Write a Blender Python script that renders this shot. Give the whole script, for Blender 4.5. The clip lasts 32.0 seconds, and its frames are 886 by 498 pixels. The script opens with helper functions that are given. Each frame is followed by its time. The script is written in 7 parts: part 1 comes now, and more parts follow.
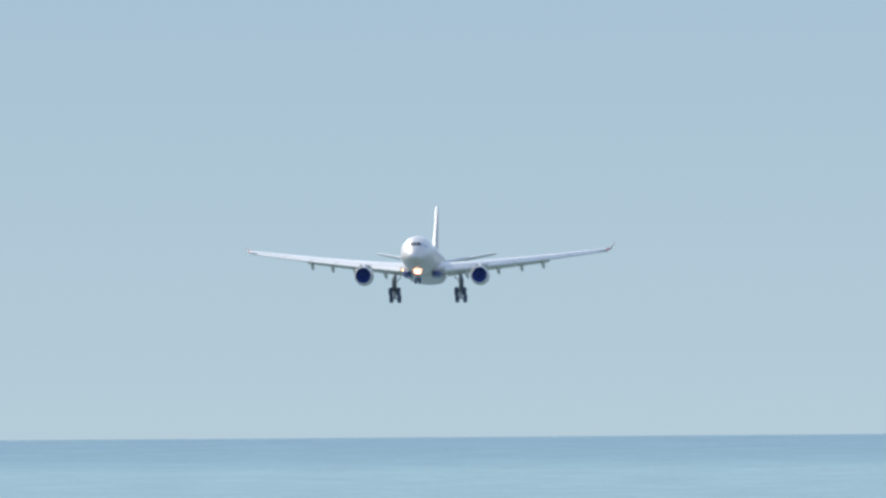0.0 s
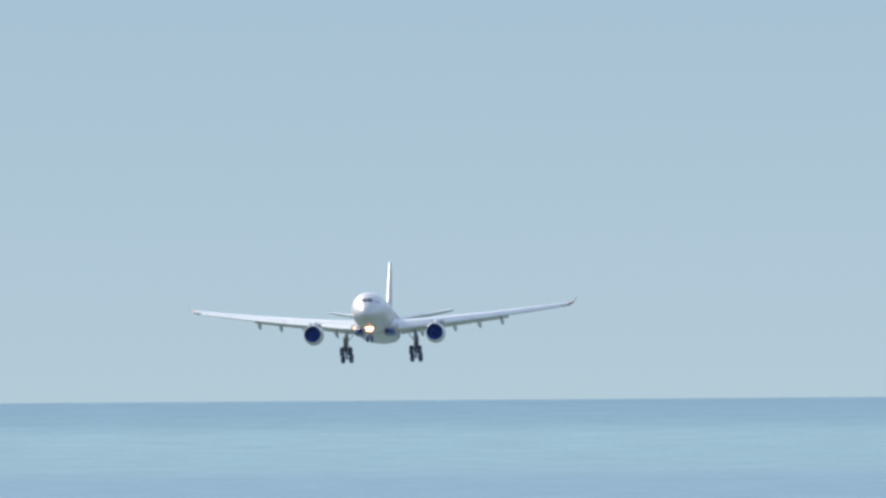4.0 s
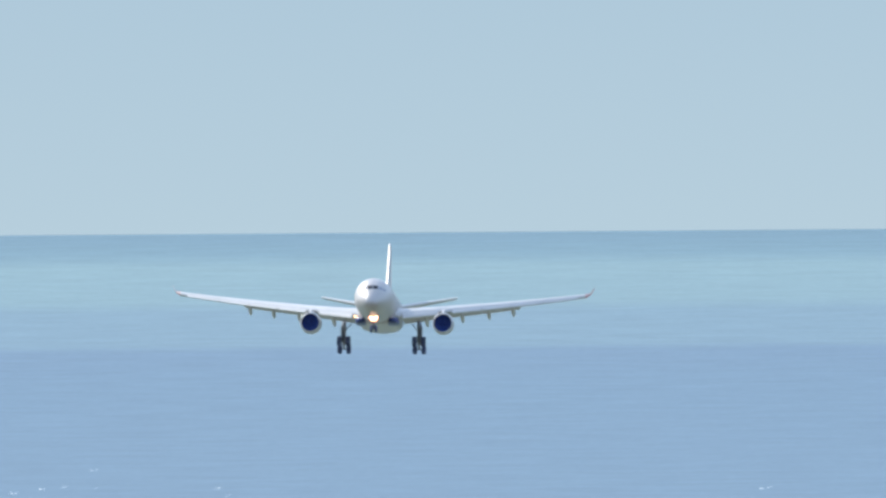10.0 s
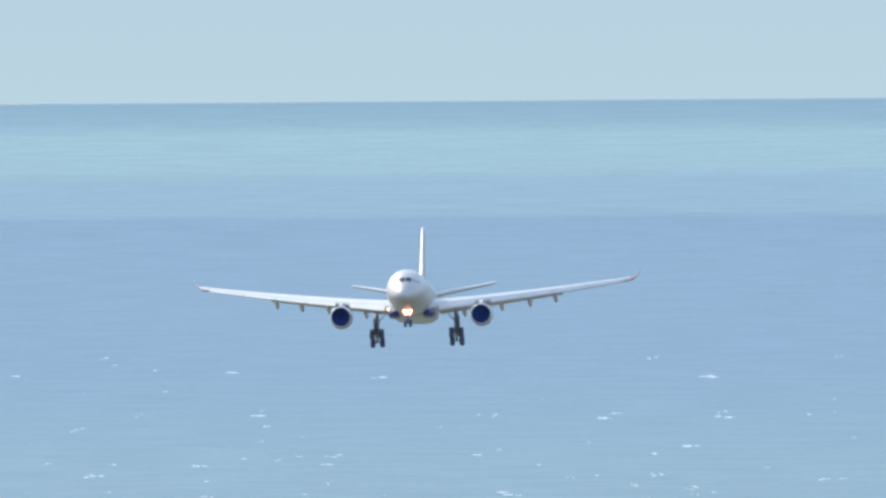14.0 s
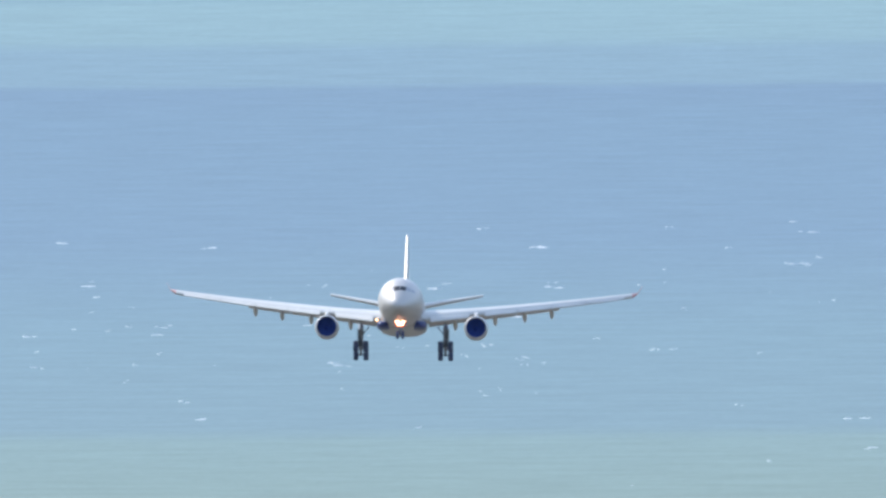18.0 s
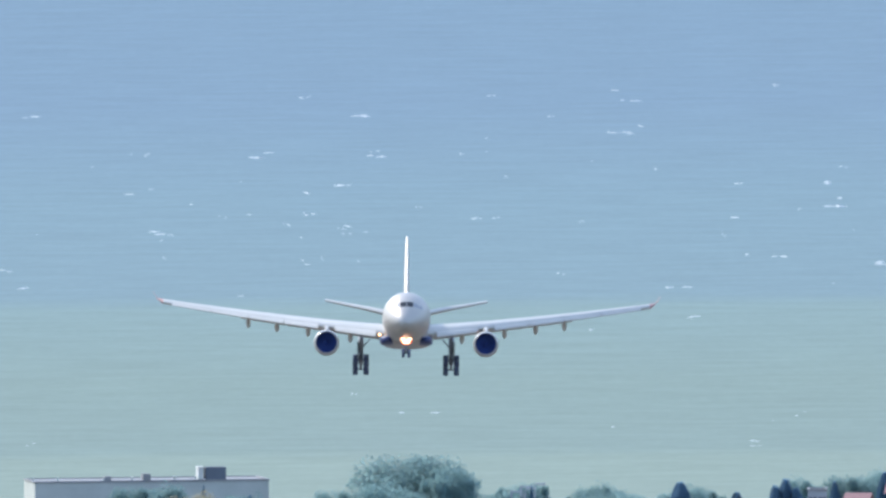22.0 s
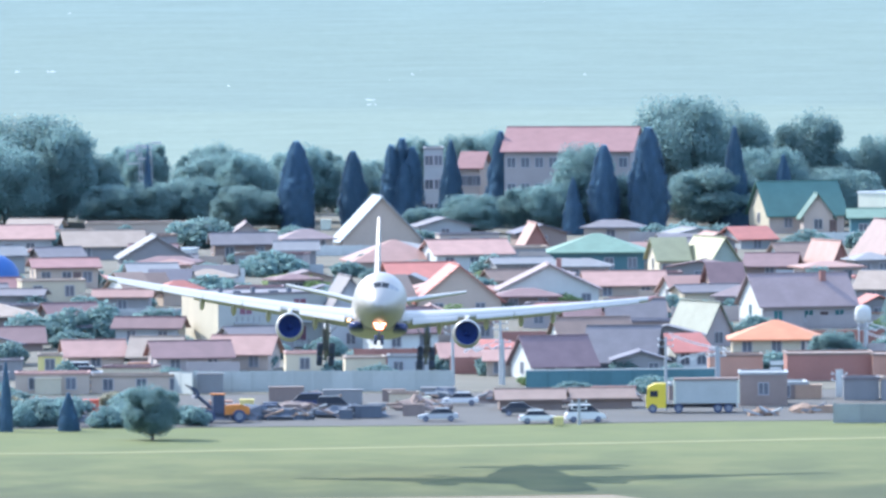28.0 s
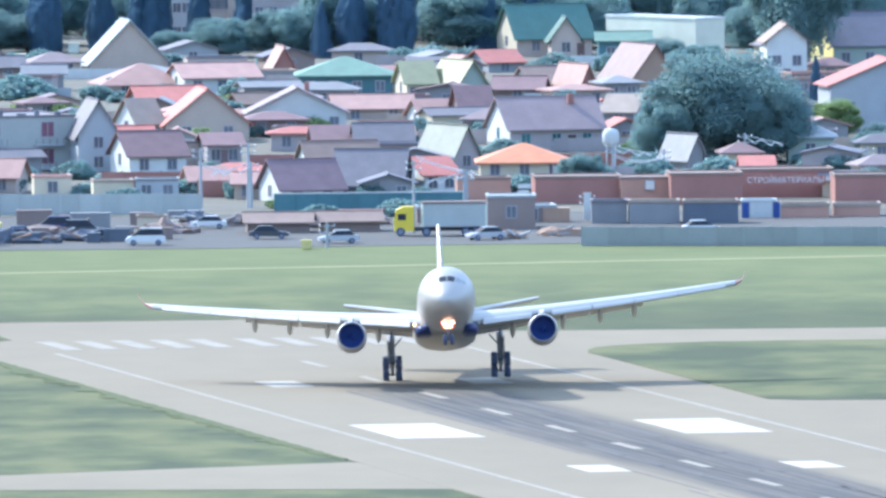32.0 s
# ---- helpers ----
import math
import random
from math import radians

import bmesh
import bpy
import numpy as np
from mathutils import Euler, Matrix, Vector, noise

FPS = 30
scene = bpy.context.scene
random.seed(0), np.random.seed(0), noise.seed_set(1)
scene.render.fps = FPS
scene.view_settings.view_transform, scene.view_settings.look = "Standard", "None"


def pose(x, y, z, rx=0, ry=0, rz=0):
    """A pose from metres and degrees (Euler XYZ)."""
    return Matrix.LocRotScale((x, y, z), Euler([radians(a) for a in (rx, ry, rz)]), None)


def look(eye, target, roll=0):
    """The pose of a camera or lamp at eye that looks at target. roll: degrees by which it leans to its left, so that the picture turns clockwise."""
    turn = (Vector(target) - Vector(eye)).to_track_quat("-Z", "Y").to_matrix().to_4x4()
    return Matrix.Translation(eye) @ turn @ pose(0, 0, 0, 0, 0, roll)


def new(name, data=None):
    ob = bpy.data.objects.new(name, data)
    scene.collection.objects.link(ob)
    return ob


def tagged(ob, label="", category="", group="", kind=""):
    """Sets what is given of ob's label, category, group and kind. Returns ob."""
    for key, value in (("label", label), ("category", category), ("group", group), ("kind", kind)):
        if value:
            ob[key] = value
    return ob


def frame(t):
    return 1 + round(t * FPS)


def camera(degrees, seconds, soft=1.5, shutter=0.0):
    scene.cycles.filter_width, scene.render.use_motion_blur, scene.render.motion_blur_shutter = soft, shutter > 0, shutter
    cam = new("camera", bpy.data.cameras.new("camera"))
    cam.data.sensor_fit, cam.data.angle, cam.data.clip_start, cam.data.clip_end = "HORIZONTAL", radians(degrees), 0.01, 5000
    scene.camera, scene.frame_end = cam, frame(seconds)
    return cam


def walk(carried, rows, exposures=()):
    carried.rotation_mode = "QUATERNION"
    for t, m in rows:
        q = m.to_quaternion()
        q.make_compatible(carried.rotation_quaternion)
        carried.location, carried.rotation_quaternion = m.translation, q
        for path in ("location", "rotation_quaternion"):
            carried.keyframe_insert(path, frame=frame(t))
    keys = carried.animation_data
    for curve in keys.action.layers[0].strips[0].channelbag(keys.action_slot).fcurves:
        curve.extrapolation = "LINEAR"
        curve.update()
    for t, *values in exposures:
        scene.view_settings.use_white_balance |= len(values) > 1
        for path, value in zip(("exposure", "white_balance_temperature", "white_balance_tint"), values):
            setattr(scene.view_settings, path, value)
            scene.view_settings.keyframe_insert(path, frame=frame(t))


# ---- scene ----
EXPO = ((0, -0.09, 6230, 9), (6, -0.12, 6160, 9), (10, -0.05, 6150, 9), (13, 0.05, 6180, 8), (17, -0.04, 6060, 9), (20, -0.04, 6090, 9), (21, -0.06, 6080, 9),
        (24, -0.07, 5950, 9), (26.5, 0.19, 5800, 9), (28, 0.45, 5780, 9), (30, 0.54, 5720, 9), (31, 0.55, 5600, 8), (32, 0.43, 5540, 7))
cam = camera(2.2457, 32.0, soft=2.9)
EYE = (0.0, 0.0, 117.0)
# seconds, tilt and turn of the tripod head
walk(cam, [(t, pose(*EYE, tilt, 0, turn) @ pose(0, 0, 0, 0, 0, -0.44)) for t, tilt, turn in (
    (0, 90.1658, 2.8085), (0.5, 90.1560, 2.6848), (1, 90.1627, 2.6251), (1.5, 90.1478, 2.6496),
    (2, 90.1182, 2.6924), (2.5, 90.1039, 2.6473), (3, 90.1006, 2.5285), (3.5, 90.0952, 2.3950),
    (5.5, 89.9269, 2.4760), (6, 89.8900, 2.4814), (6.5, 89.8816, 2.3698), (7, 89.8952, 2.2706),
    (7.5, 89.9064, 2.2104), (8, 89.8753, 2.1523), (8.5, 89.7859, 2.1005), (9, 89.6919, 2.0966),
    (9.5, 89.6569, 2.0478), (10, 89.6458, 1.9411), (10.5, 89.6163, 1.9107), (11, 89.5756, 1.9522),
    (11.5, 89.5170, 1.9403), (12, 89.4769, 1.9038), (12.5, 89.4579, 1.8422), (13, 89.4341, 1.7579),
    (13.5, 89.3833, 1.7062), (14, 89.3140, 1.6582), (14.5, 89.2606, 1.5610), (16.5, 89.1129, 1.5308),
    (17, 89.0780, 1.4473), (17.5, 89.0328, 1.3082), (18, 88.9827, 1.2295), (18.5, 88.9533, 1.2115),
    (19, 88.9051, 1.1596), (19.5, 88.8351, 1.0369), (20, 88.7587, 0.9352), (20.5, 88.7148, 0.8933),
    (21, 88.6830, 0.8725), (21.5, 88.6616, 0.8311), (22, 88.6469, 0.7811), (22.5, 88.6178, 0.7242),
    (23, 88.5635, 0.6398), (23.5, 88.4924, 0.5482), (24, 88.4320, 0.4931), (24.5, 88.3744, 0.4609),
    (26.5, 88.0502, 0.1066), (27, 87.9520, 0.0214), (27.5, 87.8442, -0.0780), (28, 87.7748, -0.1861),
    (28.5, 87.7317, -0.3185), (29, 87.6944, -0.4526), (29.5, 87.6346, -0.5549), (30, 87.5739, -0.6317),
    (30.5, 87.5168, -0.7691), (31, 87.4445, -0.8533), (31.5, 87.3712, -0.8217), (32, 87.3219, -0.8223),
)], exposures=EXPO)

# ---- world and sun ----
SUN_TO = Vector((-0.97, 0.88, 1.0)).normalized()
world = bpy.data.worlds.new("world")
scene.world = world
world.use_nodes = True
wn, wl = world.node_tree.nodes, world.node_tree.links
sky = wn.new("ShaderNodeTexSky")
sky.sky_type, sky.sun_disc = "NISHITA", False
sky.sun_elevation = math.asin(SUN_TO.z)
sky.sun_rotation = math.atan2(SUN_TO.x, SUN_TO.y)
sky.dust_density, sky.air_density = 2.0, 1.0
scaled = wn.new("ShaderNodeVectorMath")
scaled.operation = "SCALE"
scaled.inputs["Scale"].default_value = 0.13
wl.new(sky.outputs["Color"], scaled.inputs[0])
# a pale band of sea haze lies round the whole horizon and thins out upwards
coords = wn.new("ShaderNodeTexCoord")
split = wn.new("ShaderNodeSeparateXYZ")
wl.new(coords.outputs["Generated"], split.inputs[0])
band = wn.new("ShaderNodeMapRange")
band.interpolation_type = "SMOOTHSTEP"
band.inputs["From Min"].default_value, band.inputs["From Max"].default_value = 0.03, 0.14
band.inputs["To Min"].default_value, band.inputs["To Max"].default_value = 1.0, 0.0
wl.new(split.outputs["Z"], band.inputs["Value"])
low = wn.new("ShaderNodeValToRGB")
low.color_ramp.elements[0].position, low.color_ramp.elements[0].color = 0.0, (0.512, 0.640, 0.706, 1)
low.color_ramp.elements[1].position, low.color_ramp.elements[1].color = 1.0, (0.404, 0.553, 0.668, 1)
lift = wn.new("ShaderNodeMapRange")
lift.inputs["From Min"].default_value, lift.inputs["From Max"].default_value = -0.006, 0.020
wl.new(split.outputs["Z"], lift.inputs["Value"])
wl.new(lift.outputs["Result"], low.inputs["Fac"])
mixed = wn.new("ShaderNodeMix")
mixed.data_type = "RGBA"
wl.new(band.outputs["Result"], mixed.inputs["Factor"])
# high thin haze brightens the whole dome
veil = wn.new("ShaderNodeVectorMath")
veil.operation = "ADD"
veil.inputs[1].default_value = (0.53, 0.69, 0.96)
wl.new(scaled.outputs["Vector"], veil.inputs[0])
wl.new(veil.outputs["Vector"], mixed.inputs["A"])
wl.new(low.outputs["Color"], mixed.inputs["B"])
wl.new(mixed.outputs["Result"], wn["Background"].inputs["Color"])
wn["Background"].inputs["Strength"].default_value = 1.0

sun = new("sun", bpy.data.lights.new("sun", "SUN"))
sun.data.energy, sun.data.angle, sun.data.color = 5.3, radians(0.9), (1.0, 0.92, 0.79)
sun.matrix_basis = look(SUN_TO * 100, (0, 0, 0))


# ---- materials ----
MATS = {}


def mat(name, colour, rough=0.7, metal=0.0, vary=0.15, size=1.0, fine=0.2, bump=0.0, spread=0.0, spec=0.3, stretch=(1, 1, 1), glow=0.0):
    """A surface whose colour drifts at two scales: stains of `size` metres and grain of a tenth of that."""
    if name in MATS:
        return MATS[name]
    m = MATS[name] = bpy.data.materials.new(name)
    m.use_nodes = True
    n, l = m.node_tree.nodes, m.node_tree.links
    b = n["Principled BSDF"]
    b.inputs["Roughness"].default_value, b.inputs["Metallic"].default_value = rough, metal
    b.inputs["Specular IOR Level"].default_value = spec
    tc, mp = n.new("ShaderNodeTexCoord"), n.new("ShaderNodeMapping")
    mp.inputs["Scale"].default_value = stretch
    l.new(tc.outputs["Object"], mp.inputs["Vector"])
    big, small = n.new("ShaderNodeTexNoise"), n.new("ShaderNodeTexNoise")
    big.inputs["Scale"].default_value, small.inputs["Scale"].default_value = 1 / size, 9 / size
    big.inputs["Detail"].default_value, small.inputs["Detail"].default_value = 5, 4
    l.new(mp.outputs["Vector"], big.inputs["Vector"])
    l.new(mp.outputs["Vector"], small.inputs["Vector"])
    add = n.new("ShaderNodeMath")
    add.operation = "MULTIPLY_ADD"
    add.inputs[1].default_value = fine
    l.new(small.outputs["Fac"], add.inputs[0])
    l.new(big.outputs["Fac"], add.inputs[2])
    rng = n.new("ShaderNodeMapRange")
    rng.inputs["From Min"].default_value, rng.inputs["From Max"].default_value = 0.3, 0.7 + fine
    rng.inputs["To Min"].default_value, rng.inputs["To Max"].default_value = 1 - vary, 1 + vary
    l.new(add.outputs[0], rng.inputs["Value"])
    hsv = n.new("ShaderNodeHueSaturation")
    hsv.inputs["Color"].default_value = (*colour, 1)
    if spread:
        info, own, both = n.new("ShaderNodeObjectInfo"), n.new("ShaderNodeMapRange"), n.new("ShaderNodeMath")
        own.inputs["To Min"].default_value, own.inputs["To Max"].default_value = 1 - spread, 1 + spread
        both.operation = "MULTIPLY"
        l.new(info.outputs["Random"], own.inputs["Value"])
        l.new(own.outputs["Result"], both.inputs[0])
        l.new(rng.outputs["Result"], both.inputs[1])
        l.new(both.outputs[0], hsv.inputs["Value"])
    else:
        l.new(rng.outputs["Result"], hsv.inputs["Value"])
    l.new(hsv.outputs["Color"], b.inputs["Base Color"])
    if bump:
        bp = n.new("ShaderNodeBump")
        bp.inputs["Strength"].default_value, bp.inputs["Distance"].default_value = bump, 0.05
        l.new(small.outputs["Fac"], bp.inputs["Height"])
        l.new(bp.outputs["Normal"], b.inputs["Normal"])
    if glow:
        b.inputs["Emission Color"].default_value = (*colour, 1)
        b.inputs["Emission Strength"].default_value = glow
    return m


# ---- mesh tools ----
def part(name, bm, material, parent=None, label="", smooth=False, m=None):
    """Links a bmesh as one mesh object, under a thing or a part."""
    me = bpy.data.meshes.new(name)
    bm.to_mesh(me)
    bm.free()
    for one in material if isinstance(material, (list, tuple)) else [material]:
        me.materials.append(one)
    if smooth:
        me.polygons.foreach_set("use_smooth", [True] * len(me.polygons))
    return hang(name, me, parent, label, m)


def hang(name, me, parent=None, label="", m=None):
    ob = new(name, me)
    if parent is not None:
        ob.parent = parent
    if m is not None:
        ob.matrix_basis = m
    if label:
        tagged(ob, label)
    return ob


def empty(name, label, category, m=None, group="", kind=""):
    ob = new(name)
    if m is not None:
        ob.matrix_basis = m
    return tagged(ob, label, category, group, kind)


def box(bm, x0, x1, y0, y1, z0, z1, mi=0, m=None):
    vs = [bm.verts.new((x, y, z)) for z in (z0, z1) for y in (y0, y1) for x in (x0, x1)]
    if m is not None:
        for v in vs:
            v.co = m @ v.co
    for q in ((0, 2, 3, 1), (4, 5, 7, 6), (0, 1, 5, 4), (2, 6, 7, 3), (0, 4, 6, 2), (1, 3, 7, 5)):
        bm.faces.new([vs[i] for i in q]).material_index = mi
    return vs


def boxed(*a):
    bm = bmesh.new()
    box(bm, *a)
    return bm


def loft(bm, rings, cap=True, mi=0, closed=True):
    """Skins rings of equally many points."""
    vr = [[bm.verts.new(p) for p in ring] for ring in rings]
    n = len(vr[0])
    for a, b in zip(vr, vr[1:]):
        for i in range(n if closed else n - 1):
            j = (i + 1) % n
            bm.faces.new((a[i], a[j], b[j], b[i])).material_index = mi
    if cap:
        bm.faces.new(vr[0][::-1]).material_index = mi
        bm.faces.new(vr[-1]).material_index = mi
    return vr


def tube(bm, a, b, ra, rb=None, n=10, mi=0, cap=True):
    """A round bar from a to b."""
    a, b = Vector(a), Vector(b)
    q = (b - a).to_track_quat("Z", "Y").to_matrix()
    rb = ra if rb is None else rb
    rings = [[c + q @ Vector((r * math.cos(6.2832 * k / n), r * math.sin(6.2832 * k / n), 0)) for k in range(n)] for c, r in ((a, ra), (b, rb))]
    loft(bm, rings, cap, mi)


def tubed(*a, **k):
    bm = bmesh.new()
    tube(bm, *a, **k)
    return bm


def prism(bm, outline, z0, z1, mi=0):
    """An upright block over a flat outline that runs anticlockwise."""
    loft(bm, [[(x, y, z0) for x, y in outline], [(x, y, z1) for x, y in outline]], True, mi)


def lathe(bm, profile, n=24, axis="y", at=(0, 0, 0), mi=0, cap=False):
    """Turns (along, radius) pairs round an axis."""
    rings = []
    for s, r in profile:
        ring = []
        for k in range(n):
            c, w = r * math.cos(6.28318 * k / n), r * math.sin(6.28318 * k / n)
            p = (c, s, w) if axis == "y" else (s, c, w) if axis == "x" else (c, w, s)
            ring.append((p[0] + at[0], p[1] + at[1], p[2] + at[2]))
        rings.append(ring)
    loft(bm, rings, cap, mi)


# ---- sea and land ----
SHORE, RIM = 3236.0, 4968.0


def sea_level(y):
    """The sheet lifts towards its rim, which stands for the far horizon."""
    s = max(0.0, (y - SHORE) / (RIM - SHORE))
    return -0.4 + 90.35 * s ** 1.25


def water_material():
    m = bpy.data.materials.new("sea_water")
    m.use_nodes = True
    n, l = m.node_tree.nodes, m.node_tree.links
    b = n["Principled BSDF"]
    b.inputs["Roughness"].default_value, b.inputs["Specular IOR Level"].default_value = 0.6, 0.06
    tc, sp = n.new("ShaderNodeTexCoord"), n.new("ShaderNodeSeparateXYZ")
    l.new(tc.outputs["Object"], sp.inputs[0])
    # water masses of different colour lie in long bands off the coast, their borders waver
    mp, waver = n.new("ShaderNodeMapping"), n.new("ShaderNodeTexNoise")
    mp.inputs["Scale"].default_value = (0.008, 0.03, 0)
    l.new(tc.outputs["Object"], mp.inputs["Vector"])
    l.new(mp.outputs["Vector"], waver.inputs["Vector"])
    waver.inputs["Detail"].default_value = 6
    shift = n.new("ShaderNodeMath")
    shift.operation = "MULTIPLY_ADD"
    shift.inputs[1].default_value = 24.0
    l.new(waver.outputs["Fac"], shift.inputs[0])
    l.new(sp.outputs["Y"], shift.inputs[2])
    rng = n.new("ShaderNodeMapRange")
    rng.inputs["From Min"].default_value, rng.inputs["From Max"].default_value = SHORE + 12, RIM + 12
    l.new(shift.outputs[0], rng.inputs["Value"])
    ramp = n.new("ShaderNodeValToRGB")
    e = ramp.color_ramp.elements
    stops = SEA_STOPS
    e[0].position, e[0].color = stops[0][0], (*stops[0][1], 1)
    e[1].position, e[1].color = stops[-1][0], (*stops[-1][1], 1)
    for p, c in stops[1:-1]:
        e.new(p).color = (*c, 1)
    l.new(rng.outputs["Result"], ramp.inputs["Fac"])
    # ripples and wind streaks
    mp2, rip = n.new("ShaderNodeMapping"), n.new("ShaderNodeTexNoise")
    mp2.inputs["Scale"].default_value = (0.09, 0.05, 0)
    l.new(tc.outputs["Object"], mp2.inputs["Vector"])
    l.new(mp2.outputs["Vector"], rip.inputs["Vector"])
    rip.inputs["Detail"].default_value, rip.inputs["Roughness"].default_value = 6, 0.6
    r2 = n.new("ShaderNodeMapRange")
    r2.inputs["From Min"].default_value, r2.inputs["From Max"].default_value = 0.3, 0.7
    r2.inputs["To Min"].default_value, r2.inputs["To Max"].default_value = 0.955, 1.045
    l.new(rip.outputs["Fac"], r2.inputs["Value"])
    hsv = n.new("ShaderNodeHueSaturation")
    l.new(ramp.outputs["Color"], hsv.inputs["Color"])
    # long slicks drawn out by the wind
    mp3, slick, r3, both = n.new("ShaderNodeMapping"), n.new("ShaderNodeTexNoise"), n.new("ShaderNodeMapRange"), n.new("ShaderNodeMath")
    mp3.inputs["Scale"].default_value = (0.011, 0.035, 0)
    l.new(tc.outputs["Object"], mp3.inputs["Vector"])
    l.new(mp3.outputs["Vector"], slick.inputs["Vector"])
    slick.inputs["Detail"].default_value, slick.inputs["Roughness"].default_value = 4, 0.55
    r3.inputs["From Min"].default_value, r3.inputs["From Max"].default_value = 0.32, 0.68
    r3.inputs["To Min"].default_value, r3.inputs["To Max"].default_value = 0.92, 1.07
    l.new(slick.outputs["Fac"], r3.inputs["Value"])
    both.operation = "MULTIPLY"
    l.new(r2.outputs["Result"], both.inputs[0])
    l.new(r3.outputs["Result"], both.inputs[1])
    l.new(both.outputs[0], hsv.inputs["Value"])
    l.new(hsv.outputs["Color"], b.inputs["Base Color"])
    bp = n.new("ShaderNodeBump")
    bp.inputs["Strength"].default_value, bp.inputs["Distance"].default_value = 0.3, 0.6
    l.new(rip.outputs["Fac"], bp.inputs["Height"])
    l.new(bp.outputs["Normal"], b.inputs["Normal"])
    return m


SEA_STOPS = [(0.022, (0.19, 0.235, 0.193)), (0.102, (0.184, 0.232, 0.193)), (0.113, (0.164, 0.214, 0.187)), (0.197, (0.162, 0.214, 0.187)),
             (0.291, (0.159, 0.22, 0.209)), (0.307, (0.143, 0.205, 0.221)), (0.434, (0.139, 0.205, 0.23)), (0.57, (0.127, 0.187, 0.233)),
             (0.751, (0.124, 0.185, 0.232)), (0.799, (0.122, 0.18, 0.229)), (0.806, (0.147, 0.214, 0.245)), (0.863, (0.147, 0.215, 0.245)),
             (0.88, (0.166, 0.241, 0.251)), (0.94, (0.171, 0.249, 0.256)), (0.962, (0.133, 0.207, 0.23)), (0.998, (0.119, 0.189, 0.219))]


def sea():
    bm = bmesh.new()
    ys = [SHORE - 60] + [SHORE + (RIM - SHORE) * k / 40 for k in range(41)]
    loft(bm, [[(x, y, sea_level(y)) for x in (-4200, -1500, -500, 0, 500, 1500, 4200)] for y in ys], False, closed=False)
    ob = part("water", bm, water_material(), smooth=True)
    tagged(ob, "hazy blue open sea in bands of lighter and greener water", "sea", kind="structure")


def land_height(x, y):
    hill = 115.3 * math.exp(-(max(y, 0) / 330) ** 2) * math.exp(-(x / 900) ** 2)
    beach = -1.2 * max(0.0, min(1.0, (y - SHORE + 14) / 22))
    return hill + beach


def grass_material():
    """Mown grass: streaks of dry straw, clover green and bare dust."""
    if "meadow" in MATS:
        return MATS["meadow"]
    m = mat("meadow", (0.165, 0.205, 0.095), 0.9, vary=0.16, size=5, fine=0.8, bump=0.2)
    n, l = m.node_tree.nodes, m.node_tree.links
    hsv = next(q for q in n if q.type == "HUE_SAT")
    tc, mp, streak, ramp = n.new("ShaderNodeTexCoord"), n.new("ShaderNodeMapping"), n.new("ShaderNodeTexNoise"), n.new("ShaderNodeValToRGB")
    mp.inputs["Scale"].default_value = (0.020, 0.010, 1)
    streak.inputs["Detail"].default_value, streak.inputs["Roughness"].default_value = 5, 0.5
    l.new(tc.outputs["Object"], mp.inputs["Vector"])
    l.new(mp.outputs["Vector"], streak.inputs["Vector"])
    l.new(streak.outputs["Fac"], ramp.inputs["Fac"])
    e = ramp.color_ramp.elements
    e[0].position, e[0].color = 0.38, (0.043, 0.057, 0.024, 1)
    e[1].position, e[1].color = 0.62, (0.115, 0.118, 0.047, 1)
    e.new(0.50).color = (0.075, 0.089, 0.034, 1)
    # the verge towards the road is drier
    sp, far, dry = n.new("ShaderNodeSeparateXYZ"), n.new("ShaderNodeMapRange"), n.new("ShaderNodeMix")
    l.new(tc.outputs["Object"], sp.inputs[0])
    l.new(sp.outputs["Y"], far.inputs["Value"])
    far.inputs["From Min"].default_value, far.inputs["From Max"].default_value = 2325, 2470
    far.inputs["To Max"].default_value = 0.75
    dry.data_type = "RGBA"
    l.new(far.outputs["Result"], dry.inputs["Factor"])
    l.new(ramp.outputs["Color"], dry.inputs["A"])
    dry.inputs["B"].default_value = (0.125, 0.148, 0.053, 1)
    rank, coat = n.new("ShaderNodeMapRange"), n.new("ShaderNodeMix")
    rank.interpolation_type = "SMOOTHSTEP"
    l.new(sp.outputs["Y"], rank.inputs["Value"])
    rank.inputs["From Min"].default_value, rank.inputs["From Max"].default_value = 2348, 2376
    rank.inputs["To Min"].default_value, rank.inputs["To Max"].default_value = 0.75, 0.0
    coat.data_type = "RGBA"
    near = n.new("ShaderNodeMapRange")
    l.new(sp.outputs["Y"], near.inputs["Value"])
    near.inputs["From Min"].default_value, near.inputs["From Max"].default_value = 2306, 2318
    both = n.new("ShaderNodeMath")
    both.operation = "MULTIPLY"
    l.new(rank.outputs["Result"], both.inputs[0])
    l.new(near.outputs["Result"], both.inputs[1])
    l.new(both.outputs[0], coat.inputs["Factor"])
    l.new(dry.outputs["Result"], coat.inputs["A"])
    coat.inputs["B"].default_value = (0.050, 0.064, 0.026, 1)
    l.new(coat.outputs["Result"], hsv.inputs["Color"])
    return m


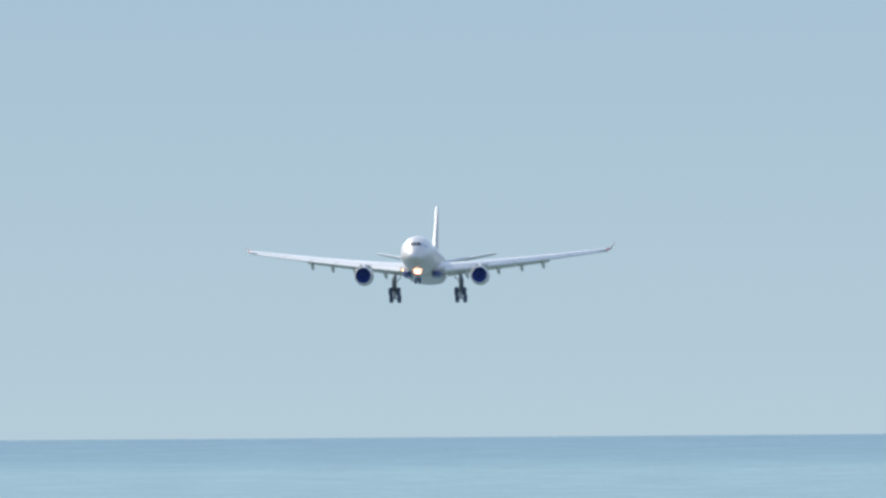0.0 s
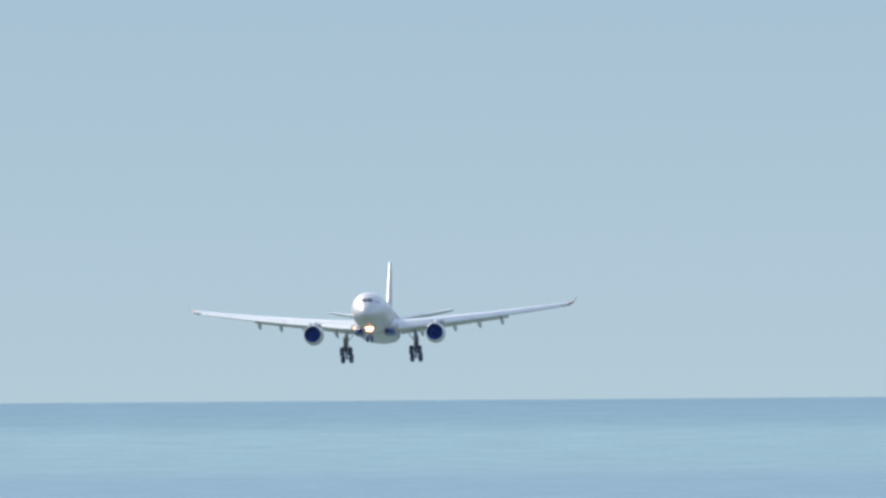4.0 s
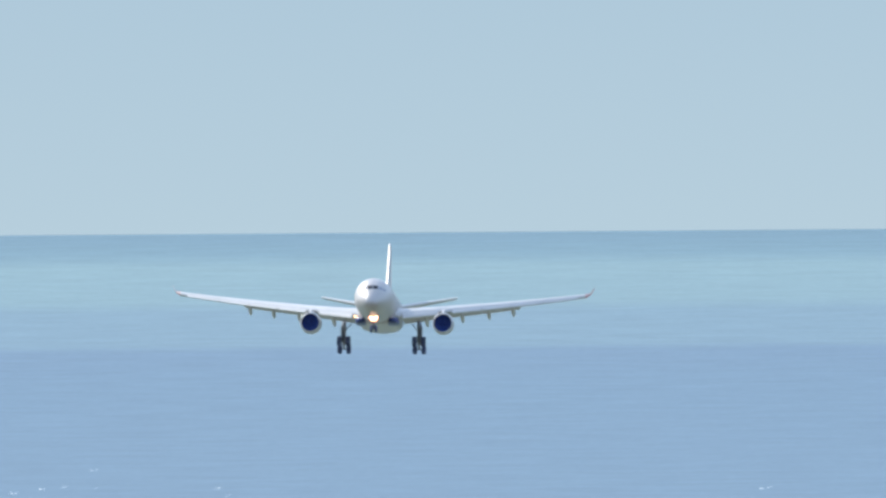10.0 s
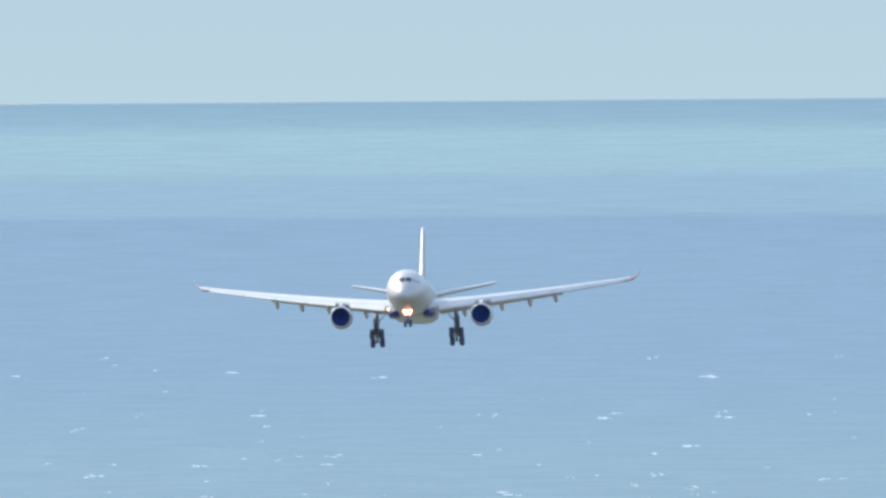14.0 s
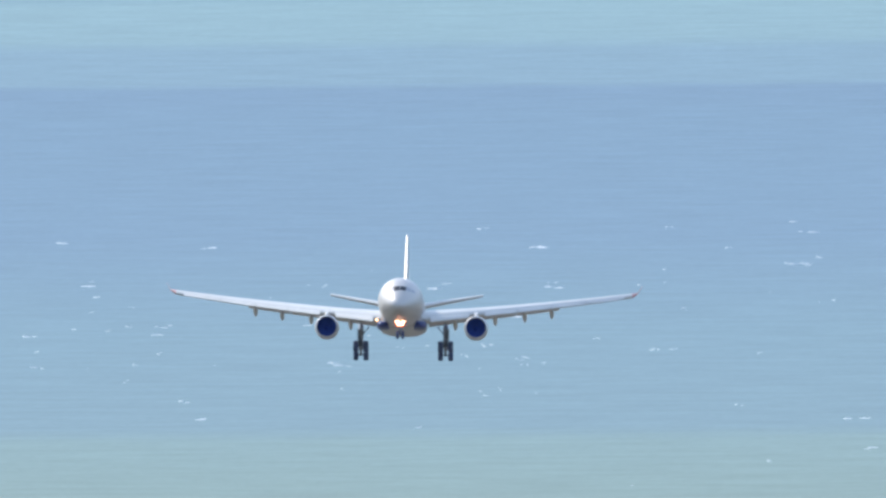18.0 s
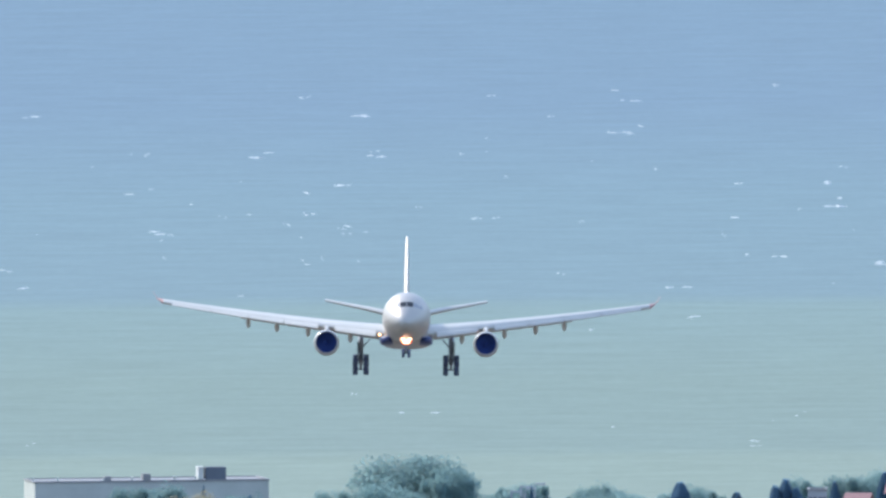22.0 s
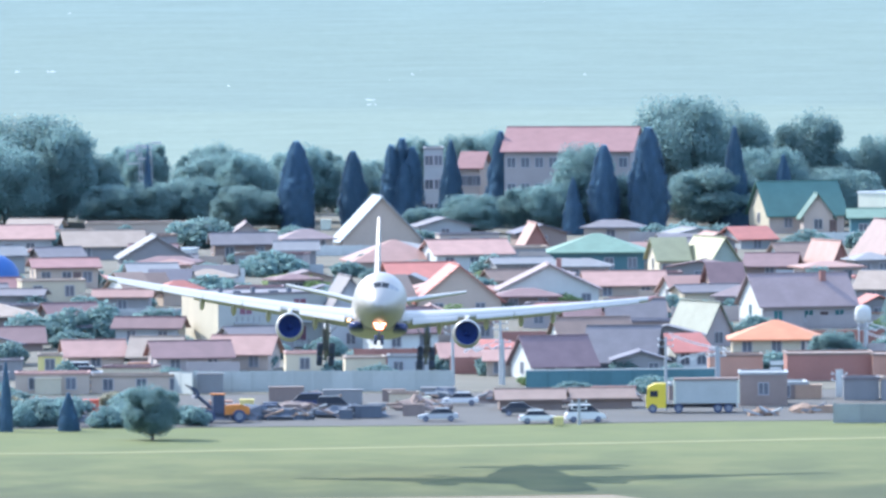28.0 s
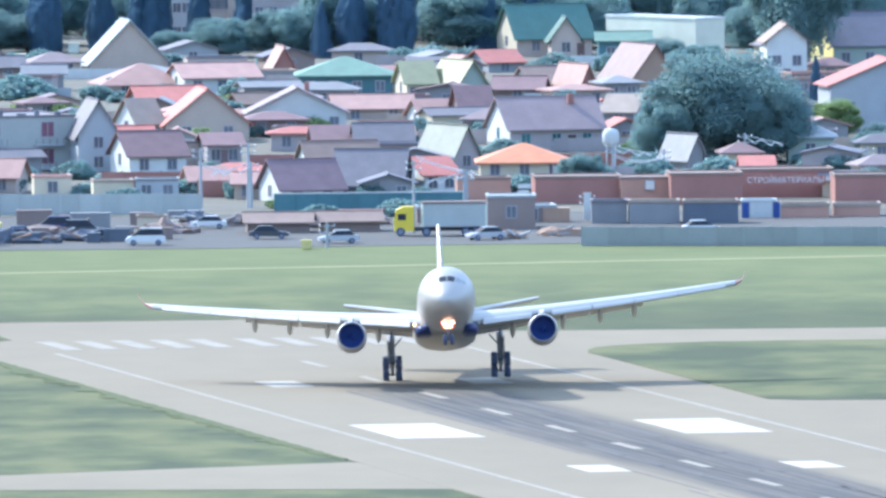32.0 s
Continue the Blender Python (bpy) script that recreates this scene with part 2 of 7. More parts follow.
def rubber_stain(m):
    """Tyre rubber darkens the touchdown zone round the centre line."""
    n, l = m.node_tree.nodes, m.node_tree.links
    hsv = next(q for q in n if q.type == "HUE_SAT")
    tc, mp, blot = n.new("ShaderNodeTexCoord"), n.new("ShaderNodeCombineXYZ"), n.new("ShaderNodeTexNoise")
    blot.inputs["Detail"].default_value = 3
    l.new(mp.outputs["Vector"], blot.inputs["Vector"])
    ends = []
    for axis, spans in ((AXIS, ((62, 120), (620, 380))), (SIDE, ((-8.0, -4.0), (10.5, 5.5)))):
        dot = n.new("ShaderNodeVectorMath")
        dot.operation = "DOT_PRODUCT"
        dot.inputs[1].default_value = axis
        l.new(tc.outputs["Object"], dot.inputs[0])
        share = n.new("ShaderNodeMath")
        share.operation = "MULTIPLY"
        share.inputs[1].default_value = 0.006 if axis == AXIS else 0.28
        l.new(dot.outputs["Value"], share.inputs[0])
        l.new(share.outputs[0], mp.inputs["Y" if axis == AXIS else "X"])
        for lo, hi in spans:
            r = n.new("ShaderNodeMapRange")
            r.interpolation_type = "SMOOTHSTEP"
            r.inputs["From Min"].default_value, r.inputs["From Max"].default_value = lo + START.dot(axis), hi + START.dot(axis)
            l.new(dot.outputs["Value"], r.inputs["Value"])
            ends.append(r.outputs["Result"])
    level = n.new("ShaderNodeMapRange")
    level.inputs["From Min"].default_value, level.inputs["From Max"].default_value = 0.36, 0.58
    level.inputs["To Min"].default_value, level.inputs["To Max"].default_value = 0.60, 1.0
    l.new(blot.outputs["Fac"], level.inputs["Value"])
    total = level.outputs["Result"]
    for e in ends:
        mul = n.new("ShaderNodeMath")
        mul.operation = "MULTIPLY"
        l.new(total, mul.inputs[0])
        l.new(e, mul.inputs[1])
        total = mul.outputs[0]
    mix = n.new("ShaderNodeMix")
    mix.data_type = "RGBA"
    l.new(total, mix.inputs["Factor"])
    mix.inputs["A"].default_value = hsv.inputs["Color"].default_value[:]
    mix.inputs["B"].default_value = (0.062, 0.060, 0.064, 1)
    l.new(mix.outputs["Result"], hsv.inputs["Color"])
    return m


def land():
    bm = bmesh.new()
    xs = [-4200, -2000, -1000, -500, -250, 0, 250, 500, 1000, 2000, 4200]
    ys = [-900, -300, -60, 0, 60, 120, 180, 240, 320, 420, 560, 760, 1000, 1600, 2300, 2900, 3200, 3222, 3244, 3262]
    loft(bm, [[(x, y, land_height(x, y)) for x in xs] for y in ys], False, closed=False)
    tagged(part("ground", bm, grass_material()), "flat airfield meadow of mown dry green grass", "grass", kind="structure")


# runway axis: it runs from the seaward threshold towards the eye and to its right
AXIS = Vector((math.sin(radians(10.35)), -math.cos(radians(10.35)), 0))
SIDE = Vector((math.cos(radians(10.35)), math.sin(radians(10.35)), 0))
START = Vector((11.5, 2299.4, 0))


def on_runway(along, across, z=0.0):
    return START + AXIS * along + SIDE * across + Vector((0, 0, z))


def stripe(bm, a0, a1, c0, c1, z=0.075, mi=0):
    lo, hi = [on_runway(a, c, z - 0.02) for a, c in ((a0, c0), (a0, c1), (a1, c1), (a1, c0))], None
    hi = [p + Vector((0, 0, 0.02)) for p in lo]
    loft(bm, [lo[::-1], hi[::-1]], True, mi)


def runway():
    worn = rubber_stain(mat("runway_asphalt", (0.213, 0.178, 0.126), 0.9, vary=0.14, size=30, fine=0.5, stretch=(0.6, 0.25, 1)))
    asphalt = mat("pale_asphalt", (0.213, 0.178, 0.126), 0.9, vary=0.18, size=30, fine=0.5, stretch=(0.6, 0.25, 1))
    bm = bmesh.new()
    # main strip with the turning pad beyond the threshold
    edge = [on_runway(-49, -19), on_runway(-12.5, -21), on_runway(-6, -29), on_runway(1300, -29.3), on_runway(1300, 30), on_runway(-14, 27), on_runway(-46, 22)]
    prism(bm, [(p.x, p.y) for p in edge], -0.3, 0.05)
    ob = part("runway", bm, worn)
    tagged(ob, "pale worn asphalt runway with white markings", "runway", kind="structure")
    bm = bmesh.new()
    prism(bm, [(27, 2319), (36, 2270), (44, 2240), (58, 2180), (66, 2120), (82, 2098), (700, 2110), (700, 2340), (80, 2320)], -0.3, 0.03)
    tagged(part("taxiway", bm, asphalt), "pale grey concrete taxiway joining the runway", "taxiway", kind="structure")
    bm = bmesh.new()
    prism(bm, [(-500, 2030), (-11, 2041), (40, 2036), (36, 2078), (20.5, 2081), (-11, 2064.5), (-500, 2060)], -0.3, 0.03)
    tagged(part("taxiway", bm, asphalt), "pale grey concrete taxiway joining the runway", "taxiway", kind="structure")
    white = mat("road_paint", (0.44, 0.405, 0.35), 0.8, vary=0.26, size=3, fine=0.7)

    faded = mat("faded_road_paint", (0.285, 0.255, 0.21), 0.8, vary=0.34, size=3, fine=0.8)

    def mark(name, *quads):
        bm = bmesh.new()
        for q in quads:
            stripe(bm, *q)
        return part(name, bm, white if name in ("touchdown_mark", "aiming_mark") else faded, ob)
    for side in (-1, 1):
        mark("edge_line", (16, 1290, side * 21.1 - 0.33, side * 21.1 + 0.33))
    for k in range(5):
        for side in (-1, 1):
            mark("threshold_bar", (-8, 9, side * (1.5 + 3.9 * k), side * (3.4 + 3.9 * k)))
    for k in range(40):
        mark("centre_dash", (38 + k * 31, 49.7 + k * 31, -0.45, 0.45))
    for side in (-1, 1):
        for a in (75, ):
            mark("touchdown_mark", (a, a + 11, side * 10 - 2.0, side * 10 + 2.0))
        mark("aiming_mark", (155, 180, side * 13.8 - 4.2, side * 13.8 + 4.2))
        for a in (229, 304, 379):
            mark("touchdown_mark", (a, a + 11, side * 10 - 2.0, side * 10 + 2.0))


    # turf island between the two turn-offs, a little above the pavement
    bm = bmesh.new()
    tip = [(47.2, 2274.5), (47.3, 2279.5), (48.2, 2283.8), (50.2, 2287.2), (53, 2290), (59.6, 2293.2), (68.3, 2294.5), (77.9, 2295.2), (700, 2316), (700, 2196), (74, 2181.5), (65.5, 2182.4), (62.6, 2184.6)]
    prism(bm, tip[::-1], -0.3, 0.085)
    tagged(part("ground", bm, grass_material()), "rounded island of mown grass between two taxiways", "grass", kind="structure")

    # uncut grass stands along the edges of the pavement
    tall = mat("uncut_grass", (0.085, 0.098, 0.040), 0.95, vary=0.3, size=4, fine=0.8, bump=0.3)
    edge_rng = random.Random(3)
    for (a0, c0), (a1, c1), lean in (((-5, -29.2), (212, -29.2), (0, -1)), ((-49, -19), (-46, 22), (-1, 0)), ((-12.5, -21), (-49, -19), (0, -1)), ((-6, -29), (-12.5, -21), (-0.8, -0.6))):
        n = max(4, int(math.hypot(a1 - a0, c1 - c0) / 2.2))
        inner, outer = [], []
        for k in range(n + 1):
            f = k / n
            a, c = a0 + (a1 - a0) * f, c0 + (c1 - c0) * f
            i, o = edge_rng.uniform(-0.35, 0.05), edge_rng.uniform(0.7, 2.6) * min(1, 6 * f + 0.2, 6 * (1 - f) + 0.2)
            inner.append(on_runway(a + lean[0] * i, c + lean[1] * i))
            outer.append(on_runway(a + lean[0] * o, c + lean[1] * o))
        bm = bmesh.new()
        loft(bm, [[q + Vector((0, 0, z)) for q, z in ((p, 0.0), (p, 0.09), (r, 0.07), (r, -0.05))] for p, r in zip(inner, outer)], True)
        bmesh.ops.recalc_face_normals(bm, faces=bm.faces)
        tagged(part("verge", bm, tall), "ragged strip of darker uncut grass along the pavement", "grass", kind="structure")
    # rubber left by touchdowns
    rng = random.Random(5)
    rubber = mat("tyre_rubber_marks", (0.115, 0.105, 0.102), 0.9, vary=0.2, size=8, fine=0.6, stretch=(1, 0.2, 1))
    for k in range(26):
        side = rng.choice((-1, 1))
        c = side * abs(rng.gauss(4.5, 1.5)) + rng.uniform(-1, 1)
        a = rng.uniform(95, 330)
        n = rng.uniform(40, 130)
        w = rng.uniform(0.15, 0.4)
        bm = bmesh.new()
        for q in range(3):
            stripe(bm, a + q * n / 3, a + (q + 0.9) * n / 3, c - w * (1 - 0.2 * q), c + w * (1 - 0.2 * q), 0.058 + 0.0007 * (k % 8))
        part("skid_mark", bm, rubber, ob)


def town_ground():
    bm = bmesh.new()
    prism(bm, [(-900, 2563), (900, 2612), (900, 3200), (-900, 3200)], -0.3, 0.04)
    tagged(part("ground", bm, mat("yard_soil", (0.150, 0.142, 0.118), 0.95, vary=0.35, size=9, fine=0.6)), "bare dusty soil of yards and gardens between the houses", "ground", kind="structure")
    bm = bmesh.new()
    prism(bm, [(-900, 2504), (10, 2506), (40, 2511), (900, 2516), (900, 2610), (-900, 2562)], -0.3, 0.05)
    tagged(part("road", bm, mat("asphalt", (0.098, 0.096, 0.094), 0.9, vary=0.15, size=12, fine=0.5)), "worn blue-grey asphalt road beyond the airfield fence", "road", kind="structure")
    # faint mown track along the meadow
    bm = bmesh.new()
    prism(bm, [(-900, 2447), (-30, 2447), (90, 2476), (900, 2560), (900, 2564), (88, 2479), (-30, 2450), (-900, 2450)], -0.3, 0.02)
    tagged(part("path", bm, mat("dry_track", (0.215, 0.215, 0.105), 0.95, vary=0.2, size=10, fine=0.6)), "pale dry track worn across the meadow", "path", kind="structure")


def whitecaps():
    """Breaking crests in loose rows of flecks, thickest off the mouth of the river."""
    rng = random.Random(11)
    bm = bmesh.new()

    def crest(x, y, w, h):
        z, n, rows = sea_level(y), 7, []
        for i in range(n + 1):
            f = i / n * 2 - 1
            e = (1 - f * f) ** 0.6 * rng.uniform(0.35, 1.0)
            off = rng.uniform(-0.3, 0.3)
            rows.append([(x + f * w, y - 0.9 * e + off, z - 0.1), (x + f * w, y - 0.35 * e + off, z + h * e), (x + f * w, y + 0.9 * e + off, z + h * 0.7 * e), (x + f * w, y + 1.6 * e + off, z - 0.1)])
        loft(bm, rows, False, closed=False)
    for k in range(150):
        y = 3727 + (4324 - 3727) * (rng.random() + 0.35 * rng.random()) / 1.35 if k % 8 else rng.uniform(3330, 3727)
        x = rng.uniform(-0.054, 0.016) * y
        big = rng.choice((0.12, 0.16, 0.2, 0.25, 0.3, 0.45, 0.7)) * y / 4000
        for q in range(rng.choice((1, 1, 2, 2, 3, 4))):
            crest(x + rng.gauss(0, 2.2) * big, y + rng.gauss(0, 1.6), big * rng.uniform(0.6, 1.9), 0.06 + 0.22 * big * rng.uniform(0.5, 1.3))
    ob = part("foam", bm, mat("sea_foam", (0.62, 0.64, 0.64), 0.8, vary=0.1, size=1.0))
    tagged(ob, "scattered white crests breaking on the wind-blown sea", "foam", kind="stuff")


sea()
land()
runway()
town_ground()
whitecaps()


# ---- airliner ----
LAMP_S, LAMP_Z = 6.7, -2.45


def body_point(x, s, z):
    """s metres behind the nose, z over the hull's axis; the thing's origin is its nose gear lamp."""
    return (x, s - LAMP_S, z - LAMP_Z)


def ring(s, half, up, down, n=32, drop=0.0):
    pts = []
    for k in range(n):
        a = 6.283185 * k / n
        c, w = math.cos(a), math.sin(a)
        pts.append(body_point(half * c, s, drop + (up if w > 0 else down) * w))
    return pts


def square_ring(s, half, up, down, drop, across=0.0, n=32):
    """A ring with flattened sides and rounded corners."""
    pts = []
    for k in range(n):
        c, w = math.cos(6.283185 * k / n), math.sin(6.283185 * k / n)
        c, w = math.copysign(abs(c) ** 0.6, c), math.copysign(abs(w) ** 0.6, w)
        pts.append(body_point(across + half * c, s, drop + (up if w > 0 else down) * w))
    return pts


def wing_ring(x, s0, chord, z, thick, twist=0.0):
    pts = []
    for u, h in ((0, 0), (0.02, 0.34), (0.08, 0.66), (0.25, 1), (0.5, 0.86), (0.75, 0.5), (1, 0.04), (1, -0.04), (0.75, -0.22), (0.5, -0.42), (0.25, -0.5), (0.08, -0.36), (0.02, -0.2)):
        pts.append(body_point(x, s0 + u * chord, z + h * thick - u * chord * math.sin(twist)))
    return pts


def wing_line(x):
    """Leading edge, chord, height and thickness of the wing x metres out."""
    a = abs(x)
    lead = 17.6 + (a - 2.6) * 0.62
    chord = 11.6 - (a - 2.6) * 0.62 if a < 9.4 else 7.4 - (a - 9.4) * 0.255
    z = -1.68 + (a - 2.6) * 0.128 + max(0.0, a - 6) ** 2 * 0.00115
    return lead, chord, z, 0.097 * chord + 0.16 * min(1.0, max(0.0, (a - 4) / 6))


def gear_wheel(parent, x, y, z, r, w):
    bm = bmesh.new()
    lathe(bm, [(-w / 2, r * 0.62), (-w / 2, r * 0.9), (-w * 0.32, r), (w * 0.32, r), (w / 2, r * 0.9), (w / 2, r * 0.62)], 20, "x", (x, y, z))
    # black rubber is blued and lightened here to stand for haze
    wheel = part("wheel", bm, mat("hazed_tyre_rubber", (0.072, 0.092, 0.165), 0.85, vary=0.2, size=0.5), parent, smooth=False)
    bm = bmesh.new()
    lathe(bm, [(-w * 0.42, 0.02), (-w * 0.44, r * 0.4), (-w * 0.38, r * 0.63), (w * 0.38, r * 0.63), (w * 0.44, r * 0.4), (w * 0.42, 0.02)], 16, "x", (x, y, z), cap=True)
    part("rim", bm, mat("gear_metal", (0.24, 0.26, 0.30), 0.55, 0.2), wheel)


def build_airliner():
    plane = empty("airliner", "silver-grey twin-engined wide-body airliner landing with gear down and lamps lit", "airplane")
    paint = mat("silver_paint", (0.43, 0.408, 0.388), 0.40, 0.35, vary=0.05, size=4, fine=0.3, spec=0.5)
    white = mat("wing_grey", (0.48, 0.47, 0.45), 0.45, 0.15, vary=0.07, size=3, fine=0.4, spec=0.5, stretch=(1, 0.3, 1))
    blue = mat("deep_blue", (0.028, 0.048, 0.16), 0.35, vary=0.1, size=2, spec=0.5)
    orange = mat("orange_paint", (0.42, 0.20, 0.19), 0.4, vary=0.1, size=2, spec=0.5)
    metal = mat("gear_metal", (0.24, 0.26, 0.30), 0.55, 0.2)
    dark = mat("cockpit_glass", (0.012, 0.014, 0.020), 0.12, spec=0.3, vary=0.05)
    chrome = mat("bare_lip", (0.62, 0.63, 0.66), 0.28, 0.85, vary=0.05)
    # hull
    rows = ((0.0, 0.05, 0.05, 0.05, -0.95), (0.25, 0.62, 0.55, 0.55, -0.92), (0.7, 1.05, 0.98, 0.90, -0.85), (1.5, 1.56, 1.55, 1.32, -0.70), (2.6, 2.02, 2.10, 1.72, -0.50),
            (3.6, 2.30, 2.50, 2.02, -0.32), (5.0, 2.58, 2.80, 2.38, -0.14), (6.6, 2.75, 2.88, 2.64, -0.04), (8.5, 2.82, 2.82, 2.80, 0), (14, 2.82, 2.82, 2.82, 0), (36, 2.82, 2.82, 2.82, 0),
            (41, 2.70, 2.74, 2.50, 0.08), (46, 2.30, 2.40, 1.90, 0.42), (51, 1.60, 1.80, 1.20, 0.95), (55.5, 0.85, 1.05, 0.62, 1.40), (58.2, 0.32, 0.42, 0.30, 1.70))
    bm = bmesh.new()
    loft(bm, [ring(s, h, u, d, 40, c) for s, h, u, d, c in rows])
    hull = part("fuselage", bm, paint, plane, "silver-grey painted hull", smooth=True)

    def skin(s, a, off=0.012):
        """A point on the nose at s, at the angle a from straight up."""
        for (s0, h0, u0, d0, c0), (s1, h1, u1, d1, c1) in zip(rows, rows[1:]):
            if s0 <= s <= s1:
                k = (s - s0) / (s1 - s0)
                h, u, d, c = h0 + (h1 - h0) * k, u0 + (u1 - u0) * k, d0 + (d1 - d0) * k, c0 + (c1 - c0) * k
                w = math.cos(a)
                return body_point((h + off) * math.sin(a), s, c + ((u if w > 0 else d) + off) * w)
    # six cockpit panes; the side ones are paled as if reflecting the sky
    for side in (-1, 1):
        for a0, a1, s0, s1, s2, s3 in ((0.02, 0.42, 1.70, 1.78, 2.56, 2.64), (0.46, 0.76, 1.98, 2.14, 2.73, 2.86), (0.79, 1.02, 2.38, 2.68, 3.1, 3.3)):
            bm = bmesh.new()
            loft(bm, [[skin(s0 + (s1 - s0) * k / 4, side * (a0 + (a1 - a0) * k / 4)) for k in range(5)], [skin((s0 + s2) / 2 + (s1 + s3 - s0 - s2) / 2 * k / 4, side * (a0 + (a1 - a0) * k / 4)) for k in range(5)],
                      [skin(s2 + (s3 - s2) * k / 4, side * (a0 + (a1 - a0) * k / 4)) for k in range(5)]], False, closed=False)
            part("cockpit_pane", bm, dark if a0 < 0.3 else mat("sky_paled_glass", (0.30, 0.31, 0.34), 0.15, spec=0.6, vary=0.05), hull, "tinted glass, paled at the sides like reflected sky")
        # cabin windows and doors along each flank
        for k in range(44):
            s = 9.0 + k * 0.8
            if s > 43 or 17.2 < s < 18.2:
                continue
            a = 1.36
            bm = bmesh.new()
            loft(bm, [[skin(s + q, side * (a + dz)) for q in (0, 0.26)] for dz in (-0.07, 0.07)], False, closed=False)
            part("cabin_window", bm, dark, hull)
        for s in (6.3, 17.2, 40.5):
            bm = bmesh.new()
            loft(bm, [[skin(s + q, side * dz, 0.015) for q in (0, 1.0)] for dz in (1.15, 1.35, 1.6, 1.8)], False, closed=False)
            part("cabin_door", bm, white, hull)
    # belly fairing
    bm = bmesh.new()
    loft(bm, [square_ring(s, h, 0.8, d, -1.5) for s, h, d in ((15.2, 1.2, 1.30), (17, 2.5, 1.42), (20, 3.0, 1.52), (25, 3.1, 1.55), (32, 3.05, 1.55), (36, 2.6, 1.45), (39, 1.4, 1.3))])
    part("belly_fairing", bm, paint, plane, "silver-grey belly fairing", smooth=True)
    # dark blue rounded forms at both front corners of the fairing
    for side in (-1, 1):
        bm = bmesh.new()
        loft(bm, [square_ring(16.8 + f, 0.88 * r, 0.52 * r, 0.54 * r, -2.45 - 0.03 * f, side * 2.25)
                  for f, r in ((-1.1, 0.06), (-0.9, 0.45), (-0.5, 0.75), (0.2, 0.95), (1.4, 1.0), (3.0, 0.9), (5.0, 0.4))])
        part("root_fairing", bm, blue, plane, "dark blue rounded front corner of the belly fairing", smooth=True)
    # wings
    for side in (-1, 1):
        bm = bmesh.new()
        rings = []
        for a in (1.5, 2.6, 5, 7.5, 9.4, 12, 15, 18, 21, 24, 27, 28.8):
            lead, chord, z, thick = wing_line(a)
            rings.append(wing_ring(side * a, lead, chord, z, thick, -0.03))
        loft(bm, rings if side > 0 else [r[::-1] for r in rings])
        bmesh.ops.recalc_face_normals(bm, faces=bm.faces)
        wing = part("wing", bm, white, plane, "long swept grey wing", smooth=False)
        # slats droop ahead of the leading edge
        for a0, a1 in ((3.6, 8.4), (10.4, 14.4), (14.5, 18.6), (18.7, 23), (23.1, 27.8)):
            rr = []
            for a in (a0, a1):
                lead, chord, z, thick = wing_line(a)
                c = 0.11 * chord + 0.25
                rr.append([body_point(side * a, lead - 0.55 * c + u * c, z - 0.34 * c + v * c) for u, v in ((0, 0), (0.08, 0.13), (0.27, 0.32), (0.58, 0.50), (1.0, 0.62), (0.6, 0.26), (0.25, -0.02))])
            bm = bmesh.new()
            loft(bm, rr)
            bmesh.ops.recalc_face_normals(bm, faces=bm.faces)
            part("slat", bm, white, wing, "extended leading-edge slat")
        # flaps lowered behind the trailing edge
        for a0, a1 in ((3.2, 8.9), (9.2, 14.2), (14.3, 19.6)):
            rr = []
            for a in (a0, a1):
                lead, chord, z, thick = wing_line(a)
                c = 0.22 * chord + 0.4
                s0 = lead + chord * 0.93
                rr.append([body_point(side * a, s0 + u * c, z - 0.12 + 0.03 * chord + v * c) for u, v in ((0, 0), (0.15, 0.12), (0.5, 0.04), (1, -0.20), (0.5, -0.10), (0.1, -0.10))])
            bm = bmesh.new()
            loft(bm, rr)
            bmesh.ops.recalc_face_normals(bm, faces=bm.faces)
            part("flap", bm, white, wing, "lowered flap")
        for a in (6.6, 11.6, 15.3, 18.7):
            lead, chord, z, thick = wing_line(a)
            bm = bmesh.new()
            loft(bm, [[body_point(side * a + r * math.cos(q), lead + chord * f, z - dz + 1.35 * r * math.sin(q)) for q in [6.283 * k / 12 for k in range(12)]]
                      for f, r, dz in ((0.42, 0.05, 0.25), (0.55, 0.22, 0.42), (0.8, 0.30, 0.62), (1.0, 0.27, 0.85), (1.22, 0.08, 1.15))])
            part("flap_track_fairing", bm, white, wing, smooth=True)
        # canted winglet
        l0, c0, z0, t0 = wing_line(28.8)
        bm = bmesh.new()
        loft(bm, [wing_ring(side * 28.8, l0, c0, z0, t0), wing_ring(side * 29.5, l0 + 0.9, c0 * 0.72, z0 + 0.45, 0.10), wing_ring(side * 30.1, l0 + 2.2, c0 * 0.34, z0 + 1.45, 0.05)])
        bmesh.ops.recalc_face_normals(bm, faces=bm.faces)
        part("winglet", bm, orange, wing, "thin orange winglet")
        bm = bmesh.new()
        lathe(bm, [(-0.02, 0.02), (0, 0.13), (0.12, 0.13)], 12, "y", body_point(side * 3.15, 17.75, -1.82), cap=True)
        part("landing_light", bm, mat("lamp_amber", (1.0, 0.55, 0.26), glow=7.0) if side < 0 else mat("lamp_glass", (0.8, 0.75, 0.7), 0.2), wing, "lit landing lamp" if side < 0 else "landing lamp")
        # engine
        ex, ez, es = side * 9.37, -2.84, 14.9
        bm = bmesh.new()
        lathe(bm, [(0.18, 1.336), (0.5, 1.425), (1.6, 1.504), (3.2, 1.504), (4.8, 1.283), (5.6, 1.08), (5.6, 0.885), (3.5, 0.929)], 40, "y", body_point(ex, es, ez))
        engine = part("engine", bm, paint, plane, "silver-grey engine cowling", smooth=True)
        bm = bmesh.new()
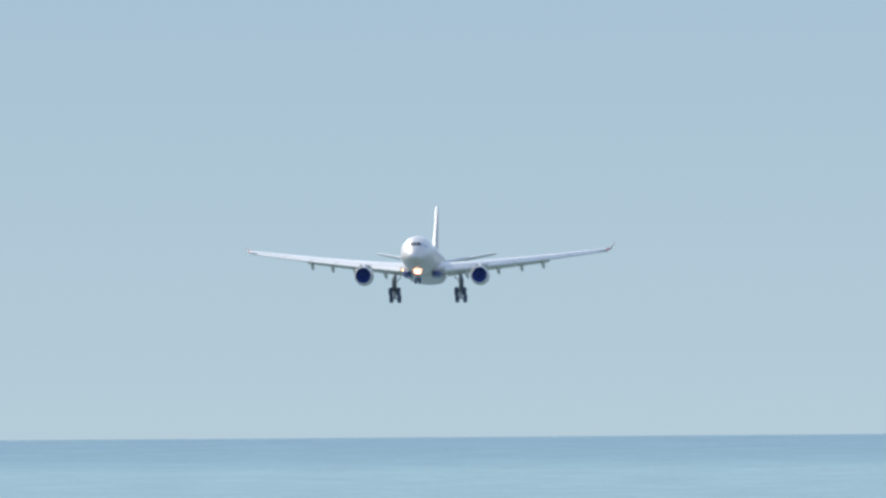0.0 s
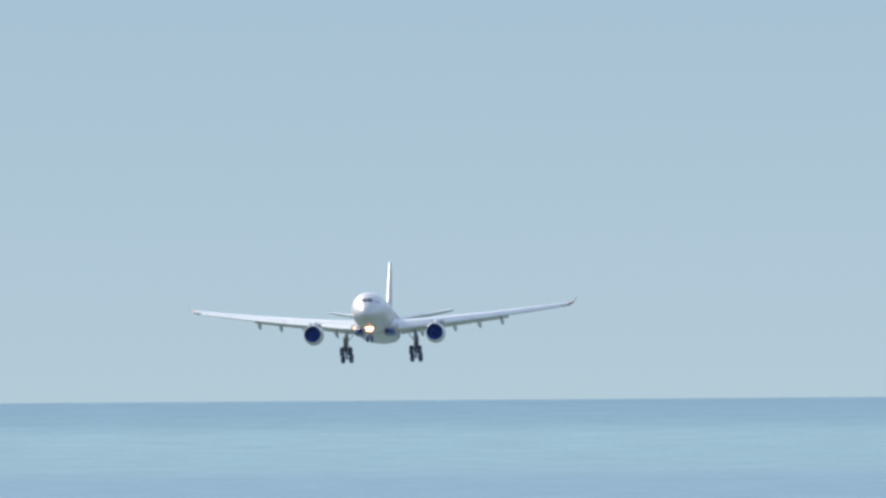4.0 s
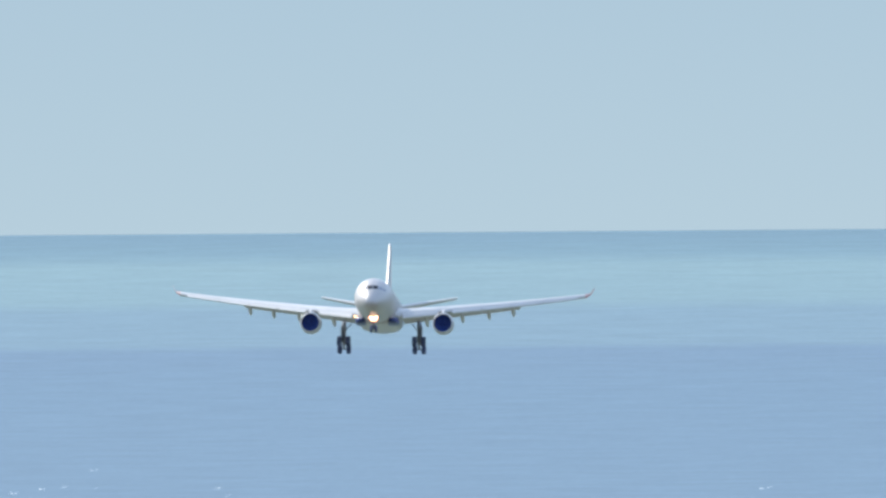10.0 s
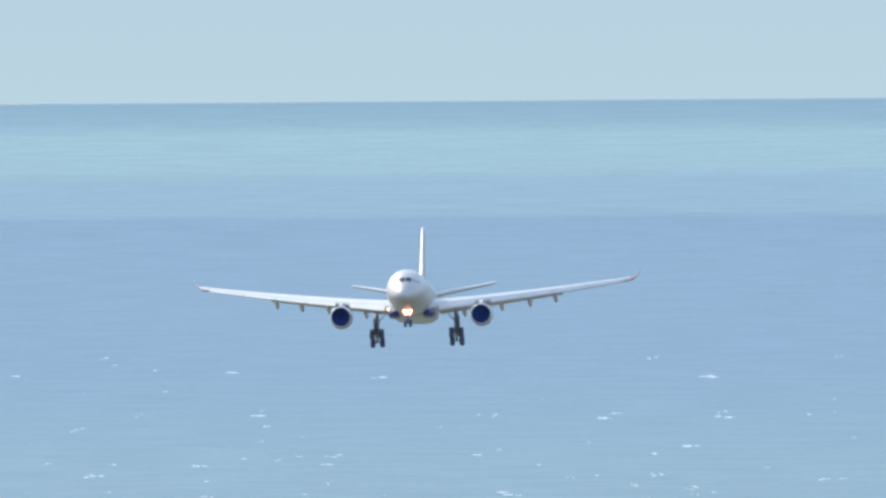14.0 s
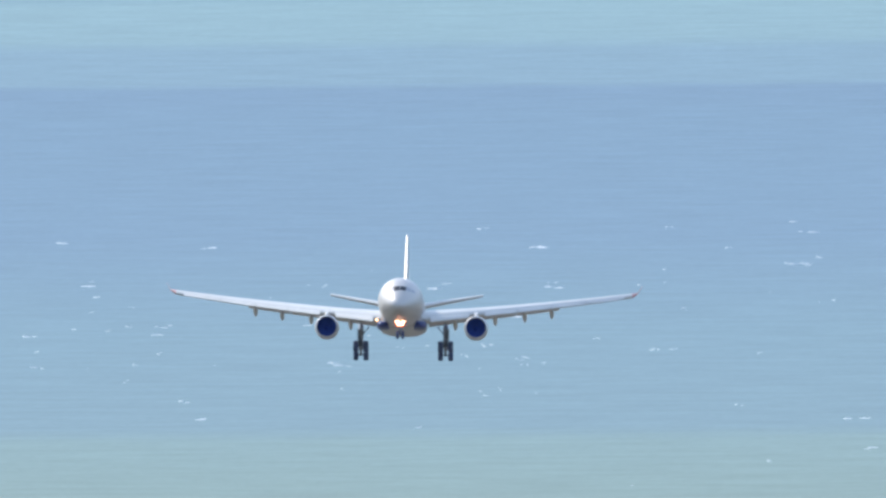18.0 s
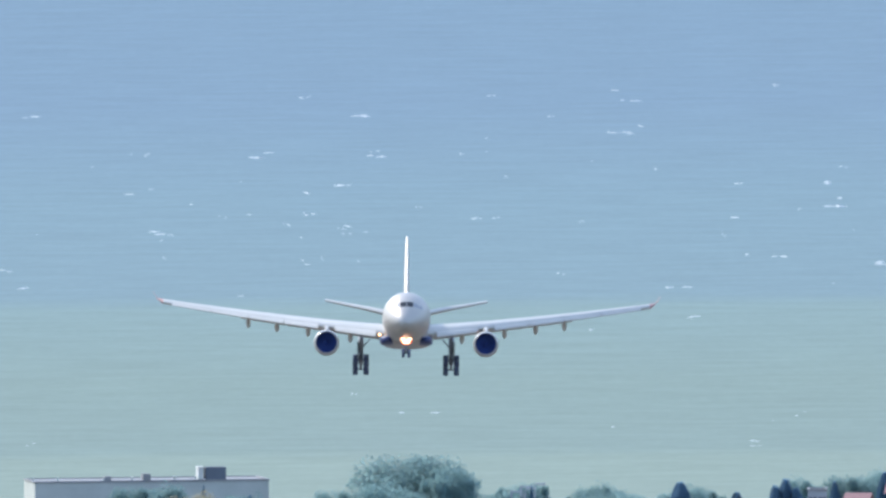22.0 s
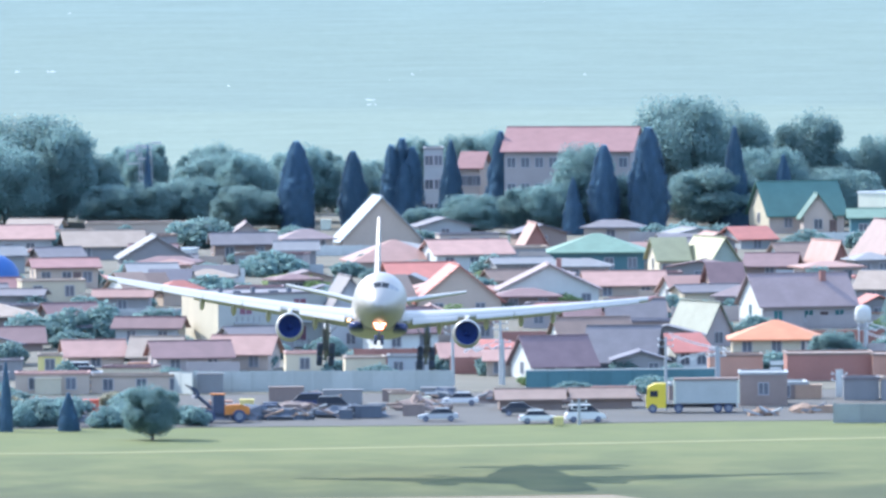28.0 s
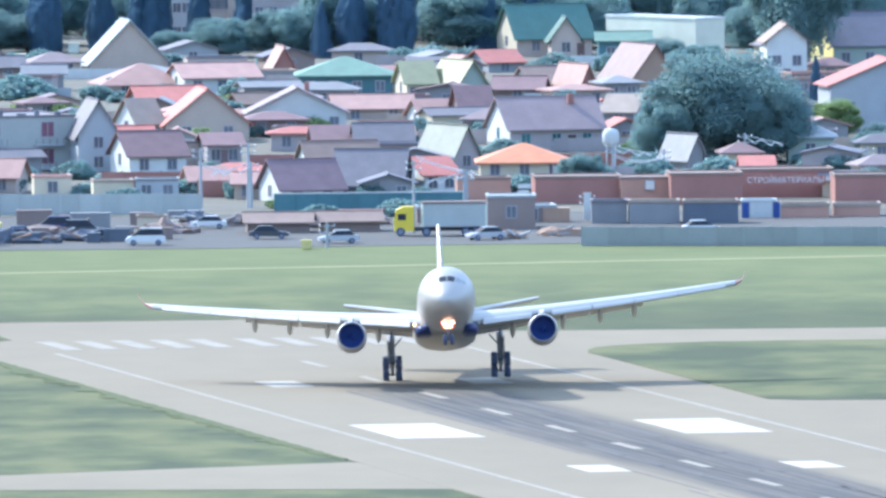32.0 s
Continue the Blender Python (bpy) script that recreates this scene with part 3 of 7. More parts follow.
        lathe(bm, [(0.55, 1.221), (0.2, 1.239), (0.03, 1.266), (-0.03, 1.292), (0.03, 1.319), (0.18, 1.336)], 40, "y", body_point(ex, es, ez))
        part("intake_lip", bm, chrome, engine, "polished intake lip", smooth=True)
        bm = bmesh.new()
        lathe(bm, [(0.55, 1.221), (1.2, 1.168), (1.45, 1.151), (1.46, 0.0001)], 40, "y", body_point(ex, es, ez))
        part("intake", bm, mat("intake_blue", (0.030, 0.062, 0.25), 0.55, vary=0.1), engine, "dark blue intake duct", smooth=False)
        bm = bmesh.new()
        lathe(bm, [(0.75, 0.009), (0.9, 0.142), (1.2, 0.301), (1.4, 0.336)], 20, "y", body_point(ex, es, ez))
        part("spinner", bm, mat("fan_titanium", (0.030, 0.058, 0.22)), engine, smooth=True)
        blade = None
        for k in range(18):
            a = 6.28318 * k / 18
            if blade is None:
                bm = bmesh.new()
                loft(bm, [[(r * math.sin(w - t), 1.32 + u, r * math.cos(w - t)) for w, u in ((-0.07, 0.0), (0.10, 0.10), (0.10, 0.12), (-0.07, 0.02))] for r, t in ((0.32, 0), (0.71, 0.06), (1.10, 0.16))])
                blade = bpy.data.meshes.new("fan_blade")
                bm.to_mesh(blade)
                bm.free()
                blade.materials.append(mat("fan_titanium", (0.030, 0.058, 0.22), 0.6, 0.0))
            hang("fan_blade", blade, engine, m=Matrix.Translation(body_point(ex, es, ez)) @ Matrix.Rotation(a, 4, "Y"))
        bm = bmesh.new()
        lathe(bm, [(5.0, 0.752), (6.2, 0.619), (7.4, 0.31), (7.9, 0.027)], 24, "y", body_point(ex, es, ez))
        part("exhaust_cone", bm, metal, engine, smooth=True)
        bm = bmesh.new()
        wl_, wc_, wz_, wt_ = wing_line(9.37)
        loft(bm, [[body_point(ex - w, s, z0), body_point(ex + w, s, z0), body_point(ex + w, s, z1), body_point(ex - w, s, z1)]
                  for s, w, z0, z1 in ((es + 0.9, 0.05, ez + 1.30, ez + 1.55), (es + 2.4, 0.26, ez + 1.22, ez + 2.0), (wl_ + 0.6, 0.28, ez + 1.05, wz_ + 0.12), (wl_ + 5, 0.12, ez + 0.95, wz_ - 0.1))])
        part("pylon", bm, white, engine)
        # tailplane
        bm = bmesh.new()
        rr = [wing_ring(side * a, s0, c, z, 0.10 * c) for a, s0, c, z in ((0.7, 48.6, 5.4, 1.30), (4.5, 51.2, 3.9, 2.25), (9.7, 54.7, 1.9, 3.40))]
        loft(bm, rr if side > 0 else [r[::-1] for r in rr])
        bmesh.ops.recalc_face_normals(bm, faces=bm.faces)
        stab = part("tailplane", bm, white, plane, "thin grey tailplane")
        bm = bmesh.new()
        rr = [wing_ring(side * a, s0, c, z, 0.07 * c) for a, s0, c, z in ((1.6, 53.7, 1.5, 1.56), (5, 55.3, 1.1, 2.36), (9.2, 56.4, 0.6, 3.26))]
        loft(bm, rr)
        bmesh.ops.recalc_face_normals(bm, faces=bm.faces)
        part("elevator", bm, paint, stab)
        # main gear: leg, brace, door and a four-wheel bogie that hangs nose up
        gx, gs = side * 5.34, 31.6
        gear = part("main_gear", tubed(body_point(gx, gs, -1.05), body_point(gx, gs, -4.9), 0.34, 0.27, 14), metal, plane, "lowered main landing gear", smooth=True)
        part("brace", tubed(body_point(gx, gs, -3.1), body_point(side * 4.3, gs - 0.2, -1.9), 0.075, n=8), metal, gear)
        part("drag_strut", tubed(body_point(gx, gs - 0.1, -4.1), body_point(gx, gs - 2.4, -1.5), 0.08, n=8), metal, gear)
        part("bogie_beam", tubed(body_point(gx, gs - 1.05, -4.44), body_point(gx, gs + 1.05, -5.44), 0.17, n=10), metal, gear)
        bm = boxed(gx + side * 0.38 - 0.05, gx + side * 0.38 + 0.05, gs - LAMP_S - 0.8, gs - LAMP_S + 0.8, -4.1 - LAMP_Z, -2.2 - LAMP_Z)
        part("gear_door", bm, metal, gear)
        part("torque_link", boxed(gx - 0.3, gx + 0.3, gs - LAMP_S - 0.62, gs - LAMP_S - 0.42, -4.5 - LAMP_Z, -3.5 - LAMP_Z), metal, gear)
        for fs, fz in ((-1.0, -4.44), (1.0, -5.42)):
            part("axle", tubed(body_point(gx - 0.72, gs + fs, fz), body_point(gx + 0.72, gs + fs, fz), 0.09, n=8), metal, gear)
            for o in (-0.64, 0.64):
                gear_wheel(gear, *body_point(gx + o, gs + fs, fz), 0.70, 0.62)
    # fin and rudder
    def fin_ring(z, s0, c, t):
        return [body_point(x * t, s0 + u * c, z) for u, x in ((0, 0), (0.03, 0.4), (0.12, 0.8), (0.35, 1), (0.7, 0.7), (1, 0.05), (1, -0.05), (0.7, -0.7), (0.35, -1), (0.12, -0.8), (0.03, -0.4))]
    bm = bmesh.new()
    loft(bm, [fin_ring(2.0, 45.4, 7.2, 0.42), fin_ring(3.0, 46.6, 6.4, 0.40), fin_ring(7.1, 50.3, 4.6, 0.30), fin_ring(10.9, 53.7, 2.9, 0.19), fin_ring(11.15, 54.2, 2.2, 0.10)])
    bmesh.ops.recalc_face_normals(bm, faces=bm.faces)
    fin = part("fin", bm, paint, plane, "tall silver-grey fin", smooth=False)
    bm = bmesh.new()
    loft(bm, [fin_ring(2.4, 51.6, 3.4, 0.30), fin_ring(7.1, 53.8, 2.5, 0.24), fin_ring(10.8, 55.8, 1.7, 0.15)])
    bmesh.ops.recalc_face_normals(bm, faces=bm.faces)
    part("rudder", bm, orange, fin, "orange and blue rudder")
    # nose gear with the lit lamps on its leg
    gear = part("nose_gear", tubed(body_point(0, 6.7, -2.3), body_point(0, 6.75, -4.35), 0.15, 0.12, 12), metal, plane, "lowered nose landing gear", smooth=True)
    part("axle", tubed(body_point(-0.4, 6.75, -4.3), body_point(0.4, 6.75, -4.3), 0.07, n=8), metal, gear)
    for o in (-0.34, 0.34):
        gear_wheel(gear, *body_point(o, 6.75, -4.3), 0.52, 0.36)
        part("gear_door", boxed(o * 1.9 - 0.02, o * 1.9 + 0.02, -1.6, 0.4, -0.62, 0.5), paint, gear)
        for dz in (-0.50, -0.14):
            spot = (o * (1.15 if dz > -0.4 else 0.6), 0, dz)
            bm = bmesh.new()
            lathe(bm, [(-0.40, 0.01), (-0.39, 0.19), (-0.36, 0.20)], 16, "y", spot, cap=True)
            lamp = part("landing_light", bm, mat("lamp_core", (1.0, 0.68, 0.40), glow=8.0), gear, "lit landing lamp")
            # a glowing orange-red ring imitates the halo round the lamp
            bm = bmesh.new()
            lathe(bm, [(-0.36, 0.20), (-0.34, 0.31), (-0.15, 0.31), (-0.05, 0.12)], 16, "y", spot)
            part("reflector", bm, mat("lamp_glow", (1.0, 0.15, 0.05), glow=2.8), lamp)
    return plane


airliner = build_airliner()


# ---- houses ----
ROOFS = {
    "dull red": (0.265, 0.142, 0.138), "pink": (0.37, 0.225, 0.195), "red": (0.43, 0.158, 0.130), "salmon": (0.396, 0.243, 0.211), "maroon": (0.205, 0.130, 0.132),
    "purple": (0.190, 0.130, 0.145), "lilac": (0.245, 0.190, 0.195), "brown": (0.248, 0.178, 0.149), "tan": (0.315, 0.250, 0.205), "grey": (0.235, 0.235, 0.245),
    "bluegrey": (0.175, 0.163, 0.178), "green": (0.152, 0.243, 0.191), "teal": (0.069, 0.148, 0.132), "palegreen": (0.235, 0.250, 0.205), "olive": (0.285, 0.285, 0.175),
    "metal": (0.35, 0.365, 0.37), "orange": (0.62, 0.252, 0.134), "dark": (0.155, 0.148, 0.178), "zinc": (0.315, 0.365, 0.405), "white": (0.56, 0.585, 0.58),
    "blue": (0.0727, 0.121, 0.331)}
WALLS = {
    "white": (0.589, 0.604, 0.587), "cream": (0.552, 0.495, 0.381), "beige": (0.47, 0.390, 0.330), "grey": (0.368, 0.391, 0.412), "lilac": (0.385, 0.350, 0.350),
    "ivory": (0.681, 0.693, 0.577), "pink": (0.46, 0.396, 0.36), "tan": (0.405, 0.282, 0.211), "brick": (0.338, 0.173, 0.149), "brown": (0.258, 0.203, 0.185),
    "teal": (0.0966, 0.193, 0.221), "yellow": (0.662, 0.574, 0.247), "dark": (0.124, 0.144, 0.18), "slate": (0.255, 0.258, 0.270), "peach": (0.46, 0.272, 0.211),
    "sage": (0.331, 0.391, 0.35), "concrete": (0.432, 0.455, 0.438), "fence": (0.313, 0.332, 0.319), "navy": (0.046, 0.0842, 0.268), "signal": (0.517, 0.099, 0.0618)}


def roof_mat(name):
    return mat("roof_" + name, ROOFS[name], 0.6, 0.15 if name == "metal" else 0.0, vary=0.24, size=1.8, fine=0.6, spread=0.10, spec=0.35)


def wall_mat(name):
    return mat("wall_" + name, WALLS[name], 0.85, vary=0.12, size=2.5, fine=0.45, spread=0.08, bump=0.2)


SHARED = {}


def shared(key, build, material, smooth=False):
    """One mesh for all alike pieces."""
    if key not in SHARED:
        bm = bmesh.new()
        build(bm)
        me = SHARED[key] = bpy.data.meshes.new(key)
        bm.to_mesh(me)
        bm.free()
        me.materials.append(material)
        if smooth:
            me.polygons.foreach_set("use_smooth", [True] * len(me.polygons))
    return SHARED[key]


def frame_bars(bm, w, h):
    for x0, x1, z0, z1 in ((-w, -w + 0.09, -h, h), (w - 0.09, w, -h, h), (-w + 0.09, w - 0.09, h - 0.09, h), (-w + 0.09, w - 0.09, -h, -h + 0.09), (-0.04, 0.04, -h + 0.09, h - 0.09)):
        box(bm, x0, x1, -0.07, 0.05, z0, z1)


def window(parent, m, big=False, shade="dark"):
    w, h = (0.85, 0.95) if big else (0.62, 0.72)
    # the dark pane colour is lightened to imitate haze and reflected sky
    pane_mat = mat("pane_" + shade, {"dark": (0.135, 0.15, 0.18), "teal": (0.06, 0.18, 0.19), "maroon": (0.17, 0.08, 0.11)}[shade], 0.15, spec=0.5, vary=0.1, spread=0.3)
    fr = hang("window", shared("window_frame%d" % big, lambda bm: frame_bars(bm, w, h), mat("window_frame", (0.40, 0.40, 0.43), 0.6, vary=0.1)), parent, m=m)
    hang("pane", shared("window_pane%d%s" % (big, shade), lambda bm: box(bm, -w + 0.09, w - 0.09, -0.02, 0.03, -h + 0.09, h - 0.09), pane_mat), fr)


def gable_wall(bm, w, d, h, r):
    loft(bm, [[(x, -d / 2, 0), (x, d / 2, 0), (x, d / 2, h), (x, 0, h + r), (x, -d / 2, h)] for x in (-w / 2, w / 2)])


def gable_roof(bm, w, d, h, r, over=0.55, thick=0.16):
    k = r / (d / 2)
    lo, x = d / 2 + over, w / 2 + over
    low = h - over * k
    loft(bm, [[(q, -lo, low), (q, 0, h + r), (q, lo, low), (q, lo, low + thick), (q, 0, h + r + thick), (q, -lo, low + thick)] for q in (-x, x)])


def parapet_ring(bm, w, d, z0, z1):
    """A low wall round the edge of a flat roof, in one piece."""
    rows = []
    for sx, sy in ((-1, -1), (1, -1), (1, 1), (-1, 1)):
        a, b = w / 2, d / 2
        rows.append([bm.verts.new((sx * (a + o), sy * (b + o), z)) for o, z in ((0.1, z0), (0.1, z1), (-0.25, z1), (-0.25, z0))])
    for i in range(4):
        for j in range(4):
            p, q = rows[i], rows[(i + 1) % 4]
            bm.faces.new((p[j], q[j], q[(j + 1) % 4], p[(j + 1) % 4]))
    bmesh.ops.recalc_face_normals(bm, faces=bm.faces)


def hip_roof(bm, w, d, h, r, over=0.6):
    x, y, c = w / 2 + over, d / 2 + over, max(0.3, w / 2 - d / 2)
    base = [(-x, -y, h - 0.2), (x, -y, h - 0.2), (x, y, h - 0.2), (-x, y, h - 0.2)]
    lift = [(a, b, h - 0.02) for a, b, _ in base]
    vb, vl = [bm.verts.new(p) for p in base], [bm.verts.new(p) for p in lift]
    a, b = bm.verts.new((-c, 0, h + r)), bm.verts.new((c, 0, h + r))
    bm.faces.new(vb[::-1])
    for i in range(4):
        bm.faces.new((vb[i], vb[(i + 1) % 4], vl[(i + 1) % 4], vl[i]))
    bm.faces.new((vl[0], vl[1], b, a))
    bm.faces.new((vl[2], vl[3], a, b))
    bm.faces.new((vl[1], vl[2], b))
    bm.faces.new((vl[3], vl[0], a))


LOOKS = {"W": "gabled", "G": "gable-fronted", "H": "hipped", "F": "flat-roofed"}


def house(kind, x, y, rot, w, d, h, r, roof, wall, win=0, rows=1, shade="dark", gable=None, chimney=0, what="house", name="house", big=False, z=0.0):
    """kind: W ridge across the view, G gable towards the eye, H hipped, F flat. w across, d deep, walls h and roof r high."""
    turn = rot + (90 if kind == "G" else 0)
    if kind == "G":
        w, d = d, w
    root = empty(name, "%s %s with %s walls and a %s roof" % (LOOKS[kind], what, wall, {"bluegrey": "blue-grey", "palegreen": "pale green"}.get(roof, roof)), what.split()[-1], pose(x, y, z, 0, 0, turn), group="houses of the seaside town")
    bm = bmesh.new()
    if kind in "WG":
        gable_wall(bm, w, d, h, r)
    else:
        box(bm, -w / 2, w / 2, -d / 2, d / 2, -0.3, h)
    body = part("wall", bm, wall_mat(wall), root)
    bm = bmesh.new()
    if kind in "WG":
        gable_roof(bm, w, d, h, r)
    elif kind == "H":
        hip_roof(bm, w, d, h, r)
    else:
        box(bm, -w / 2 + 0.25, w / 2 - 0.25, -d / 2 + 0.25, d / 2 - 0.25, h - 0.02, h + 0.1)
    top = part("roof", bm, roof_mat(roof), root)
    if kind == "F":
        bm = bmesh.new()
        parapet_ring(bm, w, d, h - 0.02, h + max(0.25, r))
        part("parapet", bm, roof_mat(roof), root)
    elif kind in "WG" and w > 5:
        part("ridge_cap", boxed(-w / 2 - 0.55, w / 2 + 0.55, -0.14, 0.14, h + r + 0.10, h + r + 0.23), roof_mat(roof), top)
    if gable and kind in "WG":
        # the gable end towards the sun is coloured as sunlit, mostly in a lighter tone
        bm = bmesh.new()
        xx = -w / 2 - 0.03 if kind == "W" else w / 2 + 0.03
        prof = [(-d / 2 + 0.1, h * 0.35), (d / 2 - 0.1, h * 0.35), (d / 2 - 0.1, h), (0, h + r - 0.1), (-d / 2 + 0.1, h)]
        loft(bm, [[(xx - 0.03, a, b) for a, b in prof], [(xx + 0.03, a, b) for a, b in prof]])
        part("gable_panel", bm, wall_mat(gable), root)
    for k in range(chimney):
        cx, cy = (0.25 - 0.5 * k) * w, -0.12 * d
        zb = h + (r * (1 - abs(cy) / (d / 2)) if kind != "F" else 0)
        part("chimney", boxed(cx - 0.35, cx + 0.35, cy - 0.3, cy + 0.3, zb - 0.3, zb + 1.3), wall_mat("brick"), top)
    # windows in the wall that faces the eye
    span, face = (d, Matrix.Translation((-w / 2, 0, 0)) @ Matrix.Rotation(-math.pi / 2, 4, "Z")) if kind == "G" else (w, Matrix.Translation((0, -d / 2, 0)))
    storey = h / rows
    for q in range(rows):
        for k in range(win):
            px = (k + 0.5) / win * span - span / 2
            window(root, face @ Matrix.Translation((px, 0, storey * (q + 0.55))), big, shade)
    if kind == "W" and rot > 5 and win and d > 5:
        window(root, Matrix.Translation((-w / 2 - (0.06 if gable else 0), 0, h * 0.75)) @ Matrix.Rotation(-math.pi / 2, 4, "Z"), False, shade)
    if win and kind in "WGH" and h > 2.6:
        px = span * (0.0 if win % 2 == 0 else 0.5 / win)
        part("door", boxed(px - 0.5, px + 0.5, -0.06, 0.06, 0.02, 2.1), mat("door_paint", (0.14, 0.10, 0.10), 0.6, vary=0.2, spread=0.4), root, m=face)
    return root


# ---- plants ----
# green and cypress colours are paled and blued to stand for distant haze
LEAF_AND_HAZE = {"": (0.220, 0.340, 0.342), "lime": (0.26, 0.35, 0.16), "yellow": (0.34, 0.33, 0.25), "cypress": (0.145, 0.255, 0.375)}


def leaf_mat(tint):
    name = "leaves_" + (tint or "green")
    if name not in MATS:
        m = mat(name, LEAF_AND_HAZE[tint], 0.6, vary=0.22, size=0.12, fine=0.5, spread=0.10, spec=0.25)
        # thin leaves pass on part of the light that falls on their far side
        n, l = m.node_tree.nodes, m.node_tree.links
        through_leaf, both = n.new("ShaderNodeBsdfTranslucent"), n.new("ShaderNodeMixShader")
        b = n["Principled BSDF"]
        # a faint sheen, added to lift the leaves towards the haze
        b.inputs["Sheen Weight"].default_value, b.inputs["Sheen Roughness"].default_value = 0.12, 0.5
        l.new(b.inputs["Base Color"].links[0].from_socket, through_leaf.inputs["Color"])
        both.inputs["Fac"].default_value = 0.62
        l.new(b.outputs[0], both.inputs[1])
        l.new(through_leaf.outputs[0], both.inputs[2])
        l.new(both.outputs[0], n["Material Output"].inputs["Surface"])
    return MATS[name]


def leaf_masses(bm, lobes, count, size, off, rng):
    """Soft uneven boughs inside, and a deep coat of small folded leaf tufts round them."""
    total = sum(r * r for _, r, _ in lobes)
    for c, r, squash in lobes:
        def lump(n):
            return 1 + 0.20 * noise.noise((n * r + c) * 4.2 + off) + 0.14 * noise.noise((n * r + c) * 11 + off)
        done = bmesh.ops.create_icosphere(bm, subdivisions=3, radius=1)
        for v in done["verts"]:
            q = v.co * r * 0.50 * lump(v.co)
            v.co = c + Vector((q.x, q.y, q.z * squash))
        for k in range(int(count * r * r / total)):
            n = Vector((rng.gauss(0, 1), rng.gauss(0, 1), rng.gauss(0, 1))).normalized()
            q = n * r * lump(n) * (0.50 + 0.58 * rng.random() ** 0.9 + 0.13 * noise.noise((n * r + c) * 26 + off))
            p = c + Vector((q.x, q.y, q.z * squash))
            s = size * rng.uniform(0.5, 1.5)
            u = Vector((rng.gauss(0, 1), rng.gauss(0, 1), rng.gauss(0, 1))).normalized()
            w = u.cross(n).normalized()
            w = (w + n * rng.uniform(-0.5, 0.9)).normalized()
            q = [bm.verts.new(x) for x in (p - u * s, p + w * s * 0.8, p + u * s, p - w * s * 0.8)]
            bm.faces.new((q[0], q[1], q[2]))
            bm.faces.new((q[0], q[2], q[3]))


def crown_mesh(form):
    """A crown one unit high and wide: full, overlapping leaf masses down to the skirt."""
    rng = random.Random(40 + form)
    lobes = [(Vector((0, 0, 0.58)), 0.33, 1.15), (Vector((0, 0, 0.28)), 0.38, 0.72)]
    for k in range(9):
        a = 2.4 * k + rng.uniform(-0.3, 0.3)
        z = 0.22 + 0.56 * (k + 0.5) / 9
        out = 0.30 * math.sqrt(max(0.1, 1 - ((z - 0.36) / 0.62) ** 2))
        lobes.append((Vector((math.cos(a) * out, math.sin(a) * out, z)), rng.uniform(0.19, 0.28), rng.uniform(0.85, 1.1)))
    for k in range(12):
        a = rng.uniform(0, 6.28)
        z = rng.uniform(0.25, 0.86)
        out = 0.42 * math.sqrt(max(0.05, 1 - ((z - 0.40) / 0.60) ** 2))
        lobes.append((Vector((math.cos(a) * out, math.sin(a) * out, z)), rng.uniform(0.07, 0.12), rng.uniform(0.8, 1.2)))
    bm = bmesh.new()
    leaf_masses(bm, lobes, 62000, 0.0105, Vector((form * 7.3, form * 3.1, 0)), rng)
    low = min(v.co.z for v in bm.verts)
    top = max(v.co.z for v in bm.verts)
    for v in bm.verts:
        v.co.z = 0.01 + (v.co.z - low) * 0.99 / (top - low)
    return bm


def cypress_mesh(form):
    """form 0: a pointed cone; 1: a blunt column; 2: a cluster of narrow spires."""
    rng = random.Random(7 + form)
    spires = {0: ((0, 0, 1.0, 0.46),), 1: ((0, 0, 1.0, 0.44),), 2: ((-0.20, 0, 0.93, 0.27), (0.0, 0.08, 1.0, 0.27), (0.2, -0.05, 0.90, 0.28), (0.05, -0.2, 0.72, 0.28))}[form]

    def reach(z):
        if form == 1:
            return (0.80 + 0.20 * min(1, z * 4)) * min(1, (1.0 - z) * 1.9) ** 0.55
        return (0.84 + 0.16 * min(1, z * 6)) * max(0, 1 - z) ** (0.72 if form == 0 else 0.45)
    bm = bmesh.new()
    for x, y, top, wide in spires:
        off = Vector((x * 9, y * 9, form * 4))
        n, m = 28, 22
        rings = []
        for i in range(n + 1):
            z = i / n
            pts = []
            for j in range(m):
                a = 6.28318 * j / m
                r = wide * reach(z * 0.985) * (0.78 + 0.18 * noise.noise(Vector((math.cos(a) * 1.3, math.sin(a) * 1.3, z * 5)) + off) + 0.12 * noise.noise(Vector((math.cos(a) * 3, math.sin(a) * 3, z * 14)) + off))
                pts.append((x + math.cos(a) * r, y + math.sin(a) * r, z * top))
            rings.append(pts)
        loft(bm, rings)
        for _ in range(9000 // len(spires)):
            z = rng.random() ** 1.25 * 0.99
            a = rng.uniform(0, 6.28)
            r = wide * reach(z) * (0.92 + 0.18 * noise.noise(Vector((math.cos(a) * 1.3, math.sin(a) * 1.3, z * 5)) + off) + 0.14 * noise.noise(Vector((math.cos(a) * 3, math.sin(a) * 3, z * 14)) + off)) * rng.uniform(0.86, 1.12)
            p = Vector((x + math.cos(a) * r, y + math.sin(a) * r, z * top))
            u = Vector((-math.sin(a), math.cos(a), rng.uniform(-0.2, 0.2))) * 0.034 * rng.uniform(0.5, 1.4)
            w = Vector((math.cos(a) * 0.024, math.sin(a) * 0.024, 0.026 * rng.uniform(0.7, 1.8)))
            q = [bm.verts.new(v) for v in (p - u, p - w * 0.6, p + u, p + w)]
            bm.faces.new((q[0], q[1], q[2]))
            bm.faces.new((q[0], q[2], q[3]))
    return bm


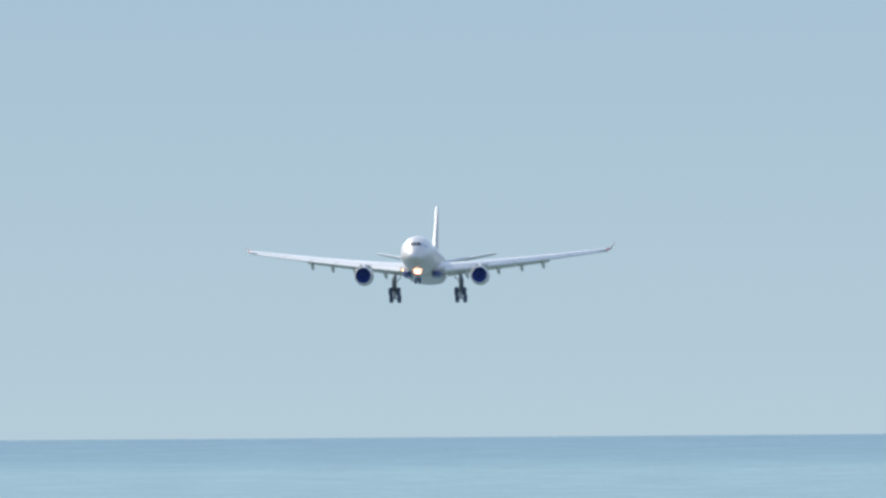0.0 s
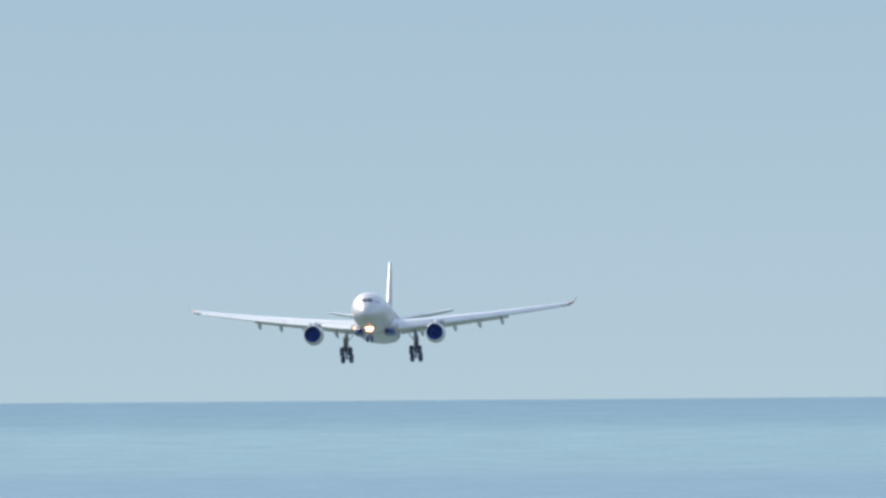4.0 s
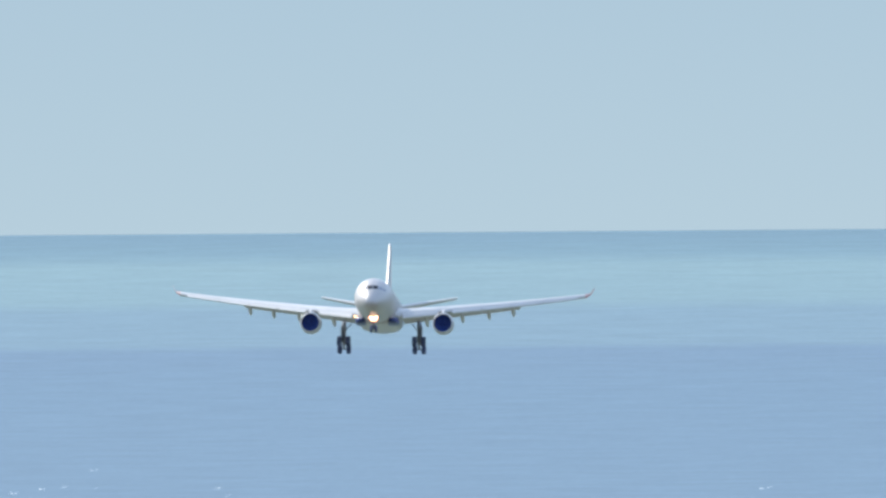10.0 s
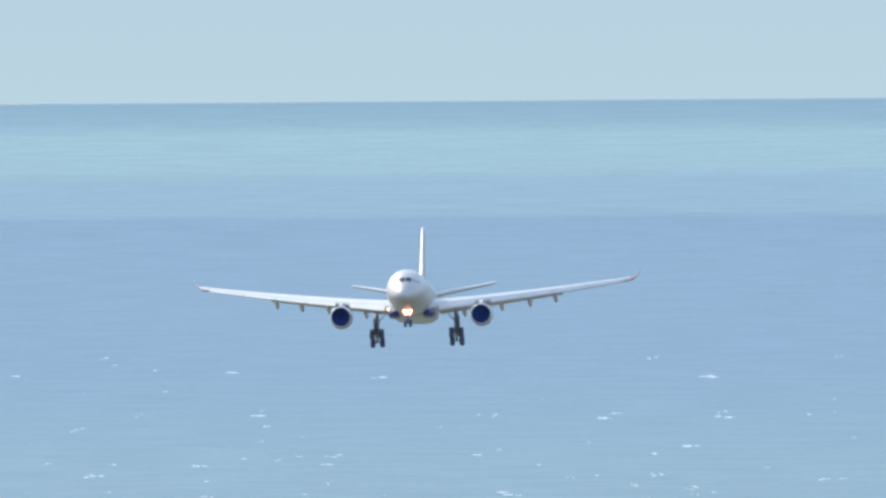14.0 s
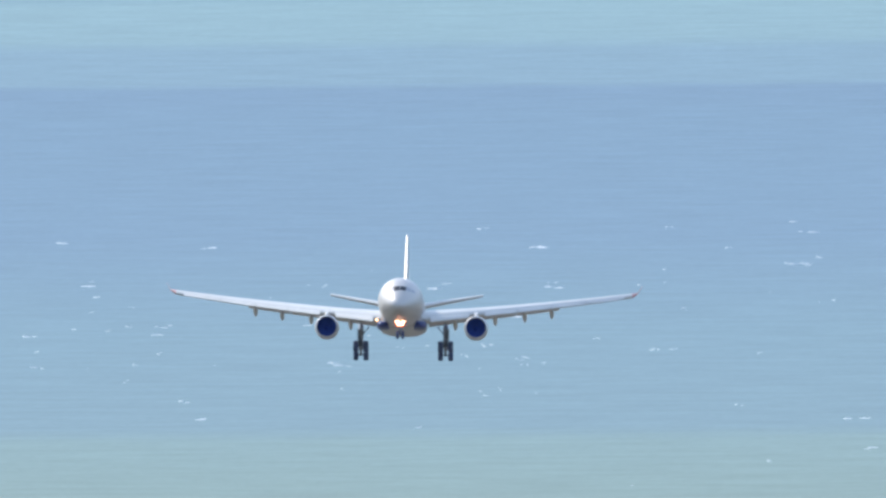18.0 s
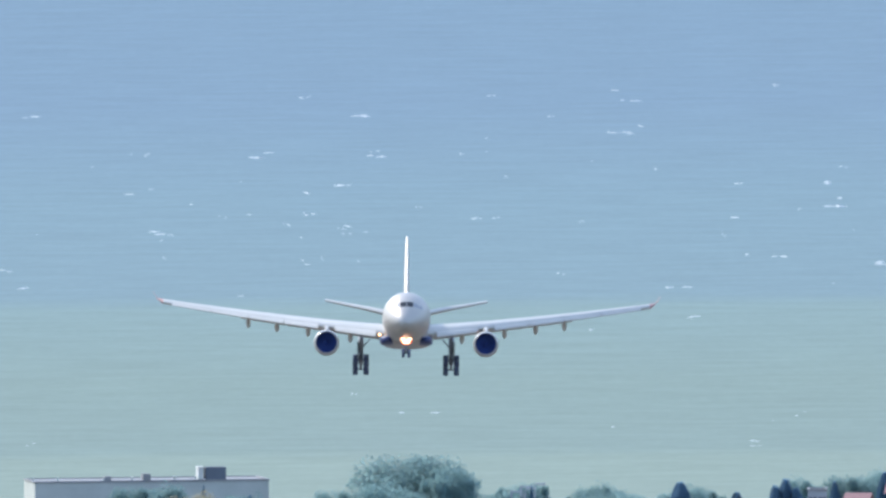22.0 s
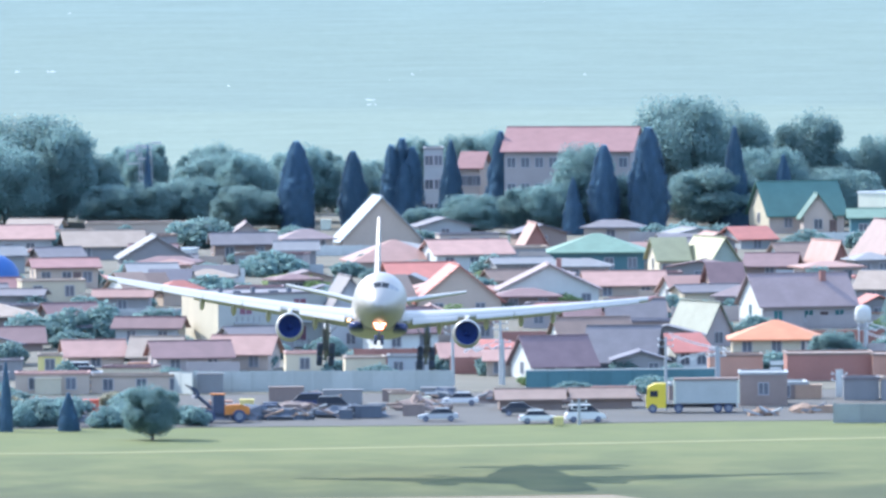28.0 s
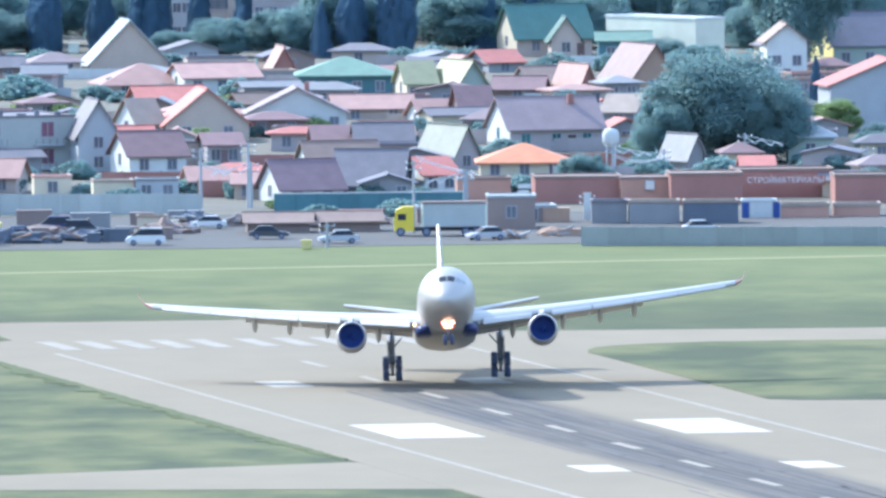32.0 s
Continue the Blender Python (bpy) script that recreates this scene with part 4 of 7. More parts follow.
def keep_mesh(key, bm, materials):
    me = SHARED[key] = bpy.data.meshes.new(key)
    bm.to_mesh(me)
    bm.free()
    me.materials.append(materials)
    return me


def limbs(bm, rng, n=7):
    tube(bm, (0, 0, -0.02), (0.01, 0, 0.34), 0.030, 0.020, 8)
    for k in range(n):
        a, z = 6.28 * k / n + rng.uniform(-0.3, 0.3), rng.uniform(0.16, 0.34)
        tube(bm, (0, 0, z), (math.cos(a) * 0.26, math.sin(a) * 0.26, z + rng.uniform(0.14, 0.34)), 0.013, 0.004, 6)
    tube(bm, (0.01, 0, 0.33), (0.0, 0.02, 0.8), 0.019, 0.005, 7)


def broadleaf(x, y, top, wide, form=0, tint="", name="tree", what="tree"):
    say = {"": "dark green", "lime": "bright yellow-green", "yellow": "yellowing"}[tint]
    base = land_height(x, y)
    root = empty(name, "%s leafy broadleaf %s with an uneven crown" % (say, what), what, Matrix.LocRotScale((x, y, base), Euler((0, 0, (x * 3.7 + y) % 6.28)), (wide, wide, top - base)), group="trees of the town")
    key = "crown%d%s" % (form, tint)
    if key not in SHARED:
        if "crown%d" % form not in SHARED:
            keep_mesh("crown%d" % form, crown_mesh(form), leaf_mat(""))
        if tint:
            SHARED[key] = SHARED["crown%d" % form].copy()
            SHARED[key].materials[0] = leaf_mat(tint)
    if "limbs%d" % form not in SHARED:
        bm = bmesh.new()
        limbs(bm, random.Random(form))
        keep_mesh("limbs%d" % form, bm, mat("bark", (0.13, 0.10, 0.08), 0.9, vary=0.25, size=0.3, bump=0.4))
    hang("trunk", SHARED["limbs%d" % form], root)
    hang("crown", SHARED[key], root)


def shrub_mesh(form):
    """A bush about one unit high: a few leafy clumps of uneven height on the ground."""
    rng = random.Random(90 + form)
    lobes = [(Vector((0, 0, 0.42)), 0.40, 1.1)]
    for k in range(6):
        a = 1.05 * k + rng.uniform(-0.4, 0.4)
        lobes.append((Vector((math.cos(a) * 0.34, math.sin(a) * 0.34, rng.uniform(0.2, 0.5))), rng.uniform(0.16, 0.30), rng.uniform(0.9, 1.3)))
    bm = bmesh.new()
    leaf_masses(bm, lobes, 3800, 0.048, Vector((form * 5.1, 2, 0)), rng)
    return bm


def shrub(x, y, top, wide, form=0, tint=""):
    base = land_height(x, y)
    high = max(top - base, 1.2)
    root = empty("shrub", "%s leafy shrub in a garden of the town" % {"": "dark green", "lime": "bright yellow-green", "yellow": "yellowing"}[tint], "shrub", Matrix.LocRotScale((x, y, base), Euler((0, 0, (x * 3.7 + y) % 6.28)), (max(wide, high * 0.9),) * 2 + (high,)), group="shrubs of the town")
    key = "shrub%d%s" % (form, tint)
    if key not in SHARED:
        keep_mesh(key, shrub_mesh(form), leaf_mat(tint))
    hang("leaves", SHARED[key], root)


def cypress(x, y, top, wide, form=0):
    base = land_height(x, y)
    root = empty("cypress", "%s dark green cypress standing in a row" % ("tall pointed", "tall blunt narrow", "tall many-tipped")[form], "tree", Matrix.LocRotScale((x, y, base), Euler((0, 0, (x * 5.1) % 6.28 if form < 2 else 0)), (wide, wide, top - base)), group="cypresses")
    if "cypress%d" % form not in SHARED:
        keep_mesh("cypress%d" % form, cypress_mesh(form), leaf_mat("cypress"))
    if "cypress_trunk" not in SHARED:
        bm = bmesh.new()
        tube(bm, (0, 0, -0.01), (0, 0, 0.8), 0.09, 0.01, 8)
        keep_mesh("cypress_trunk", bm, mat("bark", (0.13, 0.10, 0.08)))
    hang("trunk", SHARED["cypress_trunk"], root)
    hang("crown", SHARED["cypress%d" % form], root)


# ---- street, fences, vehicles and clutter ----
def fence_run(name, label, x0, y0, x1, y1, panel, height, wall, post=True):
    """A run of upright panels, each one a part, with posts between them."""
    run = math.hypot(x1 - x0, y1 - y0)
    n = max(1, round(run / panel))
    root = empty(name, label, "fence", pose(x0, y0, 0, 0, 0, math.degrees(math.atan2(y1 - y0, x1 - x0))), group="fences by the road")
    step = run / n
    key = "%s_%.2f" % (name + wall, step)
    pm = shared(key, lambda bm: (box(bm, 0.09, step - 0.09, -0.05, 0.05, 0.0, height), box(bm, 0.3, step - 0.3, -0.08, -0.05, 0.3, height - 0.3)), wall_mat(wall))
    qm = shared(key + "post", lambda bm: box(bm, -0.09, 0.09, -0.09, 0.09, 0, height + 0.12), wall_mat(wall))
    if wall == "teal":
        part("top_rail", boxed(0, run, -0.10, 0.10, height, height + 0.16), wall_mat("white"), root, "pale top rail")
    for k in range(n):
        hang("panel", pm, root, m=pose(k * step, 0, 0))
        if post:
            hang("post", qm, root, m=pose(k * step, 0, 0))


def wheels(root, places, r, w):
    key = "car_wheel%.2f" % r
    tyre = shared(key, lambda bm: lathe(bm, [(-w / 2, r * 0.6), (-w / 2, r * 0.94), (-w / 3, r), (w / 3, r), (w / 2, r * 0.94), (w / 2, r * 0.6)], 16, "y"), mat("hazed_tyre_rubber", (0.022, 0.024, 0.030)))
    hub = shared(key + "hub", lambda bm: lathe(bm, [(-w * 0.4, 0.02), (-w * 0.42, r * 0.6), (w * 0.42, r * 0.6), (w * 0.4, 0.02)], 14, "y", cap=True), mat("gear_metal", (0.36, 0.38, 0.42)))
    for x, y in places:
        o = hang("wheel", tyre, root, m=pose(x, y, r))
        hang("rim", hub, o)


CAR_PAINT = {"white": (0.72, 0.73, 0.74), "silver": (0.48, 0.50, 0.53), "dark blue": (0.03, 0.05, 0.13), "dark grey": (0.07, 0.075, 0.09), "red": (0.40, 0.05, 0.04), "blue": (0.05, 0.16, 0.50)}


def car(x, y, turn, colour="white", van=False):
    """A passenger car or a van that faces its own +x."""
    h, roof = (1.9, 1.15) if van else (1.46, 0.92)
    what = "van" if van else "car"
    root = empty(what, "%s %s on the airport road" % (colour, "minivan" if van else "saloon car"), what, pose(x, y, 0.05, 0, 0, turn), group="road vehicles")
    key = "car_%s%d" % (colour, van)
    paint = mat("car_" + colour, CAR_PAINT[colour], 0.3, 0.2, vary=0.04, size=1, spec=0.5)
    side = [(-2.25, 0.32), (-2.2, 0.85), (-1.9, roof), (1.0, roof - 0.02), (2.0, roof - 0.2), (2.25, 0.62), (2.25, 0.32)]
    if key not in SHARED:
        bm = bmesh.new()
        loft(bm, [[(a, s * 0.86, b) for a, b in side] for s in (-1, 1)])
        bmesh.ops.recalc_face_normals(bm, faces=bm.faces)
        bmesh.ops.bevel(bm, geom=bm.edges[:], offset=0.06, segments=2, affect="EDGES")
        keep_mesh(key, bm, paint)
    hang("body", SHARED[key], root)
    top = [(-2.0, roof - 0.02), (-1.75, h), (0.6, h), (1.55, roof - 0.1)] if van else [(-1.75, roof - 0.02), (-1.2, h), (0.35, h), (1.15, roof - 0.03)]
    glass = shared(key + "glass", lambda bm: loft(bm, [[(a, s * (0.80 if b < h else 0.66), b if b < h else b - 0.05) for a, b in top] for s in (-1, 1)]), mat("car_glass", (0.03, 0.035, 0.05), 0.1, spec=0.6, vary=0.05))
    hang("window_band", glass, root, "dark car glass")
    hang("roof", shared(key + "roof", lambda bm: box(bm, top[1][0] - 0.02, top[2][0] + 0.02, -0.66, 0.66, h - 0.06, h + 0.03), paint), root)
    for s in (-1, 1):
        hang("headlight", shared("car_lamp", lambda bm: box(bm, -0.03, 0.03, -0.2, 0.2, -0.08, 0.08), mat("lamp_glass", (0.8, 0.75, 0.7), 0.2)), root, m=pose(2.24, s * 0.6, 0.62))
        hang("tail_light", shared("tail_lamp", lambda bm: box(bm, -0.03, 0.03, -0.16, 0.16, -0.1, 0.1), mat("tail_red", (0.45, 0.03, 0.03), 0.3)), root, m=pose(-2.22, s * 0.62, 0.72))
    wheels(root, [(a, b) for a in (-1.38, 1.4) for b in (-0.80, 0.80)], 0.32, 0.22)
    return root


def lorry(x, y, turn):
    root = empty("lorry", "yellow-cabbed lorry with a long pale covered trailer parked by the road", "truck", pose(x, y, 0.05, 0, 0, turn), group="road vehicles")
    yellow = mat("cab_yellow", (0.74, 0.56, 0.05), 0.4, vary=0.06, size=1.5, spec=0.5)
    bm = bmesh.new()
    loft(bm, [[(a, s * 1.22, b) for a, b in ((0, 0.55), (2.2, 0.55), (2.25, 1.7), (2.0, 2.9), (1.2, 3.3), (0, 3.3))] for s in (-1, 1)])
    bmesh.ops.recalc_face_normals(bm, faces=bm.faces)
    cab = part("cab", bm, yellow, root, "bright yellow cab", m=pose(3.4, 0, 0))
    part("windscreen", boxed(2.1, 2.2, -1.0, 1.0, 1.75, 2.6), mat("car_glass", (0.03, 0.035, 0.05)), cab)
    for s in (-1, 1):
        part("side_window", boxed(0.9, 1.8, s * 1.22 - 0.02, s * 1.22 + 0.02, 1.8, 2.5), mat("car_glass", (0.03, 0.035, 0.05)), cab)
    part("chassis", boxed(-4.5, 5.4, -0.5, 0.5, 0.55, 0.95), mat("dark_steel", (0.05, 0.05, 0.06), 0.6, vary=0.2), root)
    part("trailer", boxed(-4.6, 2.4, -1.25, 1.25, 1.05, 3.6), wall_mat("concrete"), root, "pale beige box trailer")
    part("cover", boxed(-4.7, 2.5, -1.32, 1.32, 3.6, 3.85), wall_mat("brown"), root, "rust-brown tarpaulin cover")
    for a in (-4.72, 2.42):
        part("end_post", boxed(a - 0.12, a + 0.12, -1.3, 1.3, 1.0, 3.6), wall_mat("ivory"), root, "white end frame")
    wheels(root, [(a, b) for a in (-3.6, -2.4, 2.0, 4.9) for b in (-1.1, 1.1)], 0.5, 0.32)


def power_pole(x, y, h, bracket=0):
    """bracket: -1 or 1 for a braced bracket with white insulators on that side."""
    root = empty("power_pole", "pale concrete power pole with cross-arms among the houses", "pole", pose(x, y, 0), group="power poles")
    con = wall_mat("grey")
    part("pole", tubed((0, 0, 0), (0, 0, h), 0.22, 0.13, 8), con, root)
    for dz in (0.4, 1.1):
        part("cross_arm", boxed(-0.9, 0.9, -0.06, 0.06, h - dz - 0.06, h - dz + 0.06), con, root)
        for o in (-0.8, 0.8):
            bm = bmesh.new()
            lathe(bm, [(0.06, 0.03), (0.10, 0.10), (0.16, 0.06), (0.20, 0.10), (0.28, 0.02)], 8, "z", (o, 0, h - dz), cap=True)
            part("insulator", bm, mat("porcelain", (0.82, 0.82, 0.80), 0.3, vary=0.05), root, "white porcelain insulator")
    if bracket:
        bright = mat("galvanised_bright", (0.70, 0.71, 0.70), 0.45, 0.3, vary=0.15, size=0.5)
        knots = [(0.1, h - 0.5), (1.2, h - 1.2), (1.9, h - 0.75), (3.1, h - 1.5), (3.6, h - 1.0), (4.5, h - 1.55)]
        for (a, za), (b, zb) in zip(knots, knots[1:]):
            part("bracket_bar", tubed((bracket * a, 0, za), (bracket * b, 0, zb), 0.075, n=6), bright, root)
        part("bracket_bar", tubed((bracket * 0.1, 0, h - 0.25), (bracket * 4.6, 0, h - 1.3), 0.045, n=6), bright, root)


def cable(a, b, sag, r=0.035, tone="black"):
    bm = bmesh.new()
    pts = [Vector(a).lerp(Vector(b), k / 8) - Vector((0, 0, sag * (1 - (k / 4 - 1) ** 2))) for k in range(9)]
    rings = []
    for k, p in enumerate(pts):
        rings.append([p + Vector((0, r * math.cos(q), r * math.sin(q))) for q in (0, 1.257, 2.513, 3.770, 5.027)])
    loft(bm, rings)
    skin = mat("cable_black", (0.03, 0.03, 0.035), 0.7, vary=0.1) if tone == "black" else mat("cable_aluminium", (0.66, 0.66, 0.66), 0.4, 0.3, vary=0.1)
    tagged(part("power_cable", bm, skin), "pale aluminium power cable slung between poles", "cable", group="power cables")


def loader(x, y, turn):
    """A wheel loader with its bucket raised."""
    root = empty("wheel_loader", "orange wheel loader with a raised dark bucket in the yard", "loader", pose(x, y, 0.05, 0, 0, turn))
    orange = mat("machine_orange", (0.60, 0.22, 0.05), 0.5, vary=0.2, size=0.8)
    dark = mat("machine_dark", (0.07, 0.085, 0.13), 0.6, vary=0.2, size=0.8)
    bm = bmesh.new()
    loft(bm, [[(a, s * 0.9, b) for a, b in ((0.1, 0.9), (2.9, 0.9), (2.9, 1.7), (1.9, 2.0), (0.1, 1.9))] for s in (-1, 1)])
    bmesh.ops.recalc_face_normals(bm, faces=bm.faces)
    part("engine_cover", bm, orange, root, "orange engine cover")
    cab_ = part("cab", boxed(-1.2, 0.1, -0.75, 0.75, 1.0, 3.1), dark, root, "dark glazed cab")
    part("cab_roof", boxed(-1.3, 0.2, -0.85, 0.85, 3.1, 3.22), orange, cab_)
    part("frame", boxed(-2.4, 0.1, -0.6, 0.6, 0.6, 1.0), dark, root)
    for s in (-0.6, 0.6):
        part("lift_arm", tubed((-1.3, s, 1.6), (-3.2, s, 3.3), 0.16, n=8), dark, root)
    bm = bmesh.new()
    loft(bm, [[(a, s * 1.3, b) for a, b in ((-4.2, 4.3), (-3.1, 3.9), (-2.7, 3.2), (-3.1, 2.7), (-3.4, 2.8), (-3.1, 3.3))] for s in (-1, 1)])
    bmesh.ops.recalc_face_normals(bm, faces=bm.faces)
    part("bucket", bm, dark, root, "dark steel bucket")
    wheels(root, [(a, b) for a in (-1.7, 1.7) for b in (-1.05, 1.05)], 0.72, 0.5)


def heap(x, y, w, h, tone, seed):
    """A lumpy mound of spoil and scrap."""
    say = {"dark": "dark grey", "brown": "reddish-brown", "tan": "pale brown"}[tone]
    rng = random.Random(seed)
    bm = bmesh.new()
    bmesh.ops.create_icosphere(bm, subdivisions=3, radius=1)
    off = Vector((seed * 3.3, 0, 0))
    for v in bm.verts:
        k = 0.8 + 0.45 * noise.noise(v.co * 2.2 + off) + 0.22 * noise.noise(v.co * 6 + off)
        v.co = Vector((v.co.x * w * 0.5 * k, v.co.y * w * 0.3 * k, max(v.co.z, -0.05) * h * k))
    root = empty("heap", "%s heap of soil and scrap in the roadside yard" % say, "heap", pose(x, y, 0.03), group="yard clutter")
    part("mound", bm, wall_mat(tone), root)
    for q in range(5):
        a = rng.uniform(-0.4, 0.4) * w
        part("plank", boxed(-rng.uniform(0.5, 1.4), rng.uniform(0.5, 1.4), -0.12, 0.12, -0.1, 0.1), wall_mat(rng.choice(("brown", "tan", "grey", "slate"))), root, m=pose(a, -w * 0.2, h * rng.uniform(0.2, 0.6), rng.uniform(-30, 30), rng.uniform(-35, 35), rng.uniform(-40, 40)))


def write(text, parent, m, size, material):
    cu = bpy.data.curves.new("lettering", "FONT")
    cu.body, cu.size, cu.extrude, cu.align_x, cu.align_y = text, size, 0.04, "CENTER", "CENTER"
    ob = new("lettering_source", cu)
    me = bpy.data.meshes.new_from_object(ob.evaluated_get(bpy.context.evaluated_depsgraph_get()))
    bpy.data.objects.remove(ob)
    me.materials.clear()
    me.materials.append(material)
    return hang("lettering", me, parent, "pale raised letters", m=m)


def crate(x, y, w, d, h, wall, label, z=0.05, name="crate", what="crate", turn=0):
    root = empty(name, label, what, pose(x, y, z, 0, 0, turn), group="yard clutter")
    body = part("box", boxed(-w / 2, w / 2, -d / 2, d / 2, 0, h), wall_mat(wall), root)
    part("lid", boxed(-w / 2 - 0.06, w / 2 + 0.06, -d / 2 - 0.06, d / 2 + 0.06, h, h + 0.1), wall_mat(wall), root)
    for s in (-1, 1):
        part("batten", boxed(s * w * 0.3 - 0.08, s * w * 0.3 + 0.08, -d / 2 - 0.06, -d / 2, 0.05, h - 0.03), wall_mat(wall), body)


def dome_tent(x, y, r, z=0.0):
    root = empty("dome_cover", "large blue domed awning over a yard", "awning", pose(x, y, z))
    bm = bmesh.new()
    lathe(bm, [(2.2, r), (2.2 + r * 0.35, r * 0.93), (2.2 + r * 0.65, r * 0.74), (2.2 + r * 0.88, r * 0.42), (2.2 + r, 0.02)], 24, "z")
    part("cover", bm, mat("blue_tarp", (0.045, 0.125, 0.36), 0.5, vary=0.12, size=2), root, smooth=True)
    for k in range(8):
        a = 6.28 * k / 8
        part("leg", tubed((r * math.cos(a), r * math.sin(a), 0), (r * math.cos(a), r * math.sin(a), 2.3), 0.06, n=6), mat("galvanised", (0.46, 0.47, 0.50)), root)


def water_tank(x, y, z0, r):
    root = empty("water_tank", "white rounded water tank on a frame among the gardens", "tank", pose(x, y, 0))
    bm = bmesh.new()
    lathe(bm, [(z0, 0.02), (z0 + 0.1, r * 0.8), (z0 + r * 0.6, r), (z0 + r * 1.6, r), (z0 + r * 2.1, r * 0.75), (z0 + r * 2.3, 0.02)], 20, "z")
    part("vessel", bm, wall_mat("white"), root, smooth=True)
    for k in range(4):
        a = 0.785 + 1.5708 * k
        part("leg", tubed((r * 0.7 * math.cos(a), r * 0.7 * math.sin(a), 0), (r * 0.7 * math.cos(a), r * 0.7 * math.sin(a), z0 + 0.3), 0.09, n=6), mat("galvanised", (0.46, 0.47, 0.50)), root)


def mast(x, y, h):
    root = empty("antenna_mast", "lattice antenna mast rising out of the trees", "antenna", pose(x, y, 0))
    steel = mat("galvanised", (0.46, 0.47, 0.50))
    for k in range(3):
        a = 2.094 * k
        part("leg", tubed((0.5 * math.cos(a), 0.5 * math.sin(a), 0), (0.22 * math.cos(a), 0.22 * math.sin(a), h), 0.06, n=6), steel, root)
    for k in range(int(h / 1.2)):
        r = 0.5 - 0.28 * k * 1.2 / h
        bm = bmesh.new()
        for q in range(3):
            a, b = 2.094 * q, 2.094 * (q + 1)
            tube(bm, (r * math.cos(a), r * math.sin(a), k * 1.2), (r * math.cos(b), r * math.sin(b), k * 1.2 + 1.1), 0.035, n=5)
        part("brace", bm, steel, root)
    for s, z in ((-1, h - 0.4), (1, h), (-1, h - 2.2)):
        part("antenna", boxed(s * 0.3, s * 1.7, -0.15, 0.15, z - 0.12, z + 0.12), steel, root)
    part("panel", boxed(-1.9, -1.6, -0.1, 0.1, h - 1.8, h - 0.2), steel, root)


# ---- the town ----
house("W", 28.0, 3086.9, -8, 17.3, 14.0, 10.6, 2.9, "dull red", "lilac", 9, 3, what='school building')
house("W", 14.5, 3098.8, -8, 2.7, 10.0, 7.9, 1.9, "dull red", "pink", 3, 2, what='school wing')
house("F", 8.9, 3112.2, 0, 2.6, 6.0, 9.9, 0.2, "grey", "grey", 2, 3, what='old tower')
house("F", -86.2, 3210.2, 8, 33.4, 14.0, 8.6, 0.2, "grey", "concrete", 4, 1, what='hotel building')
house("W", 66.2, 3143.4, 0, 5.2, 8.0, 1.7, 1.6, "dark", "dark")
house("G", 1.1, 3018.9, 9.5, 10.6, 6.8, 1.3, 5.5, "zinc", "beige")
house("H", 3.1, 2941.1, 8, 11.4, 11.0, 1.4, 2.6, "pink", "pink", 2)
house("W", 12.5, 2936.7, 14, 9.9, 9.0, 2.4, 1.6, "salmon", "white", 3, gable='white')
house("G", 21.5, 2977.8, 8, 3.4, 6.8, 1.6, 3.0, "salmon", "brick", 1)
house("H", 29.4, 2920.6, 0, 12.0, 11.0, 3.2, 2.2, "green", "teal", 4)
house("W", 38.3, 2901.4, 10, 3.7, 8.0, 2.9, 2.5, "olive", "cream", 2, gable='cream')
house("G", 43.7, 2898.9, 26, 4.3, 8.0, 2.6, 3.0, "olive", "sage", 1)
house("G", 10.5, 2793.1, 7.5, 10.4, 8.5, 2.3, 4.2, "red", "beige", 2)
house("W", 2.6, 2793.5, 22, 3.2, 7.0, 2.5, 2.7, "tan", "white", 1, gable='white')
house("W", 6.3, 2872.3, 10, 8.4, 8.0, 2.0, 1.6, "red", "slate", 1)
house("G", 22.2, 2814.0, 2, 12.2, 8.5, 2.7, 3.0, "lilac", "white", 4, chimney=1)
block = house("F", -13.9, 2714.1, 20, 13.8, 13.0, 6.5, 0.2, "bluegrey", "concrete", 2, 2, shade='maroon', big=True, what='block house')
# this end is coloured cream to imitate sunlight on the concrete
part("end_wall", boxed(-6.96, -6.9, -6.5, 6.5, 0.0, 6.5), wall_mat("cream"), block, "end wall coloured cream to look sunlit")
for k, (bx, bz, bw) in enumerate(((-3.4, 3.15, 1.6), (3.5, 3.15, 1.9), (3.5, 0.35, 1.7))):
    slab = part("balcony", boxed(bx - bw, bx + bw, -7.3, -6.5, bz - 0.12, bz + 0.1), wall_mat("grey"), block, "grey concrete balcony slab")
    for o in range(5):
        part("baluster", boxed(bx - bw + 0.1 + o * (2 * bw - 0.3) / 4, bx - bw + 0.2 + o * (2 * bw - 0.3) / 4, -7.28, -7.2, bz + 0.1, bz + 0.8), wall_mat("slate"), slab)
for bx, by, bw, bh in ((-5.8, -4, 0.5, 0.7), (-4.2, -5.5, 0.8, 0.4), (-2.0, -5, 0.4, 0.8), (0.4, -5.6, 1.1, 0.35), (2.6, -5, 0.5, 0.6), (5.2, -5.2, 0.7, 0.5)):
    part("vent", boxed(bx - bw / 2, bx + bw / 2, by - 0.3, by + 0.3, 6.58, 6.6 + bh), wall_mat("dark"), block, "dark roof vent")
house("G", -3.0, 2708.2, 9, 4.9, 8.5, 4.7, 3.9, "bluegrey", "grey", 1, 2)
house("W", 3.6, 2698.4, 15, 6.9, 9.0, 2.5, 2.6, "maroon", "white", 2, gable='white')
house("W", 12.3, 2720.4, 8, 4.2, 7.0, 2.7, 1.2, "maroon", "lilac", 2)
house("W", 26.0, 2737.5, 5, 4.7, 8.0, 1.9, 2.1, "maroon", "lilac", 1)
